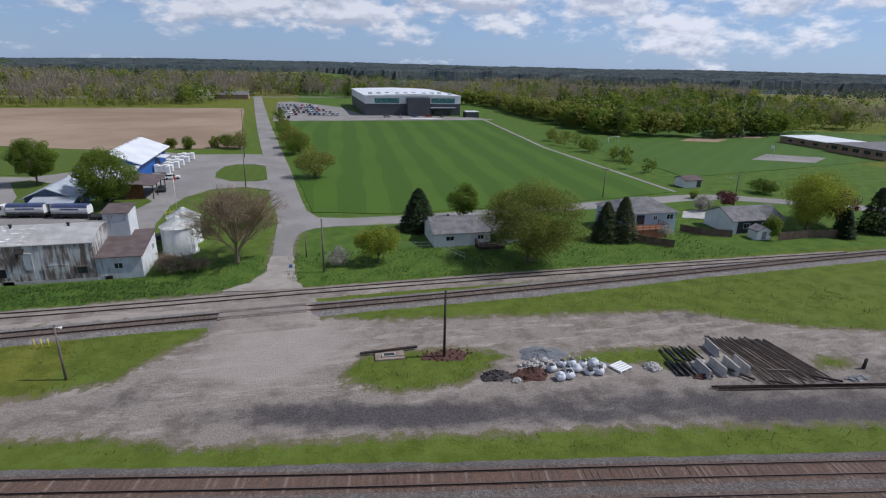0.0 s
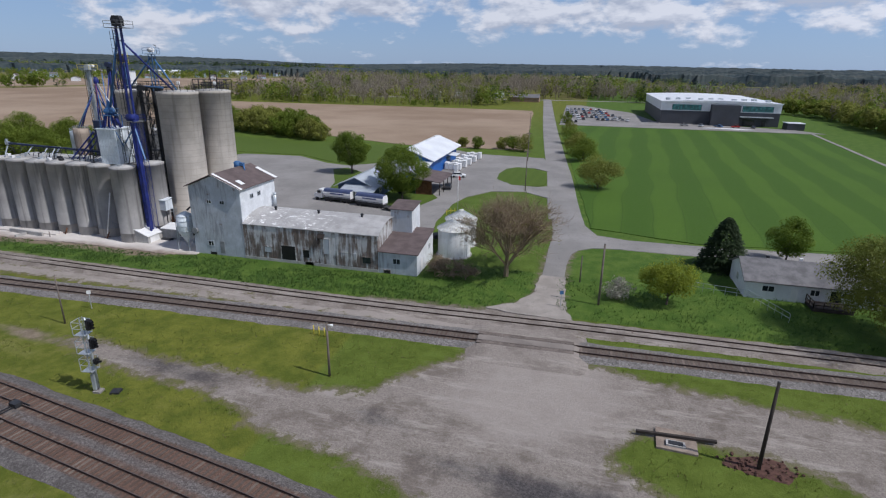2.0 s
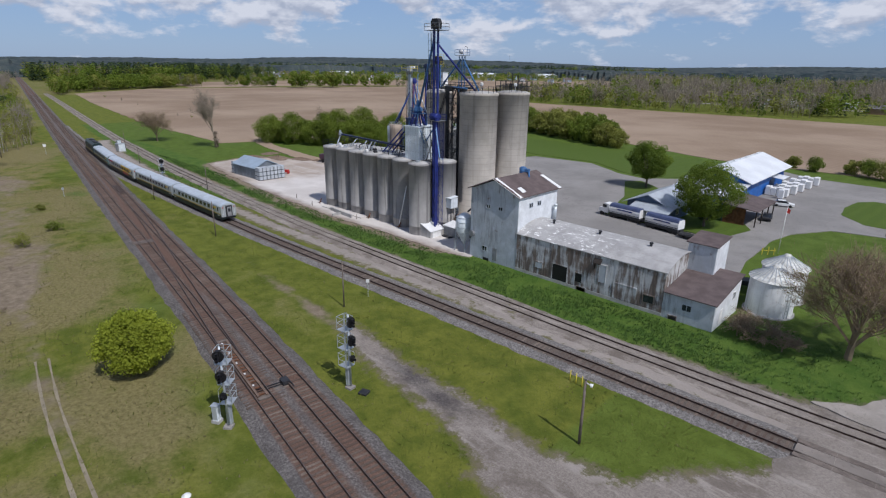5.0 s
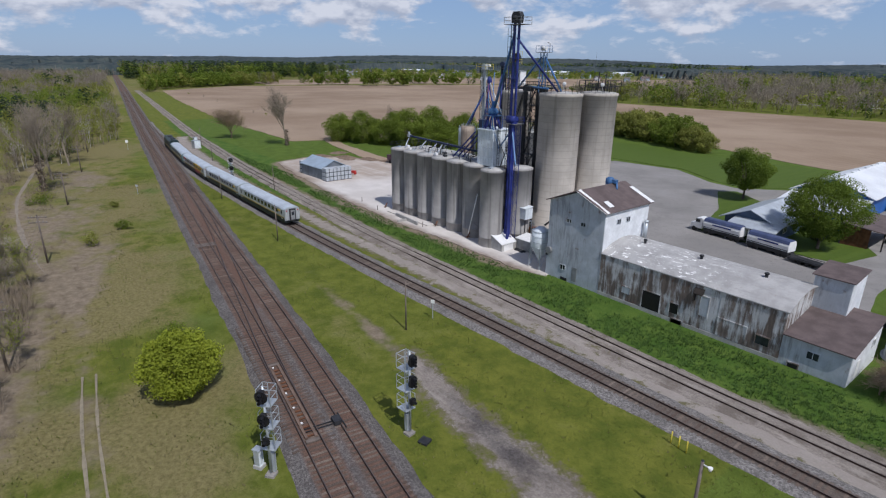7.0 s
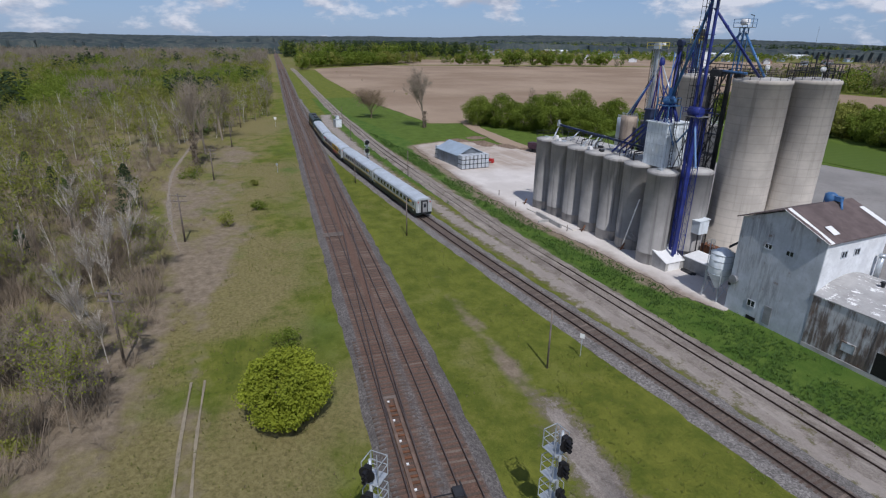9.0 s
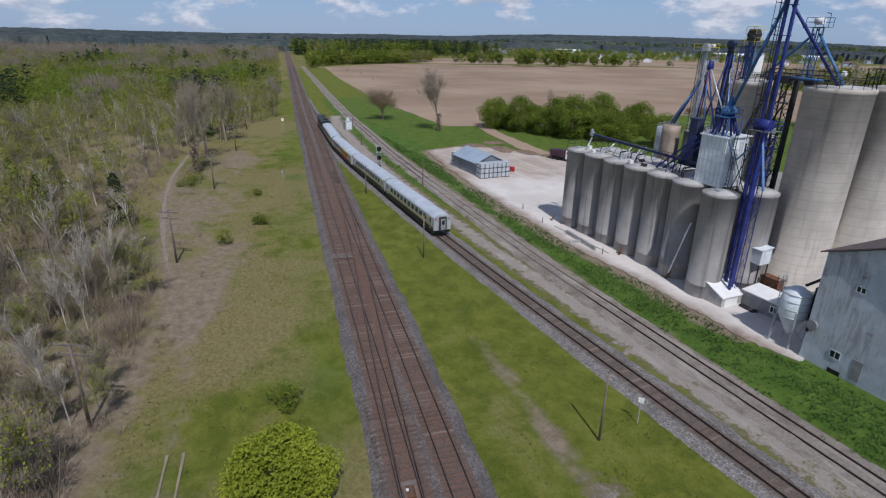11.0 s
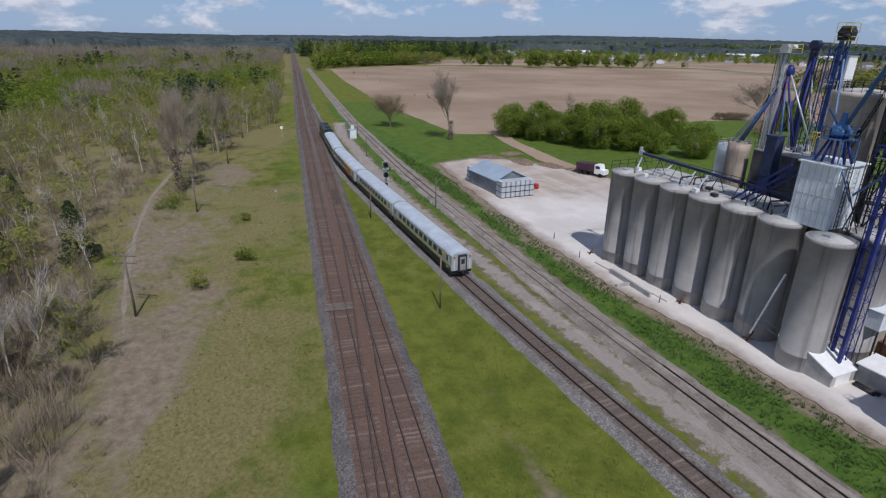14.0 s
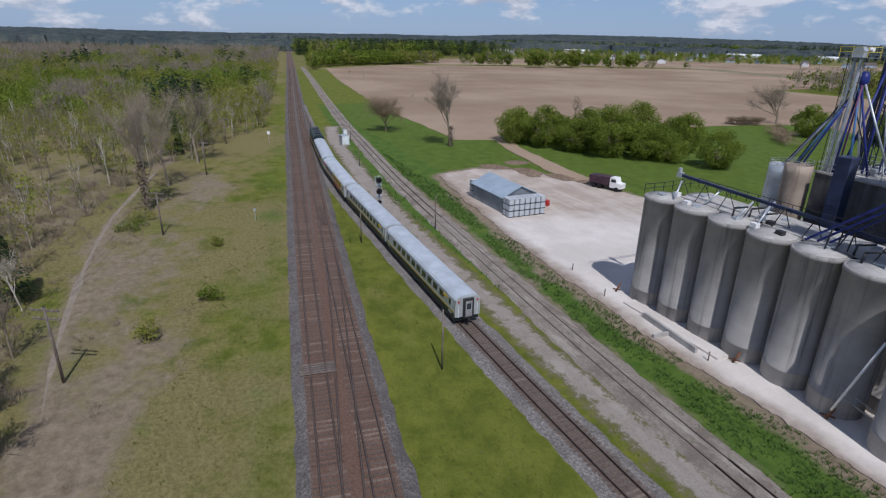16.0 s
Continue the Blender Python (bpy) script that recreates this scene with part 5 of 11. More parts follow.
# blue cyclone on the tower roof
cyc = thing("cyclone_collector", "blue steel dust cyclone on the mill's roof", "dust collector", (-61.2, 97.0, 12.9))
part("cone", Geo().lathe(0, 0, [(0.12, 0.0), (0.18, 0.25), (0.62, 1.15), (0.62, 1.75), (0.35, 1.95), (0.1, 2.0)], 18), M_BLUE_L, cyc)
part("inlet", Geo().box(0.2, -0.3, 1.2, 1.25, 0.3, 1.7), M_BLUE_L, cyc)
part("duct", Geo().tube((1.2, 0, 1.4), (1.9, -0.8, 0.5), 0.14, n=8), M_BLUE_L, cyc)
part("stand", Geo().beam((-0.5, -0.5, -0.6), (-0.4, -0.4, 1.3), 0.07).beam((0.5, -0.5, -0.6), (0.4, -0.4, 1.3), 0.07).beam((-0.5, 0.5, -0.6), (-0.4, 0.4, 1.3), 0.07).beam((0.5, 0.5, -0.6), (0.4, 0.4, 1.3), 0.07), M_BLUE_L, cyc)
part("rail_frame", Geo().beam((-0.6, -1.5, 0.1), (1.6, -1.5, -0.4), 0.08).beam((-0.6, -2.6, 0.05), (1.6, -2.6, -0.45), 0.08).beam((-0.6, -1.5, 0.1), (-0.6, -2.6, 0.05), 0.08).beam((1.6, -1.5, -0.4), (1.6, -2.6, -0.45), 0.08), M_RUST, cyc, "low rusty roof frame")

# ---------------------------------------------------------------- grain elevator
SILO_H = 13.45


def small_silo(x, y, r=2.28, top=SILO_H, label="grey concrete grain silo with rain stains"):
    s = thing("grain_silo", label, "silo", (x, y, 0), "silo row")
    part("shell", Geo().lathe(0, 0, [(r, -0.4), (r, 1.6), (r + 0.03, 1.62), (r + 0.03, 1.78), (r, 1.8), (r, top - 0.45), (r + 0.07, top - 0.42), (r + 0.07, top - 0.05), (r - 0.05, top)], 40), M_SILO, s)
    part("cap", Geo().lathe(0, 0, [(r - 0.2, top - 0.1), (r - 0.2, top + 0.05), (0.4, top + 0.22)], 32), M_CONCRETE, s, "pale concrete cap")
    part("hatch", Geo().box(-0.4, -0.9, top + 0.05, 0.4, -0.2, top + 0.4), M_STEEL_GALV, s)
    return s


first = small_silo(-110.6, 93.4)
for k in range(1, 6):
    copy_thing(first, pose(-110.6 + 4.7 * k, 93.4, 0, 0, 0, 40 * k))
small_silo(-80.95, 91.8, 2.08, 13.6, "paler concrete grain silo at the row's end")
for k in range(7):
    copy_thing(first, pose(-108.4 + 4.7 * k, 97.6, 0, 0, 0, 55 * k))


def big_silo(x, y, r, h, label):
    s = thing("tall_silo", label, "silo", (x, y, 0), "tall silos")
    prof = [(r, -0.4), (r, 0.6), (r + 0.04, 0.62), (r + 0.04, 0.8), (r, 0.82)]
    prof += [(r, h - 0.6), (r + 0.10, h - 0.55), (r + 0.10, h - 0.08), (r, h)]
    part("shell", Geo().lathe(0, 0, prof, 56), M_SILO_BIG, s)
    part("roof_slab", Geo().lathe(0, 0, [(r - 0.3, h - 0.1), (r - 0.3, h + 0.1), (0.5, h + 0.35)], 40), M_CONCRETE, s)
    ring = [((r - 0.15) * math.cos(2 * math.pi * k / 18), (r - 0.15) * math.sin(2 * math.pi * k / 18)) for k in range(18)]
    part("railing", Geo().railing(ring, h, 1.05, True, 0.022), M_DARK, s)
    return s


big_silo(-78.3, 105.0, 3.68, 25.9, "tall tan concrete silo with lift lines")
big_silo(-76.1, 112.4, 3.5, 25.9, "tall tan concrete silo stained at the top")
big_silo(-90.7, 106.8, 2.7, 25.7, "tall slim tan concrete silo behind the headhouse")

# legs, spouts, conveyors and platforms of the elevator
def lattice(g, x, y, z0, z1, w, d, bay=1.5, r=0.045, legs=None):
    """An upright truss of four posts with cross bracing."""
    c = [(x - w / 2, y - d / 2), (x + w / 2, y - d / 2), (x + w / 2, y + d / 2), (x - w / 2, y + d / 2)]
    for px, py in c:
        g.beam((px, py, z0), (px, py, z1), r * 2.2)
    n = max(1, round((z1 - z0) / bay))
    for i in range(n):
        a, b = z0 + (z1 - z0) * i / n, z0 + (z1 - z0) * (i + 1) / n
        for k in range(4):
            (ax, ay), (bx, by) = c[k], c[(k + 1) % 4]
            if i % 2:
                (ax, ay), (bx, by) = (bx, by), (ax, ay)
            g.beam((ax, ay, a), (bx, by, b), r)
            g.beam((c[k][0], c[k][1], b), (c[(k + 1) % 4][0], c[(k + 1) % 4][1], b), r)
    return g


M_BLUE_DARK = painted("dark_navy_paint", (0.032, 0.046, 0.100), 0.5, 0.1, 0.3, 0.6, 0.4, (0.03, 0.03, 0.04), 0.3)
M_PURPLE = painted("faded_purple_paint", (0.16, 0.06, 0.15), 0.6, 0.0, 0.3, 0.8)
M_STEEL_DULL = painted("dull_dark_corrugated_steel", (0.185, 0.190, 0.195), 0.6, 0.25, 0.3, 0.35, 0.6, (0.07, 0.065, 0.06), 0.4)


def platform(name, parent, x, y, z, w, d, mat, label=""):
    p = part(name, Geo().box(x - w / 2, y - d / 2, z - 0.06, x + w / 2, y + d / 2, z), M_STEEL_DULL, parent, label)
    c = [(x - w / 2, y - d / 2), (x + w / 2, y - d / 2), (x + w / 2, y + d / 2), (x - w / 2, y + d / 2)]
    for k in range(4):
        (ax, ay), (bx, by) = c[k], c[(k + 1) % 4]
        part("post", Geo().beam((ax, ay, z), (ax, ay, z + 1.05), 0.055), mat, p)
        for h in (0.55, 1.05):
            part("rail", Geo().beam((ax, ay, z + h), (bx, by, z + h), 0.05), mat, p)
    return p


# headhouse box on the silo row
house = thing("headhouse", "pale galvanised sheet-metal headhouse on top of the silos", "headhouse", (-84.6, 95.1, 13.55))
house.scale = (0.92, 1.0, 1.0)
part("wall", Geo().box(-2.1, -1.9, 0, 2.1, 2.0, 6.2), M_STEEL_GALV2, house)
for k in range(6):
    part("sheet_seam", Geo().box(-2.1 + 0.7 * k + 0.32, -1.935, 0.1, -2.1 + 0.7 * k + 0.36, -1.9, 6.15), M_STEEL_GALV, house)
for k in range(1, 4):
    part("sheet_seam", Geo().box(-2.1, -1.93, 1.55 * k, 2.1, -1.9, 1.55 * k + 0.04), M_STEEL_GALV, house)
for k in range(6):
    part("sheet_seam", Geo().box(2.1, -1.9 + 0.65 * k + 0.3, 0.1, 2.135, -1.9 + 0.65 * k + 0.34, 6.15), M_STEEL_GALV, house)
part("roof", Geo().slab([(-2.3, -2.1, 6.28), (2.3, -2.1, 6.28), (2.3, 2.2, 6.38), (-2.3, 2.2, 6.38)], 0.14), M_STEEL_GALV2, house)
part("door", Geo().box(2.1, -0.6, 2.2, 2.16, 0.4, 4.2), M_STEEL_GALV, house)
part("ladder_cage", Geo().ladder((2.5, -0.9, 0), (2.5, -0.9, 7.2), (0, 1, 0)).ladder((2.9, 0.7, -2.0), (2.9, 0.7, 7.4), (0, 1, 0)), M_DARK, house)
part("stair", Geo().beam((2.4, 1.6, 0.2), (3.9, -0.6, 5.8), 0.12).beam((2.9, 1.9, 0.2), (4.4, -0.3, 5.8), 0.12).beam((3.2, -1.0, 0.0), (3.2, 1.5, 5.4), 0.1).beam((3.9, 0.8, -0.5), (2.6, -1.2, 5.0), 0.09), M_DARK, house, "dark braces and stair beside the box")

# main leg
LEGX, LEGY, TOP = -78.4, 93.3, 38.0
leg = thing("bucket_elevator", "tall dark blue twin-tube grain leg with platforms", "grain elevator leg", (LEGX, LEGY, 0))
for sx in (-0.46, 0.46):
    part("leg_casing", Geo().box(sx - 0.13, -0.16, 1.4, sx + 0.13, 0.16, TOP - 1.2), M_BLUE, leg)
for z in np.arange(4, TOP - 2, 3.05):
    part("flange", Geo().box(-0.68, -0.24, z, 0.68, 0.24, z + 0.07), M_BLUE, leg)
part("lattice", lattice(Geo(), -0.1, 0.75, 1.4, 21.0, 1.7, 1.0, 1.7, 0.035), M_BLUE, leg, "blue braced support truss")
part("ladder", Geo().ladder((-0.95, -0.1, 21), (-0.95, -0.1, TOP - 1.5), (0, 1, 0)), M_DARK, leg)
cage = Geo()
for z in np.arange(22, TOP - 2, 1.6):
    for a, b in (((-0.9, -0.4), (-1.5, -0.4)), ((-1.5, -0.4), (-1.5, 0.35)), ((-1.5, 0.35), (-0.9, 0.35))):
        cage.beam((*a, z), (*b, z), 0.05)
for c in ((-1.5, -0.4), (-1.5, 0.35)):
    cage.beam((*c, 22), (*c, TOP - 2), 0.04)
part("ladder_cage", cage, M_DARK, leg)
part("head", Geo().extrude([(-0.85, TOP - 1.3), (0.85, TOP - 1.3), (0.95, TOP - 0.2), (0.6, TOP + 0.35), (-0.6, TOP + 0.35), (-0.95, TOP - 0.2)], "y", -0.42, 0.42), M_DARK, leg, "dark rounded leg head")
part("motor", Geo().tube((0.2, -1.1, TOP - 0.6), (0.9, -1.1, TOP - 0.6), 0.3, n=12), M_DARK, leg)
platform("head_platform", leg, 0.1, 0.0, TOP - 1.5, 3.6, 2.4, M_GREYPAINT)
platform("mid_platform", leg, 0.1, 0.1, 21.4, 2.6, 2.4, M_BLUE)
part("drive_drum", Geo().tube((-0.9, -0.1, 22.0), (0.9, -0.1, 22.0), 0.62, n=16), M_BLUE, leg, "blue rounded head of the lower leg")
part("lower_leg", Geo().box(0.62, -0.9, 1.4, 0.9, -0.55, 21.6), M_BLUE, leg)
part("brace", Geo().beam((0.6, -0.6, 20.6), (3.1, -2.0, 15.2), 0.22).beam((-0.6, 0, 19.8), (-3.0, 0.6, 17.4), 0.16), M_BLUE_L, leg)


def spout(name, p, q, r, mat, label, group="grain spouts"):
    s = thing(name, label, "grain spout", p, group)
    d = Vector(q) - Vector(p)
    part("pipe", Geo().tube((0, 0, 0), d, r, n=10), mat, s)
    for k in (0.25, 0.5, 0.75):
        c = d * k
        part("flange", Geo().tube(c - d.normalized() * 0.06, c + d.normalized() * 0.06, r * 1.35, n=10), mat, s)
    return s


spout("grain_spout", (LEGX + 0.2, LEGY, 34.5), (-77.2, 102.6, 26.3), 0.17, M_BLUE, "long dark blue spout to the tall silo")
spout("grain_spout", (LEGX - 0.4, LEGY, 35.4), (-84.0, 94.6, 23.6), 0.20, M_BLUE_L, "blue spout from leg head to distributor")
spout("grain_spout", (-82.4, 104.0, 31.8), (-89.4, 105.6, 26.3), 0.16, M_BLUE_L, "blue spout from the mast to the silos")
spout("grain_spout", (-81.8, 104.2, 31.8), (-77.2, 103.6, 26.3), 0.16, M_BLUE_L, "blue spout from the mast to the silos")

# distributor with its fan of spouts over the headhouse
dist = thing("distributor", "blue grain distributor with fanned spouts on the headhouse", "grain distributor", (-84.4, 94.6, 19.95))
part("hub", Geo().lathe(0, 0, [(0.55, 2.3), (0.95, 2.6), (0.95, 3.0), (0.35, 3.6), (0.22, 4.6)], 20), M_BLUE_L, dist)
ring = [(1.5 * math.cos(k * math.pi / 4), 1.5 * math.sin(k * math.pi / 4)) for k in range(8)]
part("catwalk", Geo().prism(ring, 2.15, 2.25).railing(ring, 2.25, 1.0), M_BLUE_L, dist)
for k in range(10):
    a = 2 * math.pi * k / 10 + 0.2
    part("spout", Geo().tube((0.6 * math.cos(a), 0.6 * math.sin(a), 2.5), (1.6 * math.cos(a), 1.5 * math.sin(a), 0.0), 0.12, n=8), M_BLUE, dist)
for s in ((-1.2, -1.2), (1.2, -1.2), (1.2, 1.2), (-1.2, 1.2)):
    part("post", Geo().beam((*s, 0), (*s, 2.2), 0.1), M_BLUE_L, dist)
for a, b, w in (((-1.3, 1.0, 2.2), (-3.6, 3.4, 9.2), 0.13), ((1.3, -1.0, 0.1), (3.4, -1.6, -3.0), 0.1), ((-1.6, 0.0, 4.8), (0.2, 0.0, 2.6), 0.12)):
    part("brace", Geo().beam(a, b, w), M_BLUE_L, dist)

# slanted dark chutes left of the headhouse
chute = thing("drag_chutes", "dark blue slanted steel chutes leaning on the headhouse", "grain chute", (-88.0, 93.6, 13.7))
for k, (dy, r0) in enumerate(((-0.5, 0.10), (0.1, 0.10), (0.7, 0.09))):
    part("chute", Geo().beam((-5.2 + 0.7 * k, dy, 0.3), (0.5, dy + 0.3, 5.4 - 0.5 * k), r0 * 2), M_BLUE, chute)
    part("trestle", Geo().beam((-3.4 + 0.6 * k, dy, 0.0), (-3.2 + 0.6 * k, dy, 2.0), 0.1), M_DARK, chute)

# conveyor over the silo row
conv = thing("roof_conveyor", "dark blue covered conveyor running over the silo tops", "conveyor", (-98.0, 95.6, SILO_H))
part("gallery", Geo().beam((-12.9, 0.2, 2.25), (11.0, -0.2, 1.75), 0.30, 0.28), M_BLUE_DARK, conv)
part("cover", Geo().beam((-12.9, 0.2, 2.42), (11.0, -0.2, 1.92), 0.36, 0.05), M_BLUE_DARK, conv)
part("drive", Geo().box(-13.5, -0.05, 2.0, -12.8, 0.45, 2.6).box(-13.4, 0.0, 2.6, -13.1, 0.35, 3.1), M_STEEL_GALV, conv)
for k in range(8):
    x = -12 + 3.2 * k
    part("support", Geo().beam((x - 0.5, -1.0, 0.1), (x, -0.55 + 0.04 * k, 2.1), 0.08).beam((x + 0.5, 0.3, 0.1), (x, -0.45 + 0.04 * k, 2.1), 0.08).beam((x - 0.5, -1.0, 0.1), (x + 0.5, 0.3, 0.1), 0.06), M_DARK, conv)
deckrail = thing("roof_deck", "cluttered pale roof deck with railings over the silo row", "roof deck", (-98.0, 96.0, SILO_H))
part("deck", Geo().box(-11.5, -1.4, -0.1, 14.0, 3.4, 0.17), M_CONCRETE, deckrail)
part("railing", Geo().railing([(-14.4, 4.6), (16.0, 4.6)], 0.1, 1.05, False).railing([(-14.4, -4.2), (-14.4, 4.6)], 0.1, 1.05, False), M_DARK, deckrail)
rr = random.Random(12)
for k in range(16):
    x, y = rr.uniform(-12, 11), rr.uniform(-3.3, -0.4)
    if k % 3 == 0:
        part("spout_pipe", Geo().tube((x, y + 1.6, 2.0), (x + rr.uniform(-1, 1), y, 0.25), 0.11, n=7), M_STEEL_GALV, deckrail)
    elif k % 3 == 1:
        part("hatch_box", Geo().box(x - 0.35, y - 0.3, 0.1, x + 0.35, y + 0.3, 0.55), rr.choice((M_STEEL_GALV, M_WHITE, M_DARK)), deckrail)
    else:
        part("pipe_bend", Geo().tube((x, y, 0.15), (x + 0.1, y, 1.1), 0.10, n=7).tube((x + 0.1, y, 1.1), (x + 1.3, y + 0.4, 1.5), 0.10, n=7), M_DARK, deckrail)

# block of square grain bins behind the row, with the towers that stand on its roof
BLOCK_H = 17.0
block = thing("bin_block", "tall dark grey corrugated steel bin block behind the silos", "grain bins", (-98.7, 113.4, 0))
wallz = Geo()
rib = []
for k in range(64):
    x0 = -4.8 + 9.6 * k / 64
    rib += [(x0, -4.9), (x0 + 0.05, -4.98), (x0 + 0.10, -4.98), (x0 + 0.15, -4.9)]
ribs_e = []
for k in range(64):
    y0 = -4.9 + 9.8 * k / 64
    ribs_e += [(4.8, y0), (4.88, y0 + 0.05), (4.88, y0 + 0.10), (4.8, y0 + 0.15)]
wallz.prism(rib + ribs_e + [(4.8, 4.9), (-4.8, 4.9)], -0.2, BLOCK_H - 0.2)
part("wall", wallz, M_STEEL_DULL, block)
part("roof", Geo().box(-4.95, -5.05, BLOCK_H - 0.2, 4.95, 5.05, BLOCK_H), M_CONCRETE, block, "pale dusty flat roof")
part("railing", Geo().railing([(-4.8, -4.9), (4.8, -4.9), (4.8, 4.9), (-4.8, 4.9)], BLOCK_H, 1.05), M_STEEL_GALV, block)
rr = random.Random(31)
for k in range(12):
    x, y = rr.uniform(-3.2, 4.2), rr.uniform(-4.3, 3.8)
    part("hatch_box", Geo().box(x - 0.3, y - 0.3, BLOCK_H, x + 0.35, y + 0.3, BLOCK_H + rr.uniform(0.3, 0.8)), rr.choice((M_STEEL_GALV, M_WHITE, M_GREYPAINT)), block)
part("cross_beam", Geo().box(-4.9, -5.06, 11.6, 4.9, -4.98, 11.85).box(4.88, -4.9, 11.6, 4.96, 4.9, 11.85), M_DARK, block)
t2 = thing("elevator_tower", "galvanised grain leg with yellow platform and fanned blue spouts", "elevator tower", (-102.6, 109.2, BLOCK_H))
part("mast", lattice(Geo(), 0, 0, 0, 12.4, 0.95, 0.8, 1.3, 0.03), M_STEEL_GALV, t2)
for sx in (-0.3, 0.3):
    part("leg_casing", Geo().box(sx - 0.12, -0.15, 0, sx + 0.12, 0.15, 12.4), M_STEEL_GALV, t2)
platform("top_platform", t2, 0, 0, 12.4, 2.9, 2.2, M_YELLOW, "yellow railed top platform")
part("head", Geo().extrude([(-0.55, 12.4), (0.55, 12.4), (0.6, 13.1), (0.3, 13.5), (-0.3, 13.5), (-0.6, 13.1)], "y", -0.35, 0.35), M_STEEL_GALV, t2)
part("motor", Geo().tube((0.3, 0.7, 13.2), (0.9, 0.7, 13.2), 0.22, n=10), M_WHITE, t2)
part("ladder", Geo().ladder((-0.75, -0.2, 0), (-0.75, -0.2, 12.4), (0, 1, 0)), M_DARK, t2)
part("turnhead", Geo().lathe(0.6, 0.9, [(0.3, 9.5), (0.55, 9.9), (0.5, 10.5), (0.25, 11.0)], 14), M_BLUE, t2)
for k, (ex, ey, ez) in enumerate(((-4.6, -0.8, 0.3), (-3.8, -1.6, 0.5), (-1.6, -3.2, 1.1), (-0.9, -3.3, 1.1), (0.9, -0.6, 0.1), (2.6, -0.6, 0.2), (3.9, 0.6, 0.2), (1.4, 3.0, 0.2), (5.0, 2.6, 0.2))):
    part("spout", Geo().tube((0.6 + 0.25 * math.cos(k * 0.7), 0.9 + 0.25 * math.sin(k * 0.7), 10.0), (ex, ey, ez), 0.12, n=8), (M_BLUE, M_BLUE_L, M_STEEL_GALV)[(0, 2, 1, 0, 0, 1, 0, 2, 2)[k]], t2)
for a, b in (((0, 0, 9.0), (-3.6, -0.6, 0.2)), ((0, 0, 8.0), (-1.6, -2.8, 1.0)), ((0.2, 0, 9.0), (3.2, 2.2, 0.1))):
    part("brace", Geo().beam(a, b, 0.11), M_DARK, t2)
part("drop_pipe", Geo().tube((0.9, 0.4, 9.6), (0.9, 0.2, 0.2), 0.10, n=8), M_PURPLE, t2, "reddish purple drop pipe")
t3 = thing("blue_grain_leg", "dark blue grain leg with braced truss on the bin roof", "elevator tower", (-102.2, 114.2, BLOCK_H))
for sx in (-0.3, 0.3):
    part("leg_casing", Geo().box(sx - 0.16, -0.2, 0, sx + 0.16, 0.2, 13.0), M_BLUE_DARK, t3)
part("truss", lattice(Geo(), 0, 0.9, 0, 11.6, 1.3, 1.1, 1.5, 0.045), M_BLUE_DARK, t3)
part("head", Geo().extrude([(-0.6, 13.0), (0.6, 13.0), (0.7, 13.6), (0.35, 14.0), (-0.35, 14.0), (-0.7, 13.6)], "y", -0.4, 0.4), M_BLUE_DARK, t3)
platform("head_platform", t3, 0.0, 0.2, 12.6, 2.2, 1.8, M_BLUE_DARK)
part("brace", Geo().beam((0, 0.3, 11.0), (3.4, -1.4, 0.1), 0.13).beam((0, 0.3, 8.4), (2.6, 2.0, 0.1), 0.11), M_STEEL_GALV, t3)
part("spout", Geo().tube((0.5, -0.3, 12.2), (2.2, -3.2, 0.2), 0.13, n=8).tube((0.2, -0.4, 11.6), (0.4, -4.0, 0.2), 0.12, n=8), M_BLUE, t3)
surge = thing("surge_bin", "dark blue square surge bin beside the silo row", "grain bin", (-98.9, 106.0, 0))
part("body", Geo().box(-0.72, -0.72, -0.2, 0.72, 0.72, 19.4), M_BLUE_DARK, surge)
part("top_flange", Geo().box(-0.82, -0.82, 19.4, 0.82, 0.82, 19.62), M_BLUE_DARK, surge)
for z in (6.0, 10.2, 14.4):
    part("seam_flange", Geo().box(-0.77, -0.77, z, 0.77, 0.77, z + 0.1), M_BLUE_DARK, surge)
yc = thing("ladder_cage", "small yellow ladder cage on the bin roof", "ladder", (-97.6, 111.6, BLOCK_H))
part("cage", Geo().ladder((0, 0, 0), (0, 0, 3.0), (0, 1, 0)).railing([(-0.4, -0.5), (0.4, -0.5), (0.4, 0.5), (-0.4, 0.5)], 1.8, 1.1, True, 0.03), M_YELLOW, yc)
M_TAN_BIN = painted("tan_rust_stained_bin", (0.33, 0.27, 0.215), 0.7, 0.1, 0.25, 0.6, 0.6, (0.13, 0.085, 0.065), 0.4)
# round steel bins at the block's end
for x, y, r0, h, m, lab in ((-103.9, 106.0, 1.45, 17.8, M_TAN_BIN, "tan rust-stained round bin behind the silo row"), (-107.2, 108.8, 1.95, 16.9, M_STEEL_GALV, "white steel round bin behind the silo row")):
    b = thing("round_bin", lab, "silo", (x, y, 0))
    part("shell", Geo().lathe(0, 0, [(r0, -0.3)] + [(r0 + 0.02 * (i % 2), 0.8 * i) for i in range(1, int(h / 0.8))] + [(r0, h), (r0 * 0.92, h + 0.02), (r0 * 0.9, h - 0.12), (0.05, h + 0.12)], 28), m, b)
    part("rim_rail", Geo().railing([((r0 - 0.05) * math.cos(k * math.pi / 6), (r0 - 0.05) * math.sin(k * math.pi / 6)) for k in range(12)], h, 0.5, True, 0.018), M_STEEL_GALV, b)

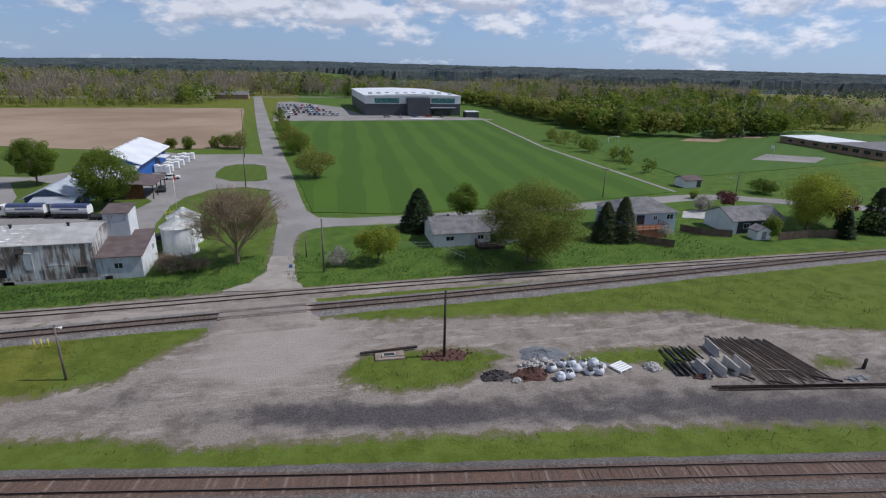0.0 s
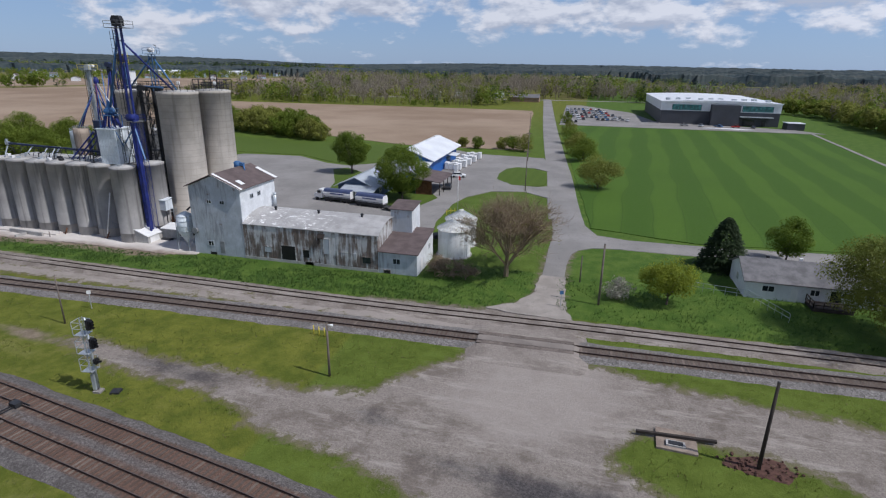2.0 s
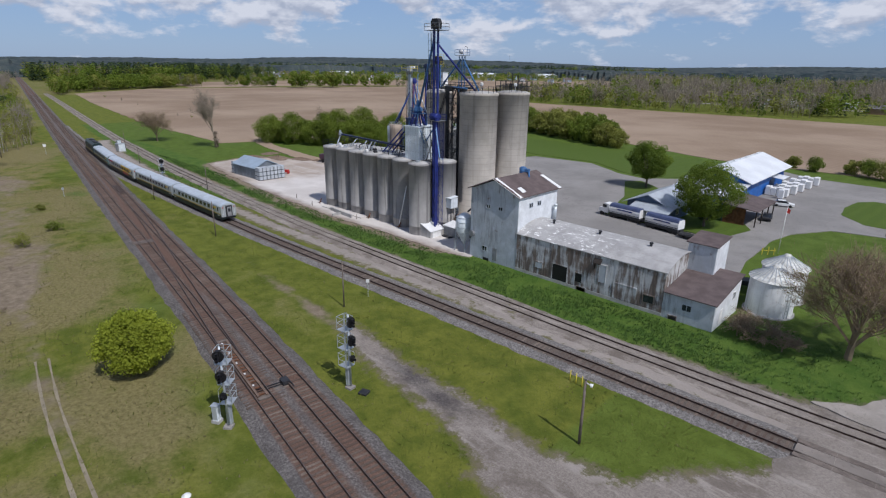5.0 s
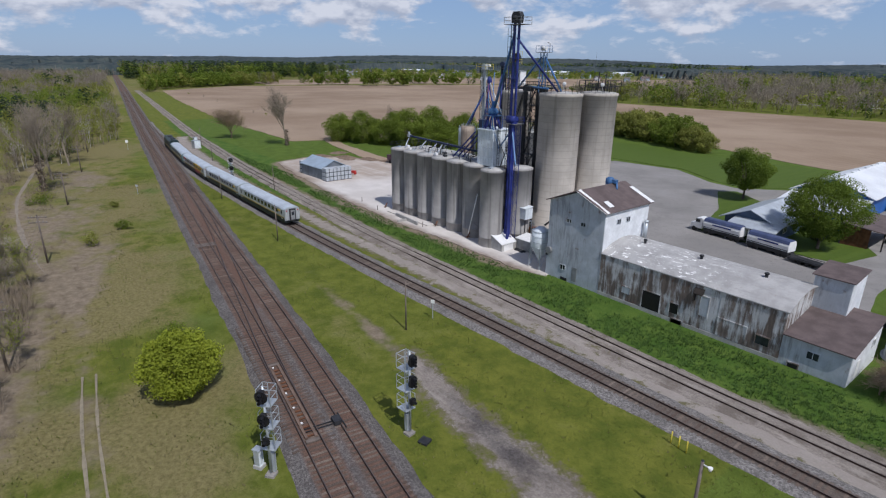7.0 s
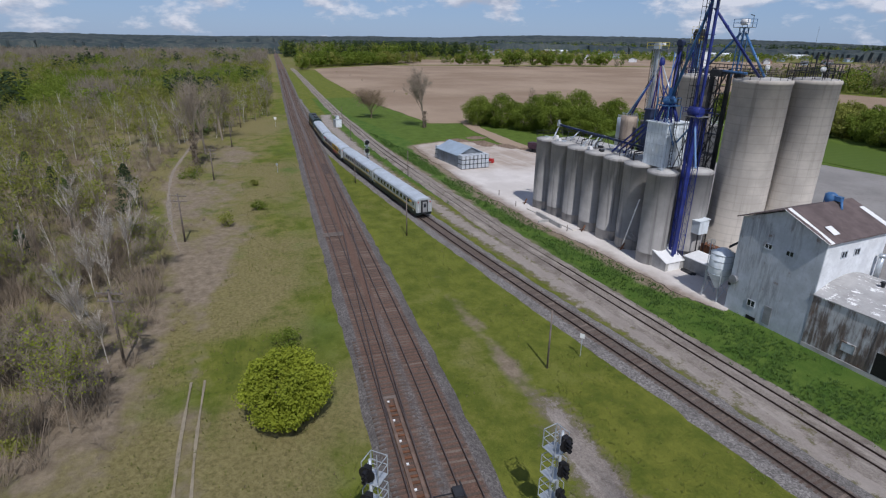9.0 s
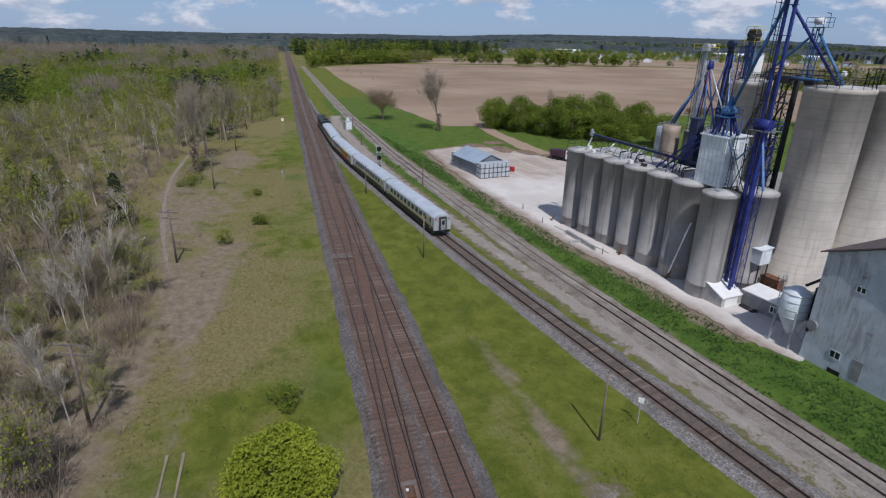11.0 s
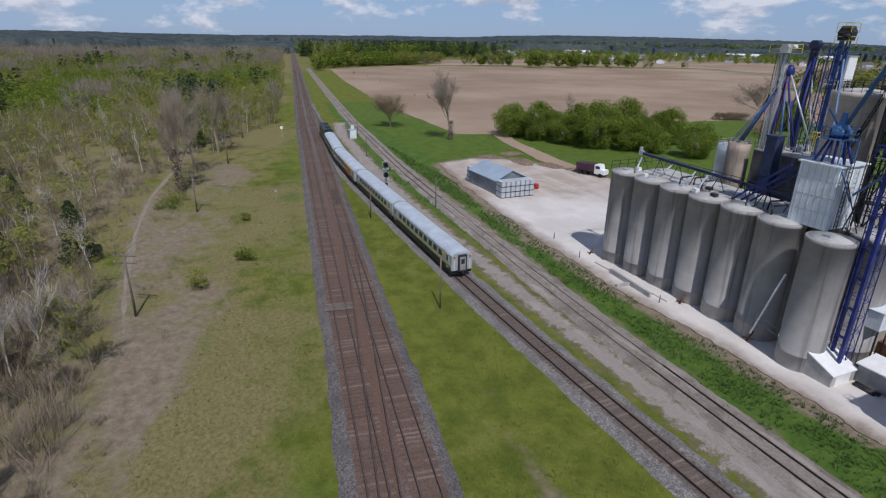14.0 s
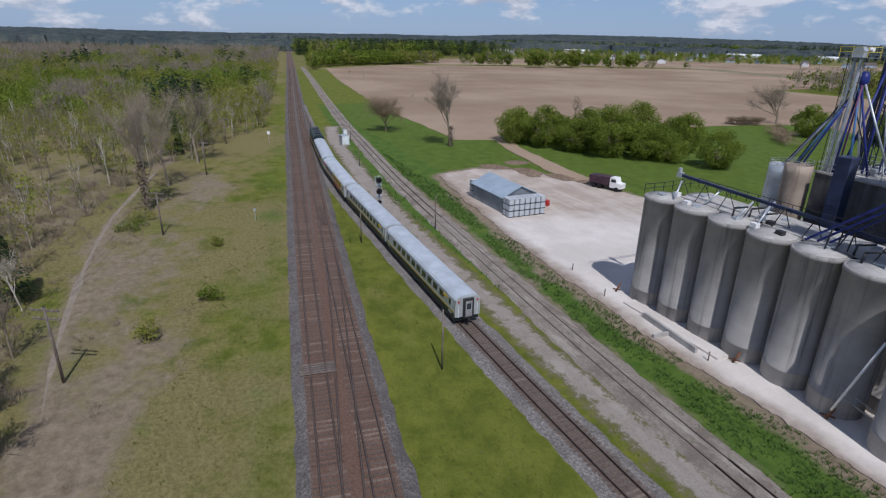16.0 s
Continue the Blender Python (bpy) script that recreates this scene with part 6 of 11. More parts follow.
# gear on the slim tall silo
box3 = thing("roof_penthouse", "white sheet-metal cabin on a steel frame", "penthouse", (-99.4, 116.5, BLOCK_H))
part("frame", lattice(Geo(), 0, 0, 0, 9.2, 1.7, 1.5, 1.6, 0.06), M_STEEL_GALV, box3)
part("wall", Geo().box(-0.95, -0.85, 9.2, 0.95, 0.85, 12.1), M_WHITE, box3)
part("roof", Geo().box(-1.05, -0.95, 12.1, 1.05, 0.95, 12.2), M_STEEL_GALV, box3)
part("louvre", Geo().box(-0.5, -0.89, 10.9, 0.5, -0.85, 11.6), M_DARK, box3)
stack = thing("grain_elevator_tower", "blue grain leg with dark head and yellow railed platforms", "elevator tower", (-98.7, 114.4, 0))
for sx in (-0.42, 0.42):
    part("leg_casing", Geo().box(sx - 0.2, -0.2, BLOCK_H, sx + 0.2, 0.2, 31.4), M_BLUE_L, stack)
part("truss", lattice(Geo(), 0, -0.9, BLOCK_H, 30.2, 1.4, 1.1, 1.7, 0.05), M_BLUE, stack)
part("head", Geo().extrude([(-0.8, 31.0), (0.8, 31.0), (0.95, 32.0), (0.55, 32.7), (-0.55, 32.7), (-0.95, 32.0)], "y", -0.45, 0.45), M_DARK, stack, "dark rounded leg head")
part("motor", Geo().tube((0.3, -1.0, 31.5), (1.0, -1.0, 31.5), 0.3, n=12), M_DARK, stack)
for z in (25.2, 30.4, 32.0):
    platform("platform", stack, 0, 0, z, 1.8, 1.6, M_YELLOW if z > 30 else M_WHITE, "yellow railed platform" if z > 30 else "white railed platform")
part("ladder", Geo().ladder((0.85, -0.7, BLOCK_H), (0.85, -0.7, 31.0)), M_DARK, stack)
mast = thing("blue_mast", "pale blue lattice mast with railed platform on top", "mast", (-82.0, 104.0, 25.9))
part("mast_frame", lattice(Geo(), 0, 0, 0, 6.6, 0.8, 0.8, 1.3, 0.045), M_BLUE_L, mast)
platform("platform", mast, 0, 0, 6.7, 2.2, 1.8, M_BLUE_L)
part("head", Geo().tube((-0.5, 0, 7.4), (0.5, 0, 7.4), 0.42, n=12), M_WHITE, mast)
part("lamp_arm", Geo().beam((0.8, 0.5, 6.7), (0.8, 0.5, 8.2), 0.05).beam((0.8, 0.5, 8.2), (0.4, 0.3, 8.3), 0.1), M_DARK, mast)
# roof gear over the big silos
gear = thing("silo_bridge", "dark steel catwalk and spouts between the tall silo tops", "catwalk", (-81.6, 104.2, 26.0))
part("walkway", Geo().box(-6.0, -0.6, 0.55, 4.2, 0.5, 0.65).railing([(-6.0, -0.6), (4.2, -0.6)], 0.65, 1.0, False).railing([(-6.0, 0.5), (4.2, 0.5)], 0.65, 1.0, False), M_DARK, gear)
part("machinery", Geo().box(-3.4, -1.8, 0.0, -1.6, -0.8, 0.9).box(0.4, -1.6, 0.0, 1.6, -0.7, 0.8).tube((-5.0, -1.2, 0.4), (3.8, -2.0, 0.8), 0.15, n=8), M_DARK, gear)
part("pipe", Geo().tube((-2.2, -1.2, 0.8), (3.2, -2.6, 0.7), 0.16, n=8), M_BLUE_L, gear)
cageg = thing("roof_cage", "dark railed cage with aerials on the rear tall silo", "railing", (-76.0, 112.6, 25.9))
part("cage", Geo().railing([(-2.6, -2.4), (2.8, -2.4), (2.8, 2.4), (-2.6, 2.4)], 0.2, 1.9, True, 0.04).railing([(-1.6, -1.2), (1.6, -1.2), (1.6, 1.4), (-1.6, 1.4)], 0.2, 1.3, True, 0.05), M_DARK, cageg)
part("post", Geo().beam((-0.6, 0.4, 0), (-0.6, 0.4, 3.6), 0.14).beam((0.9, 0.4, 0), (0.9, 0.4, 3.2), 0.12).beam((-0.6, 0.4, 3.2), (0.9, 0.4, 3.0), 0.08), M_DARK, cageg)
for x, y in ((2.2, -2.2), (-3.6, -5.4)):
    part("dish", Geo().lathe(x, y, [(0.05, 1.0), (0.28, 1.2), (0.36, 1.45), (0.3, 1.7), (0.1, 1.8)], 12).beam((x, y, 0), (x, y, 1.1), 0.07), M_WHITE, cageg, "white round aerial")
part("whip_aerial", Geo().tube((0.2, -2.0, 0.2), (0.2, -2.0, 6.8), 0.025, 0.012, 5), M_DARK, cageg)
# dark service tower between the tall silos with its casings, and a shadow arc on the slim shell
serv = thing("service_tower", "dark lattice service tower between the tall silos", "lattice tower", (-85.2, 104.9, 0))
part("frame", lattice(Geo(), 0, 0, 0, 26.4, 1.9, 1.7, 1.9, 0.06), M_DARK, serv)
for k in range(8):
    z = 2.4 + 3 * k
    part("landing", Geo().box(-0.95, -0.85, z, 0.95, 0.85, z + 0.06), M_DARK, serv)
    part("stair", Geo().beam((-0.7, -0.4 + 0.8 * (k % 2), z), (0.7, -0.4 + 0.8 * (k % 2), z + 3), 0.3, 0.06), M_DARK, serv)
part("casing", Geo().box(0.9, 0.3, 0.5, 1.4, 0.8, 27).box(-1.5, -0.3, 0.5, -1.05, 0.2, 27), M_DARK, serv)
# added dark rails that draw the tall silo's curved shadow on the slim one
hoop = Geo()
for k in range(14):
    a0, a1 = -0.3 - 0.06 * k, -0.36 - 0.06 * k
    z0, z1 = 25.5 - 0.55 * k, 25.5 - 0.55 * (k + 1)
    for dz in (0, 1.0):
        hoop.beam((3.0 * math.cos(a0), 3.0 * math.sin(a0), z0 + dz), (3.0 * math.cos(a1), 3.0 * math.sin(a1), z1 + dz), 0.07)
    hoop.beam((3.0 * math.cos(a0), 3.0 * math.sin(a0), z0), (3.0 * math.cos(a0), 3.0 * math.sin(a0), z0 + 1), 0.05)
solo("wall_stair", hoop, M_DARK, "dark curved rails standing in for a shadow on the slim tall silo", "stair", at=Matrix.Translation((-90.7, 106.8, -0.2)))
# at the foot: leg pit, low sheds, raised box, rusty cabinet, hopper bin
pit = thing("leg_pit", "whitewashed concrete leg pit with sloping roof", "concrete pit", (-78.3, 92.4, 0))
part("wall", Geo().extrude([(-1.5, -0.3), (1.6, -0.3), (1.6, 1.3), (-1.5, 2.6)], "y", -1.9, 1.6), M_CONCRETE, pit)
part("roof", Geo().slab([(-1.6, -2.0, 2.72), (1.75, -2.0, 1.36), (1.75, 1.7, 1.36), (-1.6, 1.7, 2.72)], 0.12), M_WHITE, pit)
part("panel", Geo().box(1.6, -1.4, 0.0, 1.66, 0.8, 1.1), M_WHITE, pit)
shed = thing("control_shed", "low grey shed with white sloping roof below the silos", "shed", (-73.6, 95.2, 0))
part("wall", Geo().box(-3.0, -1.2, -0.2, 2.6, 1.3, 1.95), M_GREYPAINT, shed)
part("end_wall", Geo().box(2.603, -1.18, -0.2, 2.65, 1.28, 1.94), M_WHITE, shed)
part("roof", Geo().slab([(-3.2, -1.4, 2.05), (2.85, -1.4, 2.05), (2.85, 1.5, 2.4), (-3.2, 1.5, 2.4)], 0.12), M_WHITE, shed)
window(shed, 1.2, -1.21, 1.1, 0.8, 0.7, "-y", M_WHITE)
part("drain_pipe", Geo().tube((-2.6, -1.7, 0.2), (-0.4, -1.7, 0.2), 0.2, n=8).tube((-2.6, -2.0, 0.18), (-0.6, -2.1, 0.18), 0.18, n=8), M_DARK, shed)
raised = thing("raised_cabin", "white sheet-metal cabin raised beside the tall silo", "cabin", (-77.9, 97.2, 0))
part("wall", Geo().box(-0.9, -0.9, 4.7, 0.9, 0.9, 6.6).slab([(-1.0, -1.0, 6.66), (1.0, -1.0, 6.66), (1.0, 1.0, 6.9), (-1.0, 1.0, 6.9)], 0.1), M_STEEL_GALV2, raised)
for sx, sy in ((-1, -1), (1, -1), (-1, 1), (1, 1)):
    part("stilt", Geo().beam((0.8 * sx, 0.8 * sy, 0), (0.8 * sx, 0.8 * sy, 4.7), 0.12), M_DARK, raised)
cab = thing("rusty_cabinet", "rust-red steel cabinet with braced doors", "cabinet", (-76.4, 98.6, 0))
part("body", Geo().box(-1.2, -0.6, 0, 1.2, 0.6, 3.0), M_RUST, cab)
part("bars", Geo().beam((-1.1, -0.64, 0.2), (1.1, -0.64, 2.8), 0.06).beam((-1.1, -0.64, 1.5), (1.1, -0.64, 1.5), 0.06), M_GREYPAINT, cab)
hop = thing("hopper_bin", "galvanised hopper bin with cone on steel legs", "hopper bin", (-68.0, 90.2, 0))
part("shell", Geo().lathe(0, 0, [(0.2, 1.3), (1.42, 3.5), (1.42, 6.1), (0.5, 6.7), (0.2, 6.8)], 28), M_STEEL_GALV2, hop)
for z in (3.5, 4.4, 5.3, 6.1):
    part("ring", Geo().lathe(0, 0, [(1.40, z - 0.04), (1.47, z - 0.03), (1.47, z + 0.03), (1.40, z + 0.04)], 28), M_STEEL_GALV, hop)
for sx, sy in ((-1, -1), (1, -1), (-1, 1), (1, 1)):
    part("leg", Geo().beam((1.15 * sx, 1.15 * sy, 0), (1.0 * sx, 1.0 * sy, 4.2), 0.13), M_STEEL_GALV, hop)
    part("brace", Geo().beam((1.15 * sx, 1.15 * sy, 0.3), (1.05 * sx, -1.05 * sy, 2.6), 0.06), M_STEEL_GALV, hop)
part("ladder", Geo().ladder((-1.5, -0.4, 0.1), (-1.5, -0.4, 7.4), (0, 1, 0), 0.45, 0.025).railing([(-1.5, -0.7), (-2.0, -0.7), (-2.0, 0.1), (-1.5, 0.1)], 6.3, 1.0, False, 0.02), M_STEEL_GALV, hop)
part("dust_collector", Geo().lathe(1.7, 0.9, [(0.15, 2.0), (0.55, 3.6), (0.55, 7.0), (0.3, 7.3)], 18).tube((1.7, 0.9, 7.2), (1.7, 0.9, 8.4), 0.16, n=10).tube((1.7, 0.9, 8.3), (0.4, 0.3, 7.0), 0.15, n=8), M_DARK, hop, "dark dust collector with a bent pipe")
# loading pipe that leans on the row, small marks on the silos
spout("loading_pipe", (-85.9, 90.9, 1.0), (-83.8, 91.0, 8.8), 0.10, M_WHITE, "thin white pipe leaning against the silos", "")
brk = thing("pipe_bracket", "thin steel pipes between the silos", "pipework", (-84.2, 91.2, 3.0))
part("pipe", Geo().tube((-1.6, -0.2, 0.6), (1.2, -0.4, 0.0), 0.06, n=6).tube((-1.6, -0.2, -0.2), (1.2, -0.6, -0.6), 0.06, n=6).beam((-0.2, -0.3, -0.7), (-0.2, -0.2, 0.7), 0.06), M_GREYPAINT, brk)
for k, x in enumerate((-113.6, -95.6, -86.0)):
    e = thing("foot_valve", "small rusty discharge pipe at a silo foot", "pipe", (x, 90.7, 0))
    part("pipe", Geo().tube((0, 0, 0.05), (0.2, 0.5, 1.2), 0.12, n=8).beam((-0.6, 0.1, 0.2), (0.6, 0.2, 0.5), 0.12), M_RUST, e)
solo("dock_wall", Geo().box(-5.2, -0.16, -0.1, 3.2, 0.16, 0.75).box(-1.0, -2.2, -0.1, -0.7, 0.0, 0.5), M_CONCRETE, "low concrete dock wall beside the silos", "wall", at=pose(-101.5, 88.7, 0, 0, 0, -4))
solo("dock_slab", Geo().box(-7, -0.9, -0.1, 7, 0.9, 0.28), M_CONCRETE_YARD, "raised pale concrete slab along the silo feet", "slab", at=pose(-103.5, 90.3, 0, 0, 0, 1))
for x, y in ((-121.5, 89.6), (-96.8, 88.6), (-113, 88.4)):
    solo("bollard", Geo().tube((0, 0, -0.2), (0, 0, 1.1), 0.07, n=8), M_WOODPOLE, "short weathered post at the yard's edge", "post", "yard posts", at=Matrix.Translation((x, y, 0)))

# ---------------------------------------------------------------- train, signals, poles
M_COACH = painted("silver_grey_coach_paint", (0.42, 0.45, 0.46), 0.4, 0.25, 0.12, 0.4, 0.15, (0.2, 0.2, 0.2), 0.12, 0.05)
M_COACH_ROOF = painted("pale_coach_roof", (0.50, 0.55, 0.60), 0.5, 0.2, 0.14, 0.5, 0.1, (0.25, 0.25, 0.26), 0.2, 0.05)
M_COACH_DARK = painted("black_green_coach_skirt", (0.016, 0.024, 0.024), 0.5, 0.1, 0.25, 0.5)
M_COACH_STRIPE = painted("mustard_coach_stripe", (0.36, 0.27, 0.075), 0.5, 0, 0.15, 0.6)
M_COACH_TEAL = painted("teal_grey_coach_paint", (0.13, 0.22, 0.225), 0.45, 0.2, 0.15, 0.5, 0.15)
M_LOCO = painted("dark_green_locomotive_paint", (0.022, 0.045, 0.048), 0.45, 0.15, 0.25, 0.5, 0.2)
M_AD_YEL = painted("bright_yellow_wrap", (0.72, 0.47, 0.025), 0.45, 0, 0.1, 0.6)
M_AD_RED = painted("crimson_wrap", (0.40, 0.045, 0.06), 0.45, 0, 0.15, 0.8)


def bogie(parent, x):
    b = part("bogie", Geo().box(x - 1.7, -1.05, 0.35, x + 1.7, -0.85, 0.75).box(x - 1.7, 0.85, 0.35, x + 1.7, 1.05, 0.75).box(x - 0.3, -1.0, 0.4, x + 0.3, 1.0, 0.7), M_DARK, parent)
    for dx in (-1.2, 1.2):
        for y in (-0.75, 0.75):
            part("wheel", Geo().tube((x + dx, y - 0.07, 0.46), (x + dx, y + 0.07, 0.46), 0.46, n=16), M_RAIL, b)
    return b


def coach(at, label, body=None, wrap=False):
    body = body or M_COACH
    c = thing("passenger_coach", label, "railway coach", at, "train")
    L = 12.6
    side = [(-1.52, 1.0), (1.52, 1.0), (1.55, 2.1), (1.46, 3.05), (1.2, 3.38), (-1.2, 3.38), (-1.46, 3.05), (-1.55, 2.1)]
    part("body", Geo().extrude(side, "x", -L, L), body, c)
    roof = [(-1.47, 3.06), (-1.25, 3.34), (-0.8, 3.56), (0, 3.66), (0.8, 3.56), (1.25, 3.34), (1.47, 3.06)]
    part("roof", Geo().extrude([(y * 1.012, z + 0.02) for y, z in roof[::-1]], "x", -L + 0.02, L - 0.02), M_COACH_ROOF, c, "pale grey ribbed roof")
    for k in range(9):
        part("roof_rib", Geo().extrude([(y * 1.02, z + 0.045) for y, z in roof[::-1]], "x", -11.2 + 2.8 * k - 0.03, -11.2 + 2.8 * k + 0.03), M_COACH_ROOF, c)
    part("skirt", Geo().extrude([(-1.5, 0.45), (1.5, 0.45), (1.54, 1.35), (-1.54, 1.35)], "x", -L + 0.3, L - 0.3), M_COACH_DARK, c, "dark lower skirt")
    for s in (-1, 1):
        part("stripe", Geo().box(-L + 0.4, s * 1.56 - 0.02, 1.42, L - 0.4, s * 1.56 + 0.02, 1.62), M_COACH_STRIPE, c, "mustard stripe")
        part("band", Geo().box(-L + 0.4, s * 1.555 - 0.02, 1.36, L - 0.4, s * 1.555 + 0.02, 1.42), M_COACH_DARK, c)
        for k in range(10):
            x = -8.6 + 1.92 * k
            p = part("window", Geo().box(x - 0.62, s * 1.525 - 0.03, 2.0, x + 0.62, s * 1.525 + 0.03, 2.75, 0.0), M_GLASS, c)
        for x in (-11.3, 11.2):
            d = part("door", Geo().box(x - 0.45, s * 1.54 - 0.03, 1.1, x + 0.45, s * 1.54 + 0.03, 3.0), body, c)
            part("pane", Geo().box(x - 0.22, s * 1.56 - 0.03, 2.1, x + 0.22, s * 1.56 + 0.03, 2.8), M_GLASS, d)
        part("lettering_bar", Geo().box(9.2, s * 1.56 - 0.012, 2.45, 10.4, s * 1.56 + 0.012, 2.75), M_AD_YEL, c, "yellow block of unreadable lettering")
        if wrap:
            part("advert_wrap", Geo().box(1.5, s * 1.548 - 0.02, 1.7, 8.8, s * 1.548 + 0.02, 3.1), M_AD_YEL, c, "bright yellow advert panel round the windows")
            part("advert_base", Geo().box(2.6, s * 1.56 - 0.02, 1.0, 7.6, s * 1.56 + 0.02, 1.68), M_AD_RED, c, "crimson panel under the advert")
            for k in range(4):
                x = 2.5 + 1.8 * k
                part("window", Geo().box(x - 0.6, s * 1.56 - 0.03, 2.0, x + 0.6, s * 1.56 + 0.03, 2.75), M_GLASS, c)
            part("red_flash", Geo().box(-L + 0.4, s * 1.55 - 0.02, 2.6, -L + 4.6, s * 1.55 + 0.02, 3.05), M_AD_RED, c, "red flash at the coach's end")
    for e in (-1, 1):
        part("gangway", Geo().box(e * L - 0.02 if e > 0 else -L - 0.3, -0.62, 0.9, e * L + 0.3 if e > 0 else -L + 0.02, 0.62, 3.25), M_DARK, c, "dark gangway bellows")
        g = part("end_door", Geo().box(e * (L + 0.31) - 0.02, -0.4, 1.1, e * (L + 0.31) + 0.02, 0.4, 3.0), M_GREYPAINT, c)
        part("pane", Geo().box(e * (L + 0.33) - 0.02, -0.25, 2.0, e * (L + 0.33) + 0.02, 0.25, 2.7), M_GLASS, g)
        part("coupler", Geo().box(min(e * L, e * (L + 0.55)), -0.15, 0.6, max(e * L, e * (L + 0.55)), 0.15, 0.9), M_DARK, c)
        for y in (-1.15, 1.15):
            part("marker_lamp", Geo().tube((e * L, y, 2.9), (e * (L + 0.08), y, 2.9), 0.12, n=10), M_RED, c)
            part("grab_rail", Geo().beam((e * (L + 0.05), y, 1.0), (e * (L + 0.05), y, 2.5), 0.05), M_WHITE, c)
        bogie(c, e * 9.1)
    return c


def on_line(line, x, z):
    o = np.argsort(line[:, 0])
    y0, y1 = np.interp([x - 5, x + 5], line[o, 0], line[o, 1])
    return pose(x, np.interp(x, line[o, 0], line[o, 1]), z, 0, 0, math.degrees(math.atan2(y1 - y0, 10)))


TRAIN, ZR = -112.0, 0.36
coach(on_line(LINE_S1, TRAIN - 13.0, ZR), "silver-grey passenger coach with mustard stripe, at the train's rear")
coach(on_line(LINE_S1, TRAIN - 39.1, ZR), "silver-grey passenger coach with mustard stripe on the siding")
coach(on_line(LINE_S1, TRAIN - 65.2, ZR), "passenger coach with bright yellow advert wrap", wrap=True)
coach(on_line(LINE_S1, TRAIN - 91.3, ZR), "teal-grey passenger coach behind the locomotive", M_COACH_TEAL)
loco = thing("locomotive", "dark green diesel locomotive leading the train", "locomotive", on_line(LINE_S1, TRAIN - 114.5, ZR), "train")
part("body", Geo().extrude([(-1.5, 1.0), (1.5, 1.0), (1.55, 2.2), (1.4, 3.6), (0.9, 4.2), (-0.9, 4.2), (-1.4, 3.6), (-1.55, 2.2)], "x", -6.5, 9.3), M_LOCO, loco)
part("nose", Geo().add([(-6.5, -1.5, 1.0), (-6.5, 1.5, 1.0), (-6.5, 1.2, 4.1), (-6.5, -1.2, 4.1), (-9.6, -1.2, 1.0), (-9.6, 1.2, 1.0), (-9.0, 1.1, 2.6), (-9.0, -1.1, 2.6)], [(4, 5, 6, 7), (7, 6, 2, 3), (0, 4, 7, 3), (5, 1, 2, 6), (0, 1, 5, 4)]), M_LOCO, loco)
part("skirt", Geo().box(-9.2, -1.48, 0.5, 9.2, 1.48, 1.02), M_DARK, loco)
part("exhaust_hood", Geo().box(-3.5, -0.8, 4.2, -1.0, 0.8, 4.45), M_DARK, loco)
part("roof_hatch", Geo().box(1.0, -0.7, 4.2, 4.0, 0.7, 4.4), M_DARK, loco)
part("cooling_fan", Geo().tube((6.4, 0, 4.2), (6.4, 0, 4.5), 0.8, n=16), M_DARK, loco)
for s in (-1, 1):
    part("grille", Geo().box(0.5, s * 1.5 - 0.05, 2.2, 7.5, s * 1.5 + 0.05, 3.3), M_DARK, loco)
    part("cab_window", Geo().box(-6.2, s * 1.5 - 0.06, 2.7, -5.0, s * 1.5 + 0.06, 3.4), M_GLASS, loco)
    part("stripe", Geo().box(-6.4, s * 1.54 - 0.03, 1.5, 9.2, s * 1.54 + 0.03, 1.75), M_COACH_STRIPE, loco)
for x in (-6.0, 6.0):
    bogie(loco, x)


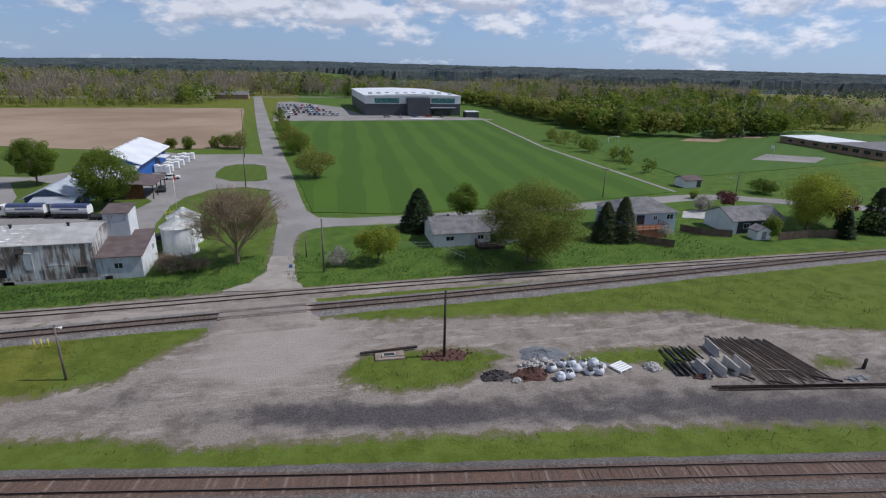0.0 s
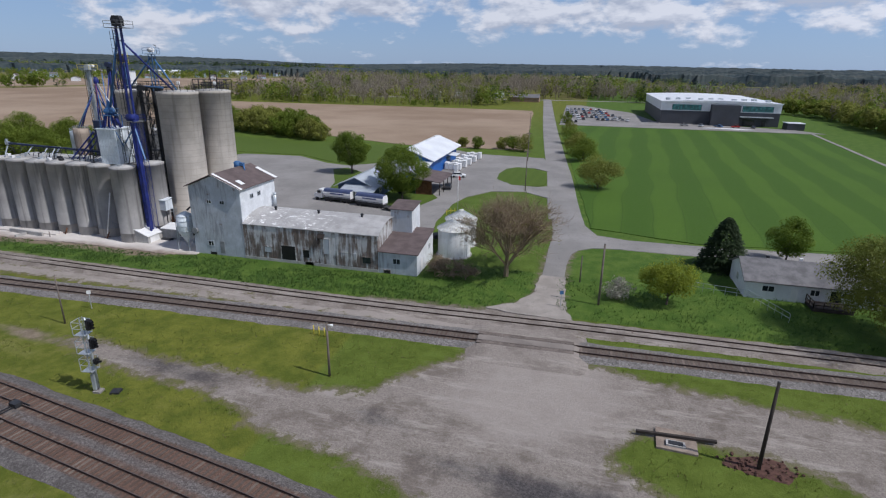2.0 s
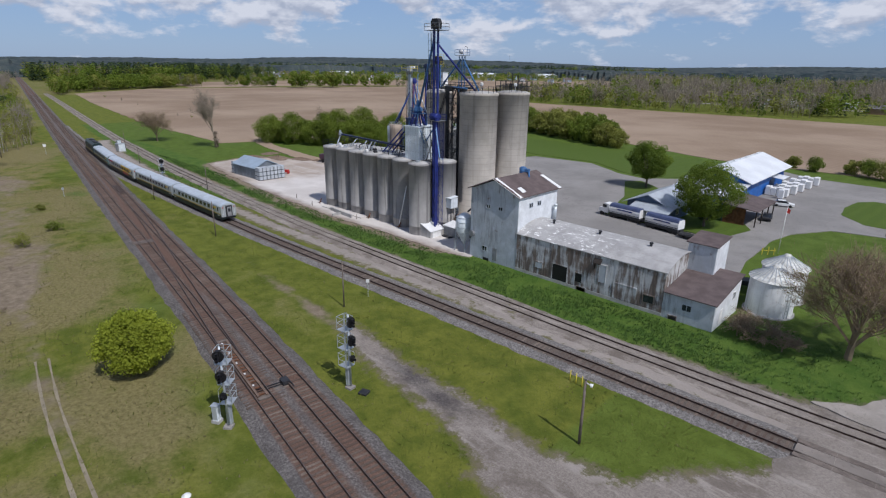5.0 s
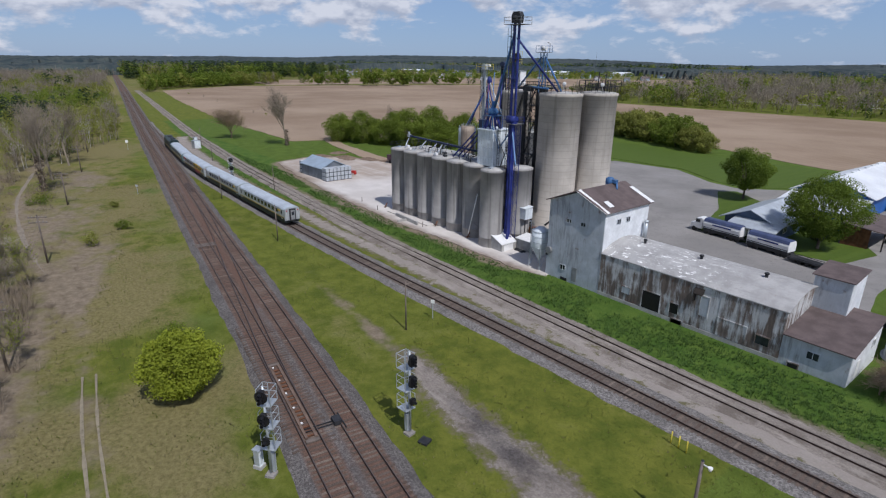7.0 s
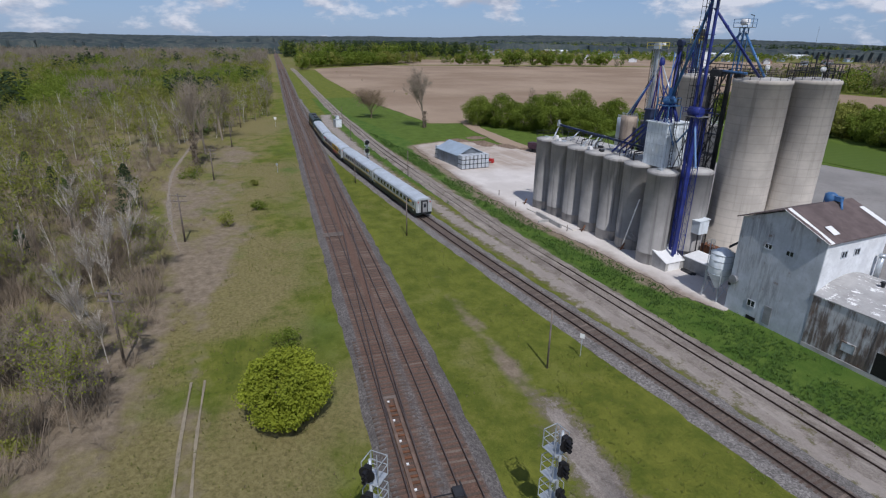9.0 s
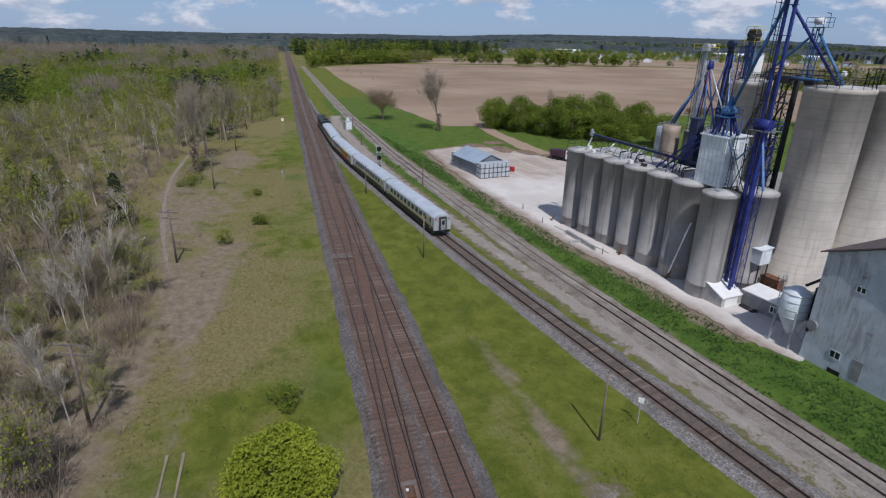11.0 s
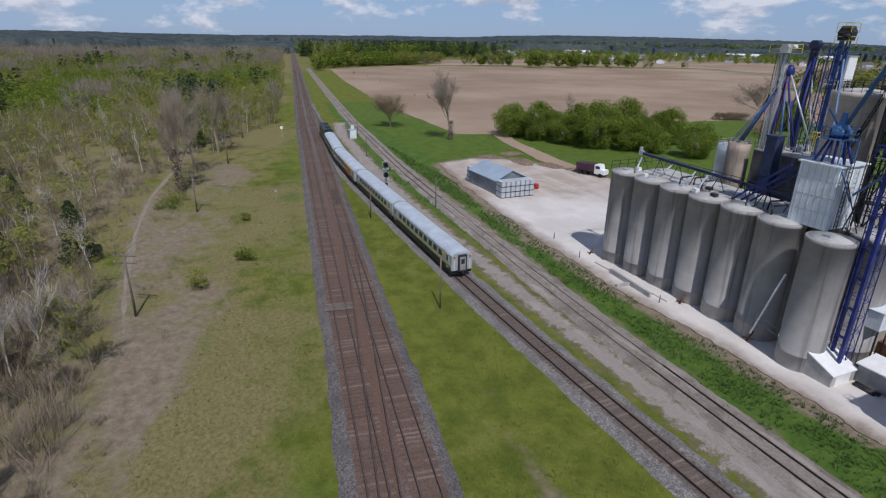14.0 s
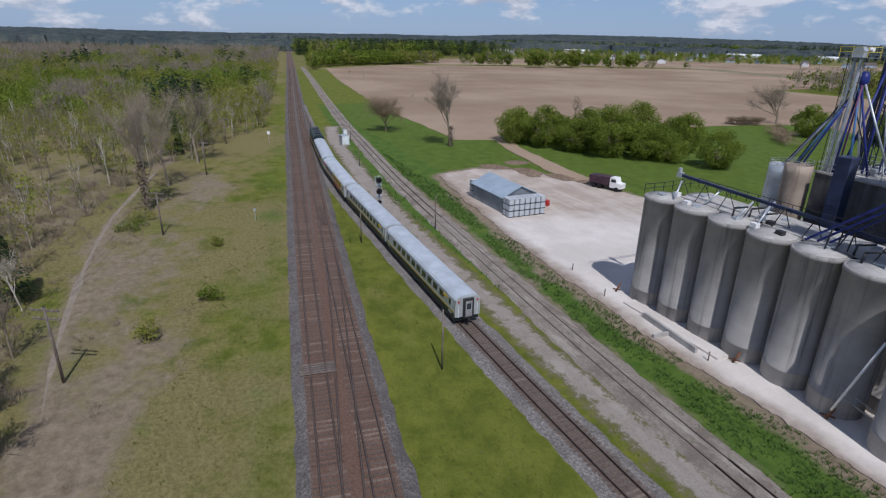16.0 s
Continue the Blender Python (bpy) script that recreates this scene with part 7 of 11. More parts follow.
def signal(at, label, turn, h=8.1, cages=True):
    """A three-head colour light signal with service cages."""
    s = thing("railway_signal", label, "railway signal", at @ pose(0, 0, 0, 0, 0, turn), "signals")
    part("footing", Geo().box(-0.45, -0.45, -0.15, 0.34, 0.34, 0.12, 0.04), M_OLDCONC, s)
    part("mast", Geo().tube((0, 0, 0.3), (0, 0, h), 0.11, 0.09, 10), M_STEEL_GALV, s)
    part("relay_box", Geo().box(-0.5, -0.22, 0.2, -0.14, 0.22, 1.9), M_STEEL_GALV, s)
    part("ladder", Geo().ladder((-0.42, 0, 0.3), (-0.42, 0, h), (0, 1, 0), 0.42, 0.022, 0.32), M_STEEL_GALV, s)
    for k, z in enumerate((h - 0.75, h - 2.75, h - 4.7)):
        big = k < 2
        head = part("signal_head", Geo().box(0.12, -0.2, z - 0.28 * big - 0.24, 0.46, 0.2, z + 0.28 * big + 0.24), M_BLACK, s)
        part("target", Geo().tube((0.36, 0, z), (0.40, 0, z), 0.52 if big else 0.36, n=20), M_BLACK, head, "round black target plate")
        for dz in (-0.3, 0, 0.3) if big else (0,):
            part("hood", Geo().tube((0.42, 0, z + dz), (0.78, 0, z + dz - 0.03), 0.13, 0.14, 10, caps=False), M_BLACK, head)
            part("lens", Geo().tube((0.41, 0, z + dz), (0.46, 0, z + dz), 0.12, n=10), M_GLASS, head)
        if cages:
            c = part("service_cage", Geo().box(-1.05, -0.55, z - 1.02, 0.1, 0.55, z - 0.96), M_STEEL_GALV, s)
            corners = [(0.05, -0.55), (-1.05, -0.55), (-1.05, 0.55), (0.05, 0.55)]
            for (ax, ay), (bx, by) in zip(corners, corners[1:]):
                for dz in (0.68, 1.35):
                    part("rail", Geo().beam((ax, ay, z - 0.96 + dz), (bx, by, z - 0.96 + dz), 0.044), M_STEEL_GALV, c)
            for px, py in corners:
                part("post", Geo().beam((px, py, z - 0.96), (px, py, z + 0.39), 0.044), M_STEEL_GALV, c)
            part("bracket", Geo().beam((-0.9, -0.4, z - 1.0), (0, 0, z - 1.5), 0.06).beam((-0.9, 0.4, z - 1.0), (0, 0, z - 1.5), 0.06), M_STEEL_GALV, c)
    return s


signal(Matrix.Translation((-49.4, 38.4, 0)), "three-head railway signal with galvanised cages beside the main line", -48)
signal(Matrix.Translation((-46.9, 50.0, 0)), "three-head railway signal standing in grass between tracks", 8)
signal(Matrix.Translation((-154.6, 71.4, 0)), "distant three-head railway signal by the siding", -10, 7.6)


def cabinet(x, y, w, d, h, turn=0.0, label="grey steel trackside cabinet"):
    c = thing("trackside_cabinet", label, "cabinet", pose(x, y, 0, 0, 0, turn), "trackside cabinets")
    part("base", Geo().box(-w / 2 - 0.08, -d / 2 - 0.08, -0.15, w / 2 + 0.08, d / 2 + 0.08, 0.25), M_CONCRETE, c)
    part("body", Geo().box(-w / 2, -d / 2, 0.25, w / 2, d / 2, h, 0.03), M_STEEL_GALV2, c)
    part("lid", Geo().box(-w / 2 - 0.06, -d / 2 - 0.06, h, w / 2 + 0.06, d / 2 + 0.06, h + 0.08), M_STEEL_GALV, c)
    part("door", Geo().box(-w / 2 + 0.06, -d / 2 - 0.03, 0.35, w / 2 - 0.06, -d / 2, h - 0.1), M_STEEL_GALV, c)


cabinet(-50.9, 38.0, 0.6, 0.5, 1.7, 30, "slim grey relay cabinet beside the signal")
cabinet(-156.8, 70.6, 1.0, 0.9, 1.6)
cabinet(-226, 82.6, 2.6, 2.2, 2.7, 8, "grey trackside equipment hut")
cabinet(-241, 86.4, 1.4, 1.2, 2.0, 8)
# added dark box that stands in for the shadow near the signal's mast
solo("signal_shade_box", Geo().box(-0.5, -0.5, -0.1, 0.4, 0.4, 0.12, 0.03), M_DARK, "low dark box in the grass for the shade by the signal", "junction box", at=pose(-45.2, 50.4, 0, 0, 0, 20))


def pole(x, y, h, label, mat=None, r=0.14, lean=0.0, name="wooden_pole", group="poles"):
    p = thing(name, label, "pole", pose(x, y, 0, lean, 0, 0), group)
    part("shaft", Geo().tube((0, 0, -0.3), (0, 0, h), r, r * 0.72, 10), mat or M_WOODPOLE, p)
    part("cap", Geo().tube((0, 0, h), (0, 0, h + 0.04), r * 0.8, r * 0.6, 10), M_DARK, p)
    return p


lamp = pole(-26.0, 58.8, 6.3, "weathered wooden pole with a small yard lamp", name="lamp_pole")
part("lamp", Geo().tube((0.1, 0, 6.05), (0.55, 0, 6.0), 0.05, n=6).tube((0.55, 0, 6.1), (0.55, 0, 5.85), 0.16, 0.1, 10), M_WHITE, lamp)
for x, y, h in ((-63.2, 61.0, 6.5), (-105.6, 62.6, 6.6), (-143.0, 64.8, 5.7), (-145.2, 78.4, 6.0), (-232, 86.0, 6.5), (-196, 79.0, 5.5)):
    pole(x, y, h, "thin weathered pole standing in trackside grass", r=0.10)
pole(14.5, 55.3, 8.3, "dark tarred wooden utility pole in the gravel lot", M_WOODDARK, 0.17)
pole(1.9, 86.0, 8.9, "tall grey wooden utility pole beside the lane", None, 0.17)
pole(-0.8, 94.0, 4.2, "short grey wooden pole beside the lane", None, 0.12)
for x, y, h in ((-16.2, 156, 11), (-20.8, 205, 10), (-29, 290, 10), (75.7, 127.5, 8.2), (104.8, 113.8, 8.6)):
    p = pole(x, y, h, "grey wooden utility pole along the road", None, 0.15)
    part("crossarm", Geo().box(-0.9, -0.06, h - 0.7, 0.9, 0.06, h - 0.55), M_WOODPOLE, p)
part("lamp_arm", Geo().beam((0, 0, 6.6), (-1.9, 0.3, 7.4), 0.07).box(-2.4, 0.2, 7.35, -1.8, 0.4, 7.48), M_STEEL_GALV, p)

line_poles = [(-81.0, 22.8, 8.0), (-116.6, 29.1, 7.8), (-157.4, 36.0, 7.2), (-199, 43.6, 7.5), (-237, 50, 7.5), (-277, 57, 7.5)]
for x, y, h in line_poles:
    p = pole(x, y, h, "old telegraph pole with two grey crossarms", None, 0.15, name="telegraph_pole", group="telegraph poles")
    for k, z in enumerate((h - 0.35, h - 1.2)):
        a = part("crossarm", Geo().box(-1.35, -0.07, z - 0.06, 1.35, 0.07, z + 0.06), M_WOODPOLE, p, at=pose(0, 0, 0, 0, 0, 62))
        for i in range(6):
            part("insulator", Geo().tube((-1.2 + 0.48 * i, 0, z + 0.05), (-1.2 + 0.48 * i, 0, z + 0.22), 0.04, 0.03, 7), M_GREYPAINT, a)
for (x0, y0, h0), (x1, y1, h1) in zip(line_poles, line_poles[1:]):
    for o in (-0.9, -0.3, 0.4, 1.0):
        a, b = Vector((x0 + o * 0.47, y0 + o * 0.88, h0 - 0.2)), Vector((x1 + o * 0.47, y1 + o * 0.88, h1 - 0.2))
        pts = [a.lerp(b, i / 8) - Vector((0, 0, 0.9 * (1 - (i / 4 - 1) ** 2))) for i in range(9)]
        ring = [(0, 0.012, 0), (0, 0, 0.012), (0, -0.012, 0), (0, 0, -0.012)]
        vs = [tuple(u + Vector(o_)) for u in pts for o_ in ring]
        fs = [(4 * i + k, 4 * i + (k + 1) % 4, 4 * i + 4 + (k + 1) % 4, 4 * i + 4 + k) for i in range(8) for k in range(4)]
        solo("telegraph_wire", Geo().add(vs, fs, True), M_DARK, "sagging dark wire strung between telegraph poles", "wire", "telegraph wires")


def sign(x, y, h, w, mat, label, turn=20.0, diamond=False):
    s = thing("track_sign", label, "sign", pose(x, y, 0, 0, 0, turn), "trackside signs")
    part("post", Geo().beam((0, 0, -0.2), (0, 0, h), 0.07), M_STEEL_GALV, s)
    a = part("plate", Geo().box(-w / 2, -0.05, -w / 2, w / 2, -0.03, w / 2), mat, s, at=pose(0, 0, h, 0, 45 if diamond else 0, 0))
    return s


sign(-63.6, 65.4, 2.4, 0.5, M_WHITE, "white square sign on a thin post beside the siding", 35)
sign(-3.2, 83.6, 2.2, 0.55, M_BLUE_L, "small blue sign on a post at the lane", 20)
sign(-235, 62.0, 3.0, 0.9, M_WHITE, "white sign on a post beside the main line", 60)
sign(-160, 50.5, 2.0, 0.5, M_STEEL_GALV, "small grey sign on a thin post", 60)
for k in range(3):
    solo("marker_post", Geo().tube((0, 0, -0.2), (0, 0, 1.15), 0.06, n=8), M_YELLOW, "thin yellow marker post beside the siding", "post", "marker posts", at=Matrix.Translation((-32.0 + 0.75 * k, 67.0 - 0.1 * k, 0)))
# point machine and stretcher gear at the turnout
pm = thing("point_machine", "rusty switch machine with rods at the turnout", "switch machine", pose(-51.8, 45.4, 0.36, 0, 0, -9))
part("motor_case", Geo().box(-0.5, -0.35, 0, 0.5, 0.35, 0.42, 0.05), M_DARK, pm)
part("rods", Geo().beam((-0.2, -0.3, 0.12), (-0.2, -3.0, 0.12), 0.07).beam((0.2, -0.3, 0.12), (0.2, -3.0, 0.12), 0.07).beam((-1.2, 0.5, 0.1), (1.2, 0.5, 0.1), 0.09), M_DARK, pm)
M_DUCT = painted("brown_weathered_duct", (0.165, 0.112, 0.085), 0.8, 0, 0.3, 1.0, 0.3)
sg = thing("switch_grating", "pale plank grating between the switch rails", "switch heater", on_line(LINE_L, -57.6, 0.40))
for y in (-0.42, 0.42):
    part("duct", Geo().box(-6.6, y - 0.12, 0, 6.6, y + 0.12, 0.16), M_DUCT, sg)
for k in range(20):
    part("slat", Geo().box(-6.4 + 0.66 * k, -0.3, 0.02, -6.2 + 0.66 * k, 0.3 if k % 4 else -0.1, 0.10), M_RUST if k % 4 else M_WHITE, sg)
for x in (-7.1, 6.75):
    part("end_plate", Geo().box(x, -0.6, 0.0, x + 0.4, 0.6, 0.1), M_WOODPOLE, sg)
brd = thing("track_board", "pale weathered boards laid across the tracks", "board", on_line(LINE_L, -109.5, 0.44))
for k in range(5):
    part("board", Geo().box(-0.9 + 0.38 * k, -1.7, 0.0, -0.62 + 0.38 * k, 1.7, 0.05), M_WOODPOLE, brd)

# ---------------------------------------------------------------- buildings round about
def gable(parent, x0, y0, x1, y1, eave, ridge, wall, roof, axis="x", over=0.4, names=("wall", "roof")):
    """A gabled house: the ridge runs along the axis."""
    if axis == "x":
        m = (y0 + y1) / 2
        part(names[0], Geo().extrude([(y0, -0.3), (y1, -0.3), (y1, eave), (m, ridge - 0.12), (y0, eave)], "x", x0, x1), wall, parent)
        for a, b in ((y0 - over, m), (m, y1 + over)):
            k = (ridge - eave) / ((y1 - y0) / 2)
            za, zb = (eave - over * k, ridge) if a < m and b == m else (ridge, eave - over * k)
            part(names[1], Geo().slab([(x0 - over, a, za + 0.1), (x1 + over, a, za + 0.1), (x1 + over, b, zb + 0.1), (x0 - over, b, zb + 0.1)], 0.16), roof, parent)
    else:
        m = (x0 + x1) / 2
        part(names[0], Geo().extrude([(x0, -0.3), (x1, -0.3), (x1, eave), (m, ridge - 0.12), (x0, eave)], "y", y0, y1), wall, parent)
        for a, b in ((x0 - over, m), (m, x1 + over)):
            k = (ridge - eave) / ((x1 - x0) / 2)
            za, zb = (eave - over * k, ridge) if b == m else (ridge, eave - over * k)
            part(names[1], Geo().slab([(a, y0 - over, za + 0.1), (b, y0 - over, zb + 0.1), (b, y1 + over, zb + 0.1), (a, y1 + over, za + 0.1)], 0.16), roof, parent)


M_WALL_WHITE = painted("white_house_siding", (0.70, 0.71, 0.72), 0.7, 0, 0.08, 0.5, 0.1)
M_WALL_BLUE = painted("pale_blue_house_siding", (0.38, 0.47, 0.57), 0.7, 0, 0.1, 0.5, 0.1)
M_BRICK = painted("tan_school_brick", (0.30, 0.20, 0.14), 0.85, 0, 0.2, 0.3, 0.1)
M_FENCE = painted("brown_fence_wood", (0.135, 0.095, 0.07), 0.85, 0, 0.25, 1.0, 0.3)

h1 = thing("house", "white bungalow with grey shingle gable roof", "house", (22.5, 95.0, 0))
gable(h1, 0, 0, 17.5, 8.8, 2.7, 4.7, M_WALL_WHITE, M_ROOF_GREY)
for x, w in ((3.0, 1.5), (9.0, 1.1), (13.0, 1.3)):
    window(h1, x, -0.02, 1.6, w, 0.8, "-y", M_WHITE)
window(h1, -0.02, 4.4, 1.7, 0.6, 1.0, "-x", M_WHITE)
part("door", Geo().box(6.0, -0.06, 0.1, 6.9, 0.0, 2.1), M_WHITE, h1)
part("back_door", Geo().box(11.0, -0.06, 0.1, 12.4, 0.0, 2.1), M_GLASS, h1)
for x in (4.0, 8.5, 12.5):
    part("roof_vent", Geo().box(x - 0.2, 5.6, 4.1, x + 0.2, 6.0, 4.75), M_WHITE if x == 8.5 else M_DARK, h1)
part("deck", Geo().box(8.0, -3.0, 0.0, 13.0, -0.1, 0.5).railing([(8.0, -3.0), (13.0, -3.0)], 0.5, 0.9, False, 0.05).railing([(8.0, -3.0), (8.0, -0.1)], 0.5, 0.9, False, 0.05), M_WOODDARK, h1)

h2 = thing("house", "pale blue split-level house with grey hipped roof", "house", (61.5, 96.5, 0))
part("wall", Geo().box(0, 0, -0.3, 13.5, 9.0, 4.3), M_WALL_BLUE, h2)
e = 0.5
part("roof", Geo().add([(-e, -e, 4.3), (13.5 + e, -e, 4.3), (13.5 + e, 9 + e, 4.3), (-e, 9 + e, 4.3), (4.3, 4.5, 6.7), (9.2, 4.5, 6.7)], [(0, 1, 5, 4), (1, 2, 5), (2, 3, 4, 5), (3, 0, 4), (3, 2, 1, 0)]), M_ROOF_GREY, h2)
for x, z, w, hh in ((8.5, 3.2, 0.8, 0.9), (12.0, 3.3, 1.5, 1.0), (11.6, 0.9, 0.8, 0.7), (2.0, 3.2, 1.0, 0.9)):
    window(h2, x, -0.02, z, w, hh, "-y", M_WHITE)
part("patio_door", Geo().box(4.2, -0.06, 1.9, 6.0, 0.0, 3.9), M_GLASS, h2)
dk = part("deck", Geo().box(2.2, -3.4, 1.5, 9.4, -0.05, 1.75), M_DECK, h2, "red-brown wooden deck")
part("railing", Geo().railing([(2.2, -0.1), (2.2, -3.4), (9.4, -3.4), (9.4, -0.1)], 1.75, 1.0, False, 0.05), M_DECK, dk)
part("deck_skirt", Geo().box(2.3, -3.35, -0.1, 9.3, -3.25, 1.5), M_DECK, dk)

h3 = thing("house", "white bungalow with brown-grey gable roof", "house", (86.0, 92.5, 0))
gable(h3, 0, 0, 12.5, 8.6, 2.9, 4.8, M_WALL_WHITE, M_ROOF_GREY)
# porch shade put on as a charcoal sheet over the white wall
part("porch_shade", Geo().box(1.2, -0.05, 0, 12.3, -0.003, 2.8), M_CHARCOAL, h3, "charcoal sheet for the porch's shade on the wall")
for x in (3.4, 8.0):
    window(h3, x, -0.06, 1.6, 1.4, 1.0, "-y", M_WHITE)
s3 = thing("garden_shed", "small white garden shed with dark roof", "shed", (88.2, 88.0, 0))
gable(s3, 0, 0, 3.4, 2.6, 1.8, 2.6, M_WALL_WHITE, M_ROOF_GREY, "y", 0.15)
part("door", Geo().box(1.2, -0.05, 0, 2.2, 0, 1.6), M_GREYPAINT, s3)
s4 = thing("garden_shed", "white utility building with brown roof by the path", "shed", (106.6, 135.6, 0))
gable(s4, 0, 0, 5.6, 4.6, 2.2, 3.1, M_WALL_WHITE, M_ROOF_BROWN, "x", 0.35)
part("porch_wall", Geo().box(4.0, -0.06, 0, 5.5, -0.003, 2.0), M_CHARCOAL, s4)
plate("driveway", [(88, 111), (93, 112), (98, 104.5), (104, 107), (108, 103), (99, 100), (93, 102), (84, 106)], 0.07, M_CONCRETE, "pale curved concrete driveway", "driveway", 0.2)


def fence(pts, h, mat, label, name="fence"):
    f = thing(name, label, "fence", (*pts[0], 0), "garden fences")
    ox, oy = pts[0]
    for (x0, y0), (x1, y1) in zip(pts, pts[1:]):
        L = math.hypot(x1 - x0, y1 - y0)
        n = max(1, round(L / 2.0))
        for i in range(n):
            a = Vector((x0 - ox + (x1 - x0) * i / n, y0 - oy + (y1 - y0) * i / n, h / 2))
            b = Vector((x0 - ox + (x1 - x0) * (i + 1) / n, y0 - oy + (y1 - y0) * (i + 1) / n, h / 2))
            part("panel", Geo().beam(a.lerp(b, 0.03), a.lerp(b, 0.97), 0.05, h), mat, f)
            part("post", Geo().beam((a.x, a.y, -0.2), (a.x, a.y, h + 0.1), 0.11), mat, f)


fence([(60.5, 94.5), (64, 90), (68, 86.6)], 1.5, M_FENCE, "weathered brown board fence behind the blue house")
fence([(76.5, 96.5), (79, 93), (84.5, 90.5)], 1.5, M_FENCE, "weathered brown board fence between the gardens")
fence([(92.5, 86.8), (100, 87.2), (108, 86.2)], 1.7, M_FENCE, "brown board fence behind the trees")
wf = thing("wire_fence", "thin galvanised chain-link fence at the garden's edge", "fence", (18.5, 92.2, 0))
part("frame", Geo().railing([(-4.5, 3.5), (4.4, 2.0), (7.6, -5.2)], 0, 1.3, False, 0.025), M_STEEL_GALV, wf)

# arena hall
ar = thing("arena", "large white and charcoal sports arena with teal windows", "arena", (40.0, 370.0, 0))
part("lower_wall", Geo().box(0, 0, -0.5, 64, 100, 7.6), M_CHARCOAL, ar, "charcoal lower cladding")
part("upper_wall", Geo().box(-0.15, -0.15, 7.6, 64.15, 100.15, 12.4), M_STEEL_WHITE, ar, "white upper cladding")
part("roof", Geo().extrude([(-0.6, 12.4), (64.6, 12.4), (64.6, 12.9), (48, 13.6), (32, 13.9), (16, 13.6), (-0.6, 12.9)], "y", -0.8, 100.8), M_STEEL_WHITE, ar, "broad low white roof")
for k in range(10):
    part("roof_unit", Geo().box(3 + 6.1 * k, 8 + (k % 3) * 3, 13.2, 5.4 + 6.1 * k, 11 + (k % 3) * 3, 14.4), M_STEEL_GALV, ar)
for a, b in ((6, 22), (44, 60)):
    w = part("window_band", Geo().box(a, -0.28, 8.0, b, -0.16, 11.2), M_TEAL, ar, "teal glass window band")
    for k in range(9):
        x = a + (b - a) * k / 8
        part("mullion", Geo().box(x - 0.1, -0.36, 8.0, x + 0.1, -0.28, 11.2), M_CHARCOAL, w)
part("entrance_block", Geo().box(27, -5, -0.4, 42, 0.5, 11.6), M_CHARCOAL, ar, "charcoal entrance block")
part("entrance_glass", Geo().box(45, -0.4, 0.2, 51, -0.2, 3.6), M_GLASS, ar)
part("entrance_glass", Geo().box(55, -0.4, 0.2, 57, -0.2, 3.4), M_GLASS, ar)
part("canopy", Geo().box(43, -3.4, 5.0, 60, 0, 5.4), M_STEEL_GALV, ar)
part("annex_box", Geo().box(64.4, -14, -0.3, 73, -6, 3.4), M_CHARCOAL, ar)
part("annex_roof", Geo().box(64.2, -14.2, 3.4, 73.2, -5.8, 3.7), M_STEEL_WHITE, ar)
plate("snow_tarps", [(60, 346), (76, 344), (86, 346), (78, 349), (64, 349)], 0.35, M_WHITE, "white tarpaulins lying along the field's edge", "tarpaulin", 0.8, 1.0, 0.3)


def car(at, mat, label="parked car in the arena's lot", group="parked cars"):
    c = thing("parked_car", label, "car", at, group)
    part("body", Geo().extrude([(-2.2, 0.35), (2.2, 0.35), (2.25, 0.75), (1.3, 0.92), (-2.1, 0.95), (-2.25, 0.7)], "y", -0.88, 0.88), mat, c)
    part("cabin", Geo().extrude([(-1.9, 0.94), (1.0, 0.92), (0.4, 1.42), (-1.3, 1.45)], "y", -0.78, 0.78), M_GLASS, c)
    part("roof", Geo().box(-1.25, -0.72, 1.44, 0.36, 0.72, 1.49), mat, c)
    for x in (-1.4, 1.4):
        for y in (-0.82, 0.82):
            part("wheel", Geo().tube((x, y - 0.1, 0.32), (x, y + 0.1, 0.32), 0.32, n=10), M_BLACK, c)
    return c


CAR_PAINT = [M_WHITE, M_BLACK, M_DARK, M_GREYPAINT, M_STEEL_GALV, M_BLUE_L, M_RED, M_CHARCOAL]
kinds = [car(pose(-14 + 2.8 * k, 352, 0.06, 0, 0, 90), m) for k, m in enumerate(CAR_PAINT[:3])]
kinds += [car(pose(52 + 9 * k, 357, 0.06, 0, 0, 10 + 60 * k), m) for k, m in enumerate(CAR_PAINT[3:])]
rc = random.Random(31)
for row in range(6):
    for k in range(13):
        x, y = -13 + 2.9 * k - row * 0.9, 372 + 16 * row
        if x > 22 - row * 3 or rc.random() < 0.12:
            continue
        copy_thing(rc.choice(kinds), pose(x, y, 0.06, 0, 0, rc.choice((90, 270)) + rc.uniform(-2, 2)))

# school
sc = thing("school", "long low tan brick school with flat roof", "school", (222, 168, 0))
part("wall", Geo().box(0, 0, -0.4, 90, 26, 3.6), M_BRICK, sc)
part("wing", Geo().box(4, 26, -0.4, 26, 56, 3.0), M_BRICK, sc)
part("roof", Geo().box(-0.4, -0.4, 3.6, 90.4, 26.2, 3.9), M_ROOF_GREY, sc)
part("wing_roof", Geo().box(3.6, 26.2, 3.0, 26.4, 56.4, 3.3), M_STEEL_WHITE, sc)
for k in range(5):
    window(sc, -0.03, 3 + 5 * k, 2.2, 2.6, 1.3, "-x", M_CHARCOAL)
for k in range(4):
    window(sc, 3.97, 29 + 7 * k, 1.6, 2.2, 0.9, "-x", M_CHARCOAL)
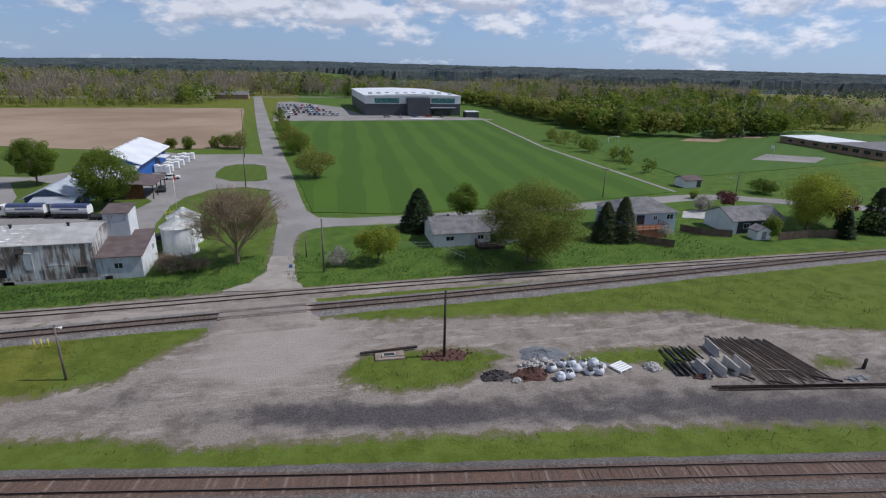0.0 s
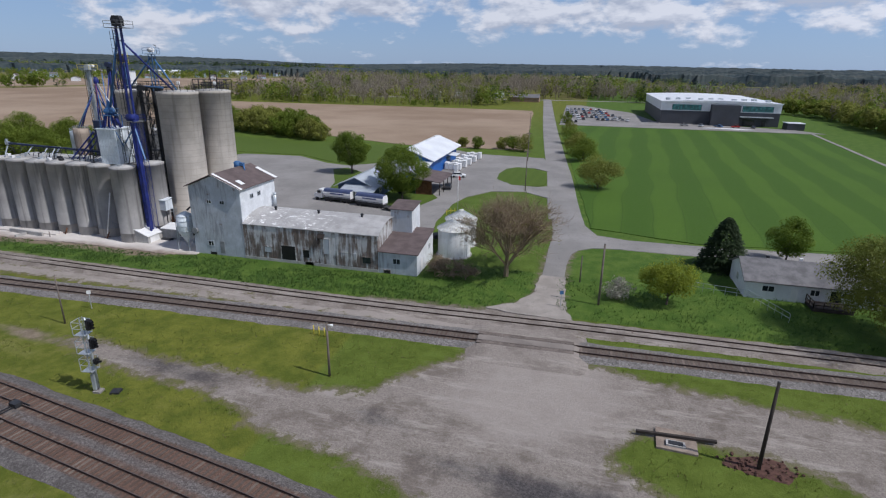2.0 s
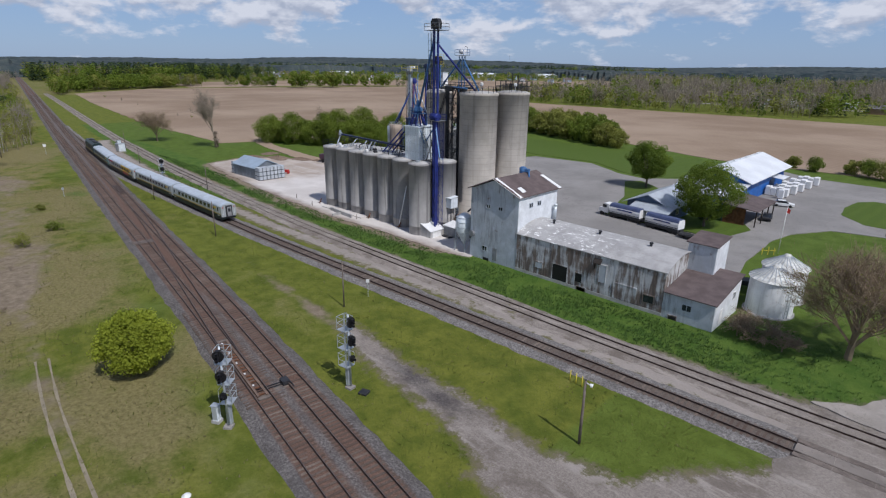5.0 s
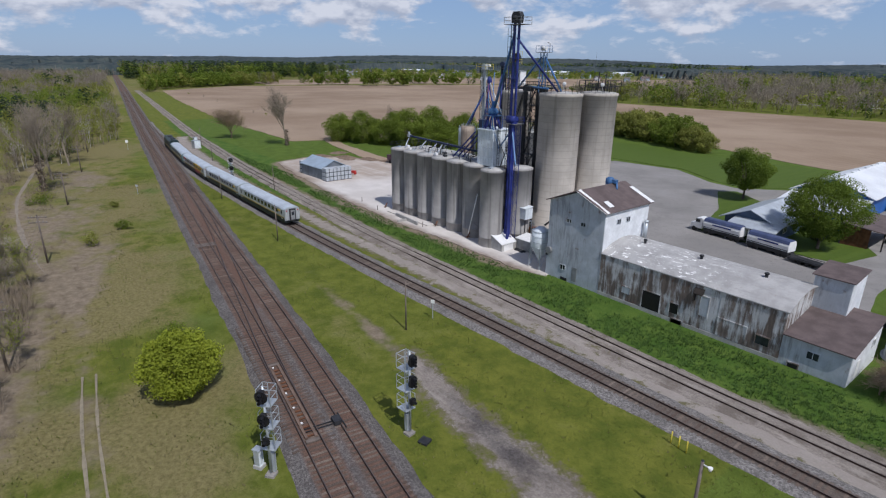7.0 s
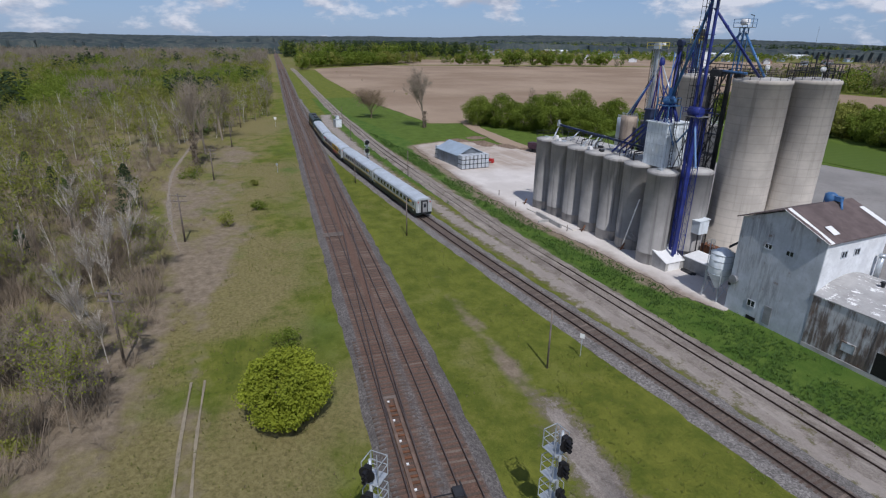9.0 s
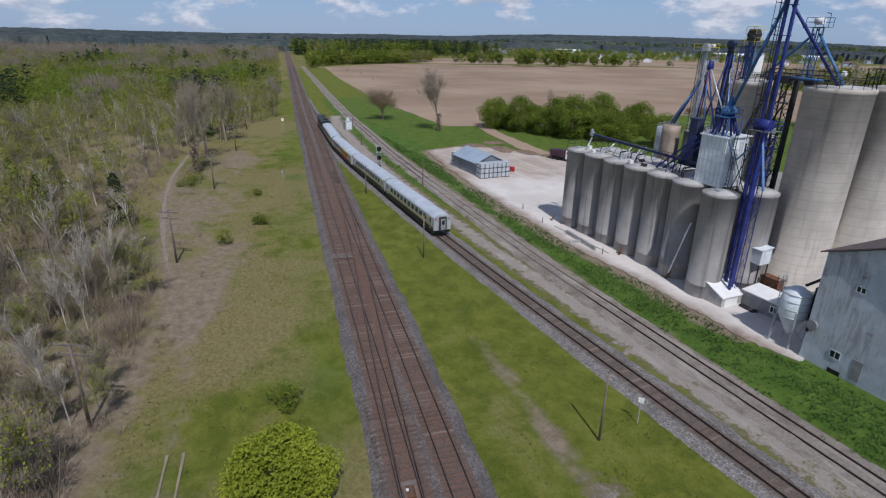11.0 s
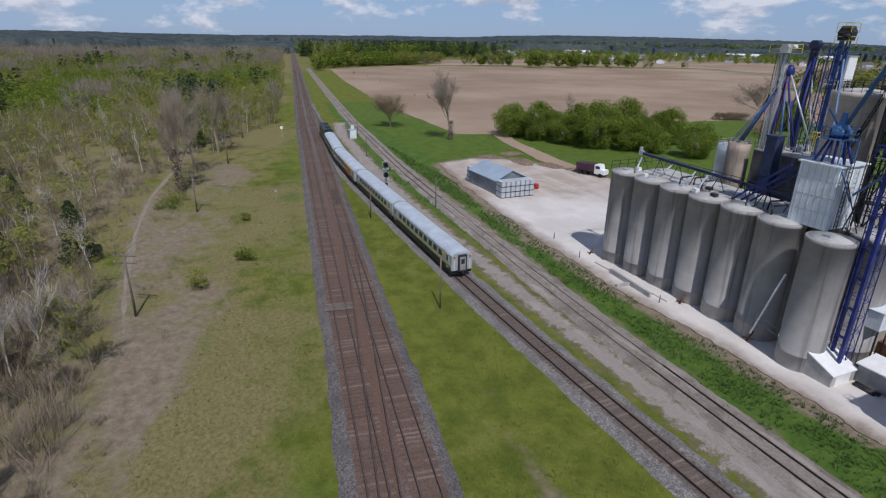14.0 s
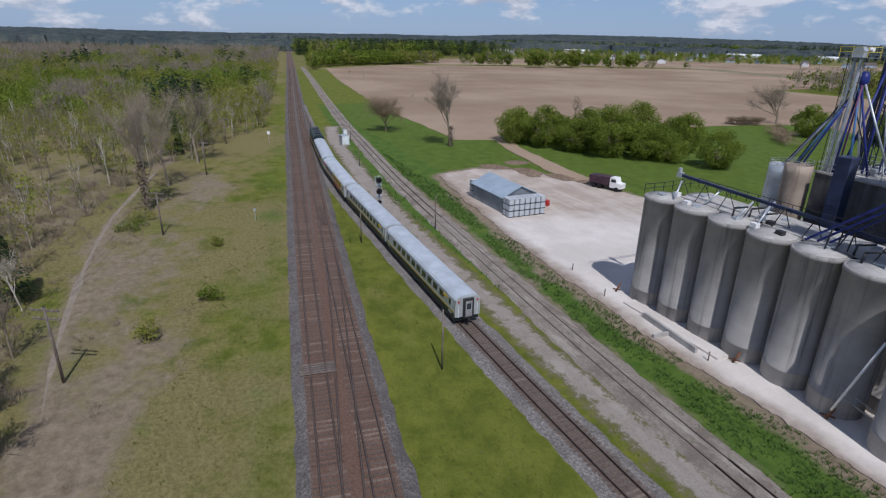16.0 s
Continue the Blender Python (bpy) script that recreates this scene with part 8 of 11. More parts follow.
goal = solo("soccer_goal", Geo().beam((-3.6, 0, 0), (-3.6, 0, 2.4), 0.12).beam((3.6, 0, 0), (3.6, 0, 2.4), 0.12).beam((-3.6, 0, 2.4), (3.6, 0, 2.4), 0.12).beam((-3.6, 1.8, 0), (-3.6, 0, 2.4), 0.07).beam((3.6, 1.8, 0), (3.6, 0, 2.4), 0.07), M_WHITE, "white soccer goal on the playing field", "goal", at=pose(140, 232, 0.05, 0, 0, 20))
hoop_ = thing("basketball_hoop", "white basketball backboard on a post", "basketball hoop", (186, 186, 0.1))
part("post", Geo().beam((0, 0, 0), (0, 0, 3.2), 0.14).beam((0, 0, 3.1), (-0.9, 0, 3.4), 0.12), M_STEEL_GALV, hoop_)
part("board", Geo().box(-1.0, -0.9, 2.9, -0.92, 0.9, 4.1), M_WHITE, hoop_)

# farm supply hall behind the mill
bh = thing("supply_hall", "blue-walled hall with broad white steel roof", "hall", (-44.6, 163.0, 0))
part("wall", Geo().extrude([(-13.5, -0.3), (0, -0.3), (0, 5.3), (-6.4, 8.2), (-13.5, 5.0)], "y", 0, 34), M_BLUE_WALL, bh, "bright blue steel wall")
part("roof", Geo().slab([(-6.4, -0.6, 8.45), (1.6, -0.6, 5.35), (1.6, 34.6, 5.35), (-6.4, 34.6, 8.45)], 0.16), M_STEEL_WHITE, bh, "white steel roof slope")
part("roof", Geo().slab([(-14.5, -0.6, 4.9), (-6.4, -0.6, 8.45), (-6.4, 34.6, 8.45), (-14.5, 34.6, 4.9)], 0.16), M_STEEL_WHITE, bh)
part("porch_roof", Geo().slab([(-1.0, 20, 4.4), (3.2, 20, 3.9), (3.2, 26, 3.9), (-1.0, 26, 4.4)], 0.14), M_STEEL_WHITE, bh)
part("entrance", Geo().box(-0.02, 21, 0, 0.12, 25, 3.2), M_NAVY, bh)
for k in range(7):
    part("ridge_vent", Geo().box(-6.65, 1.2 + 4.6 * k, 8.45, -6.15, 4.4 + 4.6 * k, 8.68), M_STEEL_WHITE, bh)
part("wing_wall", Geo().box(-13.0, -10.5, -0.3, -0.4, -0.02, 3.7), M_BLUE_WALL, bh)
part("wing_roof", Geo().slab([(-13.6, -11.2, 3.7), (1.2, -11.2, 3.7), (1.2, -0.1, 5.1), (-13.6, -0.1, 5.1)], 0.15), M_STEEL_WHITE, bh)
ho = thing("office_house", "slate-blue shop with white steel gable roofs", "house", (-59.5, 134.0, 0))
M_ROOF_PALE = painted("pale_blue_grey_steel_roof", (0.46, 0.50, 0.54), 0.5, 0.2, 0.12, 0.4, 0.2)
gable(ho, 0, 0, 9.4, 18.0, 3.4, 5.4, M_NAVY, M_ROOF_PALE, "y", 0.9)
part("porch_roof", Geo().slab([(2.0, -4.2, 2.9), (10.8, -4.2, 2.9), (10.8, -0.2, 3.7), (2.0, -0.2, 3.7)], 0.14), M_ROOF_PALE, ho)
part("porch_post", Geo().beam((2.4, -4.0, 0), (2.4, -4.0, 2.8), 0.16).beam((6.3, -4.0, 0), (6.3, -4.0, 2.8), 0.16).beam((10.4, -4.0, 0), (10.4, -4.0, 2.8), 0.16), M_WHITE, ho)
for x in (4.5, 8.0):
    window(ho, x, -0.02, 1.7, 1.2, 1.2, "-y", M_WHITE)
for y in (4, 9, 14):
    window(ho, 9.42, y, 1.8, 1.2, 1.1, "+x", M_WHITE)
dp = thing("loading_porch", "open brown-roofed loading porch", "porch", (-42.8, 143.5, 0))
part("roof", Geo().slab([(-0.4, -0.4, 4.2), (6.8, -0.4, 3.5), (6.8, 13.2, 3.5), (-0.4, 13.2, 4.2)], 0.16), M_ROOF_BROWN, dp)
part("back_wall", Geo().box(0.0, 0.0, -0.2, 0.2, 13, 3.9), M_CHARCOAL, dp)
part("side_wall", Geo().box(0.2, 0.0, -0.2, 4.4, 0.2, 3.6), M_RUST, dp)
for y in (0.2, 4.4, 8.6, 12.8):
    part("post", Geo().beam((6.4, y, -0.1), (6.4, y, 3.4), 0.2), M_WOODDARK, dp)
for k, (x, y, s) in enumerate(((-41.6, 180.5, 0), (-40.9, 185.5, 1), (-40.4, 190.5, 2), (-39.9, 196.5, 0), (-39.4, 203, 1), (-38.0, 178.0, 2))):
    st = thing("pallet_stack", "white plastic-wrapped pallet stack on the asphalt", "pallet stack", pose(x, y, 0.075, 0, 0, 3), "pallet stacks")
    n = 4 if k < 5 else 1
    for i in range(n):
        for j in range(2 if k < 5 else 1):
            part("pallet_load", Geo().box(-2.6 + 1.3 * i, -1.3 + 1.3 * j, 0.14, -1.4 + 1.3 * i, -0.1 + 1.3 * j, 2.2 - 0.25 * ((i + s) % 2), 0.06), M_WHITE, st)
            part("pallet", Geo().box(-2.6 + 1.3 * i, -1.3 + 1.3 * j, 0.0, -1.4 + 1.3 * i, -0.1 + 1.3 * j, 0.13), M_WOODPOLE, st)
car(pose(-37.2, 168.5, 0.075, 0, 0, 15), M_WHITE, "white parked car on the asphalt yard", "yard vehicles")
car(pose(-36.4, 152.5, 0.075, 0, 0, 100), M_DARK, "dark parked car by the loading porch", "yard vehicles")
car(pose(-45.6, 143.6, 0.12, 0, 0, 80), M_DARK, "dark parked car under the tree", "yard vehicles")
fp = thing("flagpole", "white flagpole with a limp red flag", "flagpole", (-28.3, 129.0, 0))
part("shaft", Geo().tube((0, 0, -0.2), (0, 0, 8.6), 0.07, 0.04, 8), M_WHITE, fp)
part("flag", Geo().add([(0.05, 0, 8.4), (0.5, 0.1, 8.0), (0.45, 0.25, 7.3), (0.05, 0, 7.4), (0.05, 0.03, 8.4), (0.5, 0.13, 8.0), (0.45, 0.28, 7.3), (0.05, 0.03, 7.4)], [(0, 1, 2, 3), (7, 6, 5, 4), (0, 4, 5, 1), (1, 5, 6, 2), (2, 6, 7, 3)]), M_RED, fp)
solo("lawn_frame", Geo().beam((-1.0, 0, 0), (-1.0, 0, 1.3), 0.09).beam((1.0, 0, 0), (1.0, 0, 1.3), 0.09).beam((-1.2, 0, 0.8), (1.2, 0, 0.8), 0.08).beam((0, 0, 0), (0, 0, 1.5), 0.08), M_YELLOW, "small yellow pipe frame on the lawn", "frame", at=pose(-29.4, 127.0, 0, 0, 0, 40))

# round steel bins east of the mill
for x, y, lab in ((-22.5, 101.2, "white corrugated grain bin with conical roof and rust"), (-22.7, 107.4, "white corrugated grain bin with conical ribbed roof")):
    b = thing("grain_bin", lab, "grain bin", (x, y, 0), "grain bins")
    b.scale = (1.02, 1.02, 0.88)
    prof = [(2.75, -0.3)]
    for k in range(34):
        prof.append((2.75 + 0.03 * (k % 2), 0.1 + 0.155 * k))
    part("shell", Geo().lathe(0, 0, prof + [(2.75, 5.45)], 36), painted("white_corrugated_bin", (0.80, 0.81, 0.81), 0.65, 0.0, 0.10, 0.7, 0.5, (0.36, 0.34, 0.31), 0.5), b)
    part("roof", Geo().lathe(0, 0, [(3.0, 5.4), (2.9, 5.5), (0.45, 7.1), (0.4, 7.35), (0.1, 7.45)], 28), painted("weathered_bin_roof", (0.66, 0.66, 0.62), 0.7, 0.0, 0.25, 1.2, 0.6, (0.17, 0.14, 0.11), 0.7), b)
    for k in range(24):
        a = 2 * math.pi * k / 24
        part("roof_rib", Geo().beam((2.95 * math.cos(a), 2.95 * math.sin(a), 5.5), (0.5 * math.cos(a), 0.5 * math.sin(a), 7.12), 0.07), M_STEEL_GALV, b)
    part("ladder", Geo().ladder((2.4, -1.6, 0), (2.4, -1.6, 5.5), (0.5, 0.86, 0)), M_STEEL_GALV, b)
    part("footing", Geo().lathe(0, 0, [(3.05, -0.3), (3.05, 0.1)], 32), M_CONCRETE, b)
trl = thing("cargo_trailer", "small dark flat trailer behind the bins", "trailer", pose(-26.6, 108, 0.08, 0, 0, 30))
part("bed", Geo().box(-1.6, -0.9, 0.6, 1.6, 0.9, 1.3), M_DARK, trl)
for y in (-0.95, 0.95):
    part("wheel", Geo().tube((0, y - 0.1, 0.35), (0, y + 0.1, 0.35), 0.35, n=10), M_BLACK, trl)


# tank trucks in the yard
M_TARP = painted("blue_tarpaulin", (0.065, 0.085, 0.17), 0.6, 0, 0.2, 0.8)


def tank_trailer(at, label, cab):
    t = thing("tank_truck", label, "truck", at @ Matrix.Scale(0.88, 4), "tank trucks")
    tank = [(-1.2, 1.2), (1.2, 1.2), (1.32, 2.3), (0.9, 3.2), (-0.9, 3.2), (-1.32, 2.3)]
    part("tank", Geo().extrude(tank, "x", -4.2, 4.2), M_WHITE, t)
    # dark box that darkens the lower half below the tank
    part("dark_underside", Geo().box(-4.1, -1.24, 0.6, 4.1, 1.24, 1.7), M_DARK, t)
    part("hopper_ends", Geo().extrude([(-1.0, 0.75), (1.0, 0.75), (1.18, 1.22), (-1.18, 1.22)], "x", -3.4, 3.4), M_STEEL_GALV, t)
    part("tarp", Geo().extrude([(-1.22, 2.66), (1.22, 2.66), (0.92, 3.25), (0.5, 3.42), (-0.5, 3.42), (-0.92, 3.25)], "x", -4.1, 4.1), M_TARP, t, "rolled blue tarpaulin")
    for s in (-1, 1):
        part("lettering_bar", Geo().box(-2.0, s * 1.31 - 0.02, 2.15, 2.2, s * 1.31 + 0.02, 2.45), M_BLUE, t, "dark blue bar of lettering")
        part("rub_rail", Geo().box(-4.2, s * 1.27 - 0.04, 1.3, 4.2, s * 1.27 + 0.04, 1.42), M_STEEL_GALV, t)
    part("chassis", Geo().box(-4.4, -0.5, 0.55, 4.6, 0.5, 0.85), M_DARK, t)
    for x in (-3.4, -2.1, 2.4, 3.6):
        for y in (-1.0, 1.0):
            part("wheel", Geo().tube((x, y - 0.22, 0.52), (x, y + 0.22, 0.52), 0.52, n=14), M_BLACK, t)
    if cab:
        part("cab", Geo().extrude([(-7.2, 0.8), (-4.5, 0.8), (-4.5, 3.1), (-5.8, 3.1), (-6.2, 2.0), (-7.2, 1.8)], "y", -1.15, 1.15), M_WHITE, t)
        part("windscreen", Geo().box(-6.1, -1.17, 2.1, -5.0, 1.17, 2.8), M_GLASS, t)
        for y in (-1.0, 1.0):
            part("wheel", Geo().tube((-6.3, y - 0.18, 0.52), (-6.3, y + 0.18, 0.52), 0.52, n=14), M_BLACK, t)
    else:
        part("drawbar", Geo().beam((-4.3, 0, 0.7), (-6.2, 0, 0.7), 0.18), M_DARK, t)


tank_trailer(pose(-57.6, 130.2, 0.08, 0, 0, -7), "white feed tank truck with rolled blue tarpaulin", True)
tank_trailer(pose(-48.6, 128.2, 0.08, 0, 0, -10), "white feed tank trailer with rolled blue tarpaulin", False)
ramp = thing("flat_trailer", "low black flat-deck trailer on the asphalt", "trailer", pose(-42.0, 126.0, 0.08, 0, 0, -12))
part("deck", Geo().box(-2.8, -1.1, 0.55, 2.8, 1.1, 0.72), M_DARK, ramp)
part("rails", Geo().beam((-2.8, -1.1, 0.9), (2.8, -1.1, 0.9), 0.08).beam((-2.8, 1.1, 0.9), (2.8, 1.1, 0.9), 0.08), M_DARK, ramp)
for x in (-0.6, 0.6):
    part("axle", Geo().tube((x, -1.1, 0.32), (x, 1.1, 0.32), 0.32, n=10), M_BLACK, ramp)

# steel shed with liquid totes, dump truck
M_SHED_WALL = painted("grey_blue_shed_steel", (0.235, 0.268, 0.30), 0.55, 0.15, 0.2, 0.4, 0.3)
sh = thing("steel_shed", "pale blue-grey steel shed with gable roof", "shed", pose(-148.8, 93.4, 0.06, 0, 0, 2))
gable(sh, -11.6, 0, 0, 7.6, 3.1, 4.9, M_SHED_WALL, painted("blue_grey_roofing_steel", (0.36, 0.44, 0.52), 0.5, 0.2, 0.12, 0.3, 0.1), "x", 0.35)
for k in range(14):
    part("wall_rib", Geo().box(-11.4 + 0.82 * k, -0.05, 0.1, -11.3 + 0.82 * k, 0.0, 3.0), M_SHED_WALL, sh)
M_TOTE = painted("milky_plastic_tote", (0.50, 0.53, 0.56), 0.45, 0, 0.1, 1.0)


def tote(x, y, z):
    t = thing("liquid_tote", "white plastic liquid tote in a wire cage", "tote", pose(x, y, z, 0, 0, 2), "liquid totes")
    part("tank", Geo().box(-0.55, -0.48, 0.14, 0.55, 0.48, 1.12, 0.1), M_TOTE, t)
    part("pallet", Geo().box(-0.6, -0.5, 0, 0.6, 0.5, 0.13), M_DARK, t)
    g = Geo()
    for zz in (0.4, 0.75, 1.1):
        g.railing([(-0.58, -0.5), (0.58, -0.5), (0.58, 0.5), (-0.58, 0.5)], zz - 0.03, 0.03, True, 0.012)
    part("cage", g, M_STEEL_GALV, t)
    return t


proto = tote(-147.6, 93.6, 0.06)
for i in range(2):
    for j in range(7):
        for k in range(3):
            if (i, j, k) != (0, 0, 0):
                copy_thing(proto, pose(-147.6 + 1.25 * i, 93.6 + 1.12 * j, 0.06 + 1.14 * k, 0, 0, 2 + (j * 7 + k * 3) % 5 - 2))
for j in range(3):
    for k in range(3):
        copy_thing(proto, pose(-161.6, 93.6 + 1.15 * j, 0.06 + 1.14 * k, 0, 0, 2))
tr = solo("red_barrow", Geo().box(-0.8, -0.5, 0.4, 0.8, 0.5, 1.1, 0.08).tube((-0.9, -0.2, 0.3), (-0.9, 0.2, 0.3), 0.3, n=10).tube((0.6, -0.5, 0.3), (0.6, 0.5, 0.3), 0.3, n=10), M_RED, "small red wheeled machine beside the totes", "machine", at=pose(-150.5, 104, 0.06, 0, 0, 40))
dt = thing("dump_truck", "white-cabbed dump truck with dark maroon body", "truck", pose(-157.0, 124.2, 0.06, 0, 0, 22))
part("cab", Geo().extrude([(1.2, 0.7), (3.9, 0.7), (3.9, 1.7), (2.9, 1.85), (2.5, 2.9), (1.2, 2.9)], "y", -1.05, 1.05), M_WHITE, dt)
part("windscreen", Geo().box(1.5, -1.07, 1.95, 2.6, 1.07, 2.6), M_GLASS, dt)
part("dump_body", Geo().extrude([(-3.6, 1.1), (1.0, 1.1), (1.1, 2.9), (-3.8, 2.7)], "y", -1.2, 1.2), painted("dark_maroon_paint", (0.06, 0.03, 0.045), 0.5, 0, 0.3, 1.0), dt)
part("chassis", Geo().box(-3.4, -0.5, 0.6, 3.6, 0.5, 1.1), M_DARK, dt)
for x in (-2.6, -1.3, 2.9):
    for y in (-0.95, 0.95):
        part("wheel", Geo().tube((x, y - 0.2, 0.5), (x, y + 0.2, 0.5), 0.5, n=12), M_BLACK, dt)
# distant houses and sheds beyond the fields
rh = random.Random(5)
for k in range(46):
    a = radians(rh.uniform(106, 152))
    d = rh.uniform(900, 1500)
    hs = thing("distant_house", "small pale house far across the fields", "house", pose(-60 + d * math.cos(a), 60 + d * math.sin(a), 0, 0, 0, rh.uniform(0, 180)), "distant houses")
    gable(hs, 0, 0, rh.uniform(9, 20), rh.uniform(7, 10), rh.uniform(3, 5.5), rh.uniform(6.5, 9), rh.choice((M_WALL_WHITE, M_WALL_BLUE, M_WALL_BLUE, M_BRICK)), rh.choice((M_ROOF_GREY, M_ROOF_BROWN)))
for x, y, w in ((-1010, 1150, 70), (-860, 1240, 46), (-1250, 620, 90), (-1280, 900, 60), (-1150, 560, 50)):
    hs = thing("distant_shed", "long white shed far across the fields", "shed", pose(x, y, 0, 0, 0, 45), "distant sheds")
    gable(hs, 0, 0, w, 16, 5.5, 8.5, M_WALL_WHITE, M_STEEL_WHITE)
fh = thing("distant_house", "dark-roofed low building at the end of the road", "house", (-72, 530, 0), "distant houses")
gable(fh, 0, 0, 26, 12, 4, 6.5, M_BRICK, M_ROOF_GREY)
plate("pond", [(60, 950), (160, 930), (260, 980), (320, 1090), (120, 1130), (40, 1040)], 0.3, make_glass("still_pond_water", (0.10, 0.14, 0.18)), "pale still pond among distant trees", "pond", 6, 25)
plate("pond", [(420, 760), (560, 720), (680, 800), (560, 880), (440, 850)], 0.3, bpy.data.materials["still_pond_water"], "pale still pond among distant trees", "pond", 6, 25)

for x, y, w in ((-175, 575, 26), (-140, 582, 30), (-100, 585, 14)):
    hs = thing("distant_shed", "long white shed among trees beyond the brown field", "shed", pose(x, y, 0, 0, 0, 6), "distant sheds")
    gable(hs, 0, 0, w, 9, 3.6, 5.4, M_WALL_WHITE, M_STEEL_WHITE)

# ---------------------------------------------------------------- things lying in the gravel lot
def heap(name, x, y, a, b, h, mat, label, seed, turn=0.0, chunk=0.0):
    """A loose heap: an uneven mound with stones at its foot."""
    rg = np.random.RandomState(seed)
    n, rings = 30, 9
    vs, fs = [], []
    for k in range(rings):
        q = k / (rings - 1)
        for i in range(n):
            t = 2 * math.pi * i / n
            w = 1 + 0.13 * math.sin(3 * t + seed) + 0.08 * math.sin(7 * t + 2 * seed) + rg.uniform(-0.05, 0.05)
            vs.append((a * q * w * math.cos(t), b * q * w * math.sin(t), h * (1 - q) ** 0.8 * (1 + rg.uniform(-0.2, 0.2)) - 0.06 * q))
    for k in range(rings - 1):
        for i in range(n):
            fs.append((k * n + i, (k + 1) * n + i, (k + 1) * n + (i + 1) % n, k * n + (i + 1) % n))
    g = Geo().add(vs, fs, False)
    for _ in range(70):
        t, q = rg.uniform(0, 6.28), rg.uniform(0.3, 1.12)
        px, py, s = a * q * math.cos(t), b * q * math.sin(t), rg.uniform(0.06, 0.16) + chunk * rg.rand()
        pz = max(0.0, h * (1 - q)) if q < 1 else 0.0
        if name == "stone_heap":
            s *= 0.45
        g.lathe(px, py, [(s * 0.8, pz), (s, pz + s * 0.5), (s * 0.35, pz + s)], 5, False)
    return solo(name, g, mat, label, "heap", kind="stuff", at=pose(x, y, 0, 0, 0, turn))


M_COAL = painted("dark_cinder", (0.060, 0.055, 0.055), 0.95, 0, 0.4, 3.0, 0, (0.12, 0.11, 0.11), 0.3, 0.7)
M_BARKCHIP = painted("red_brown_bark_mulch", (0.095, 0.048, 0.036), 0.95, 0, 0.4, 3.0, 0, (0.04, 0.02, 0.02), 0.3, 0.7)
M_STONEGREY = painted("blue_grey_crushed_stone", (0.155, 0.165, 0.18), 0.95, 0, 0.25, 4.0, 0, (0.3, 0.3, 0.3), 0.3, 0.7)
M_BAG = painted("white_woven_bag", (0.62, 0.64, 0.68), 0.7, 0, 0.12, 2.0, 0.1, (0.3, 0.3, 0.3), 0.25, 0.3)
M_RUBBLE = painted("pale_broken_rubble", (0.42, 0.40, 0.38), 0.9, 0, 0.35, 2.5, 0, (0.1, 0.09, 0.09), 0.4, 0.5)
heap("cinder_heap", 19.0, 49.9, 1.75, 1.0, 0.75, M_COAL, "low dark cinder heap at the grass island's edge", 3)
heap("mulch_heap", 23.0, 49.4, 2.1, 1.3, 0.9, M_BARKCHIP, "red-brown rusty scrap and bark heap", 5)
heap("stone_heap", 26.0, 53.3, 2.9, 2.0, 0.6, M_STONEGREY, "low spread heap of blue-grey crushed stone", 8)
heap("rubble_heap", 24.6, 51.3, 2.0, 0.8, 0.8, M_RUBBLE, "heap of white and dark rubble and torn plastic", 9, 0, 0.18)
heap("rubble_heap", 37.3, 47.9, 0.9, 0.8, 0.6, M_RUBBLE, "small heap of grey broken rubble", 11, 0, 0.15)
heap("rubble_heap", 21.0, 48.6, 0.5, 0.4, 0.3, M_RUBBLE, "few pieces of white rubble on gravel", 12)
heap("mulch_heap", 41.8, 45.0, 1.2, 0.5, 0.25, M_BARKCHIP, "thin spill of red-brown bark", 14)
heap("rubble_heap", 43.2, 47.4, 0.9, 0.6, 0.5, M_RUBBLE, "crumpled white plastic sheeting among poles", 15, 0, 0.15)


def bulk_bag(x, y, s, seed, is_open):
    """A big woven bulk bag, slumped, with its mouth open or tied and two lifting loops."""
    rg = np.random.RandomState(seed)
    b = thing("bulk_bag", "white woven bulk bag, slumped and half open" if is_open else "white woven bulk bag, full and tied", "bulk bag", pose(x, y, 0.04, rg.uniform(-8, 8), rg.uniform(-8, 30) if seed % 2 else rg.uniform(-6, 6), rg.uniform(0, 360)), "bulk bags")
    n = 16
    prof = [(0.46, -0.05), (0.56, 0.12), (0.60, 0.45), (0.54, 0.8), (0.42, 0.98), (0.36, 1.06) if is_open else (0.16, 1.12)]
    vs = []
    for r0, z in prof:
        for i in range(n):
            t = 2 * math.pi * i / n
            sq = 1 / max(abs(math.cos(t)), abs(math.sin(t))) ** 0.45
            w = r0 * s * sq * (1 + rg.uniform(-0.16, 0.16))
            vs.append((w * math.cos(t), w * math.sin(t), z * s * (1 + rg.uniform(-0.24, 0.12)) * 0.78))
    fs = [(k * n + i, k * n + (i + 1) % n, (k + 1) * n + (i + 1) % n, (k + 1) * n + i) for k in range(len(prof) - 1) for i in range(n)]
    part("sack", Geo().add(vs, fs, True), M_BAG, b)
    part("filling", Geo().lathe(0, 0, [(0.40 * s, 0.7 * s), (0.36 * s, 0.86 * s), (0.15 * s, 0.98 * s)], 12), M_COAL if is_open else M_BAG, b)
    for a in (0.8, 3.9):
        p = Vector((0.42 * s * math.cos(a), 0.42 * s * math.sin(a), 0.95 * s))
        part("loop", Geo().tube(p, p + Vector((0.1, 0.1, 0.22)), 0.03, n=5).tube(p + Vector((0.1, 0.1, 0.22)), p + Vector((-0.12, 0.12, 0.1)), 0.03, n=5), M_BAG, b)


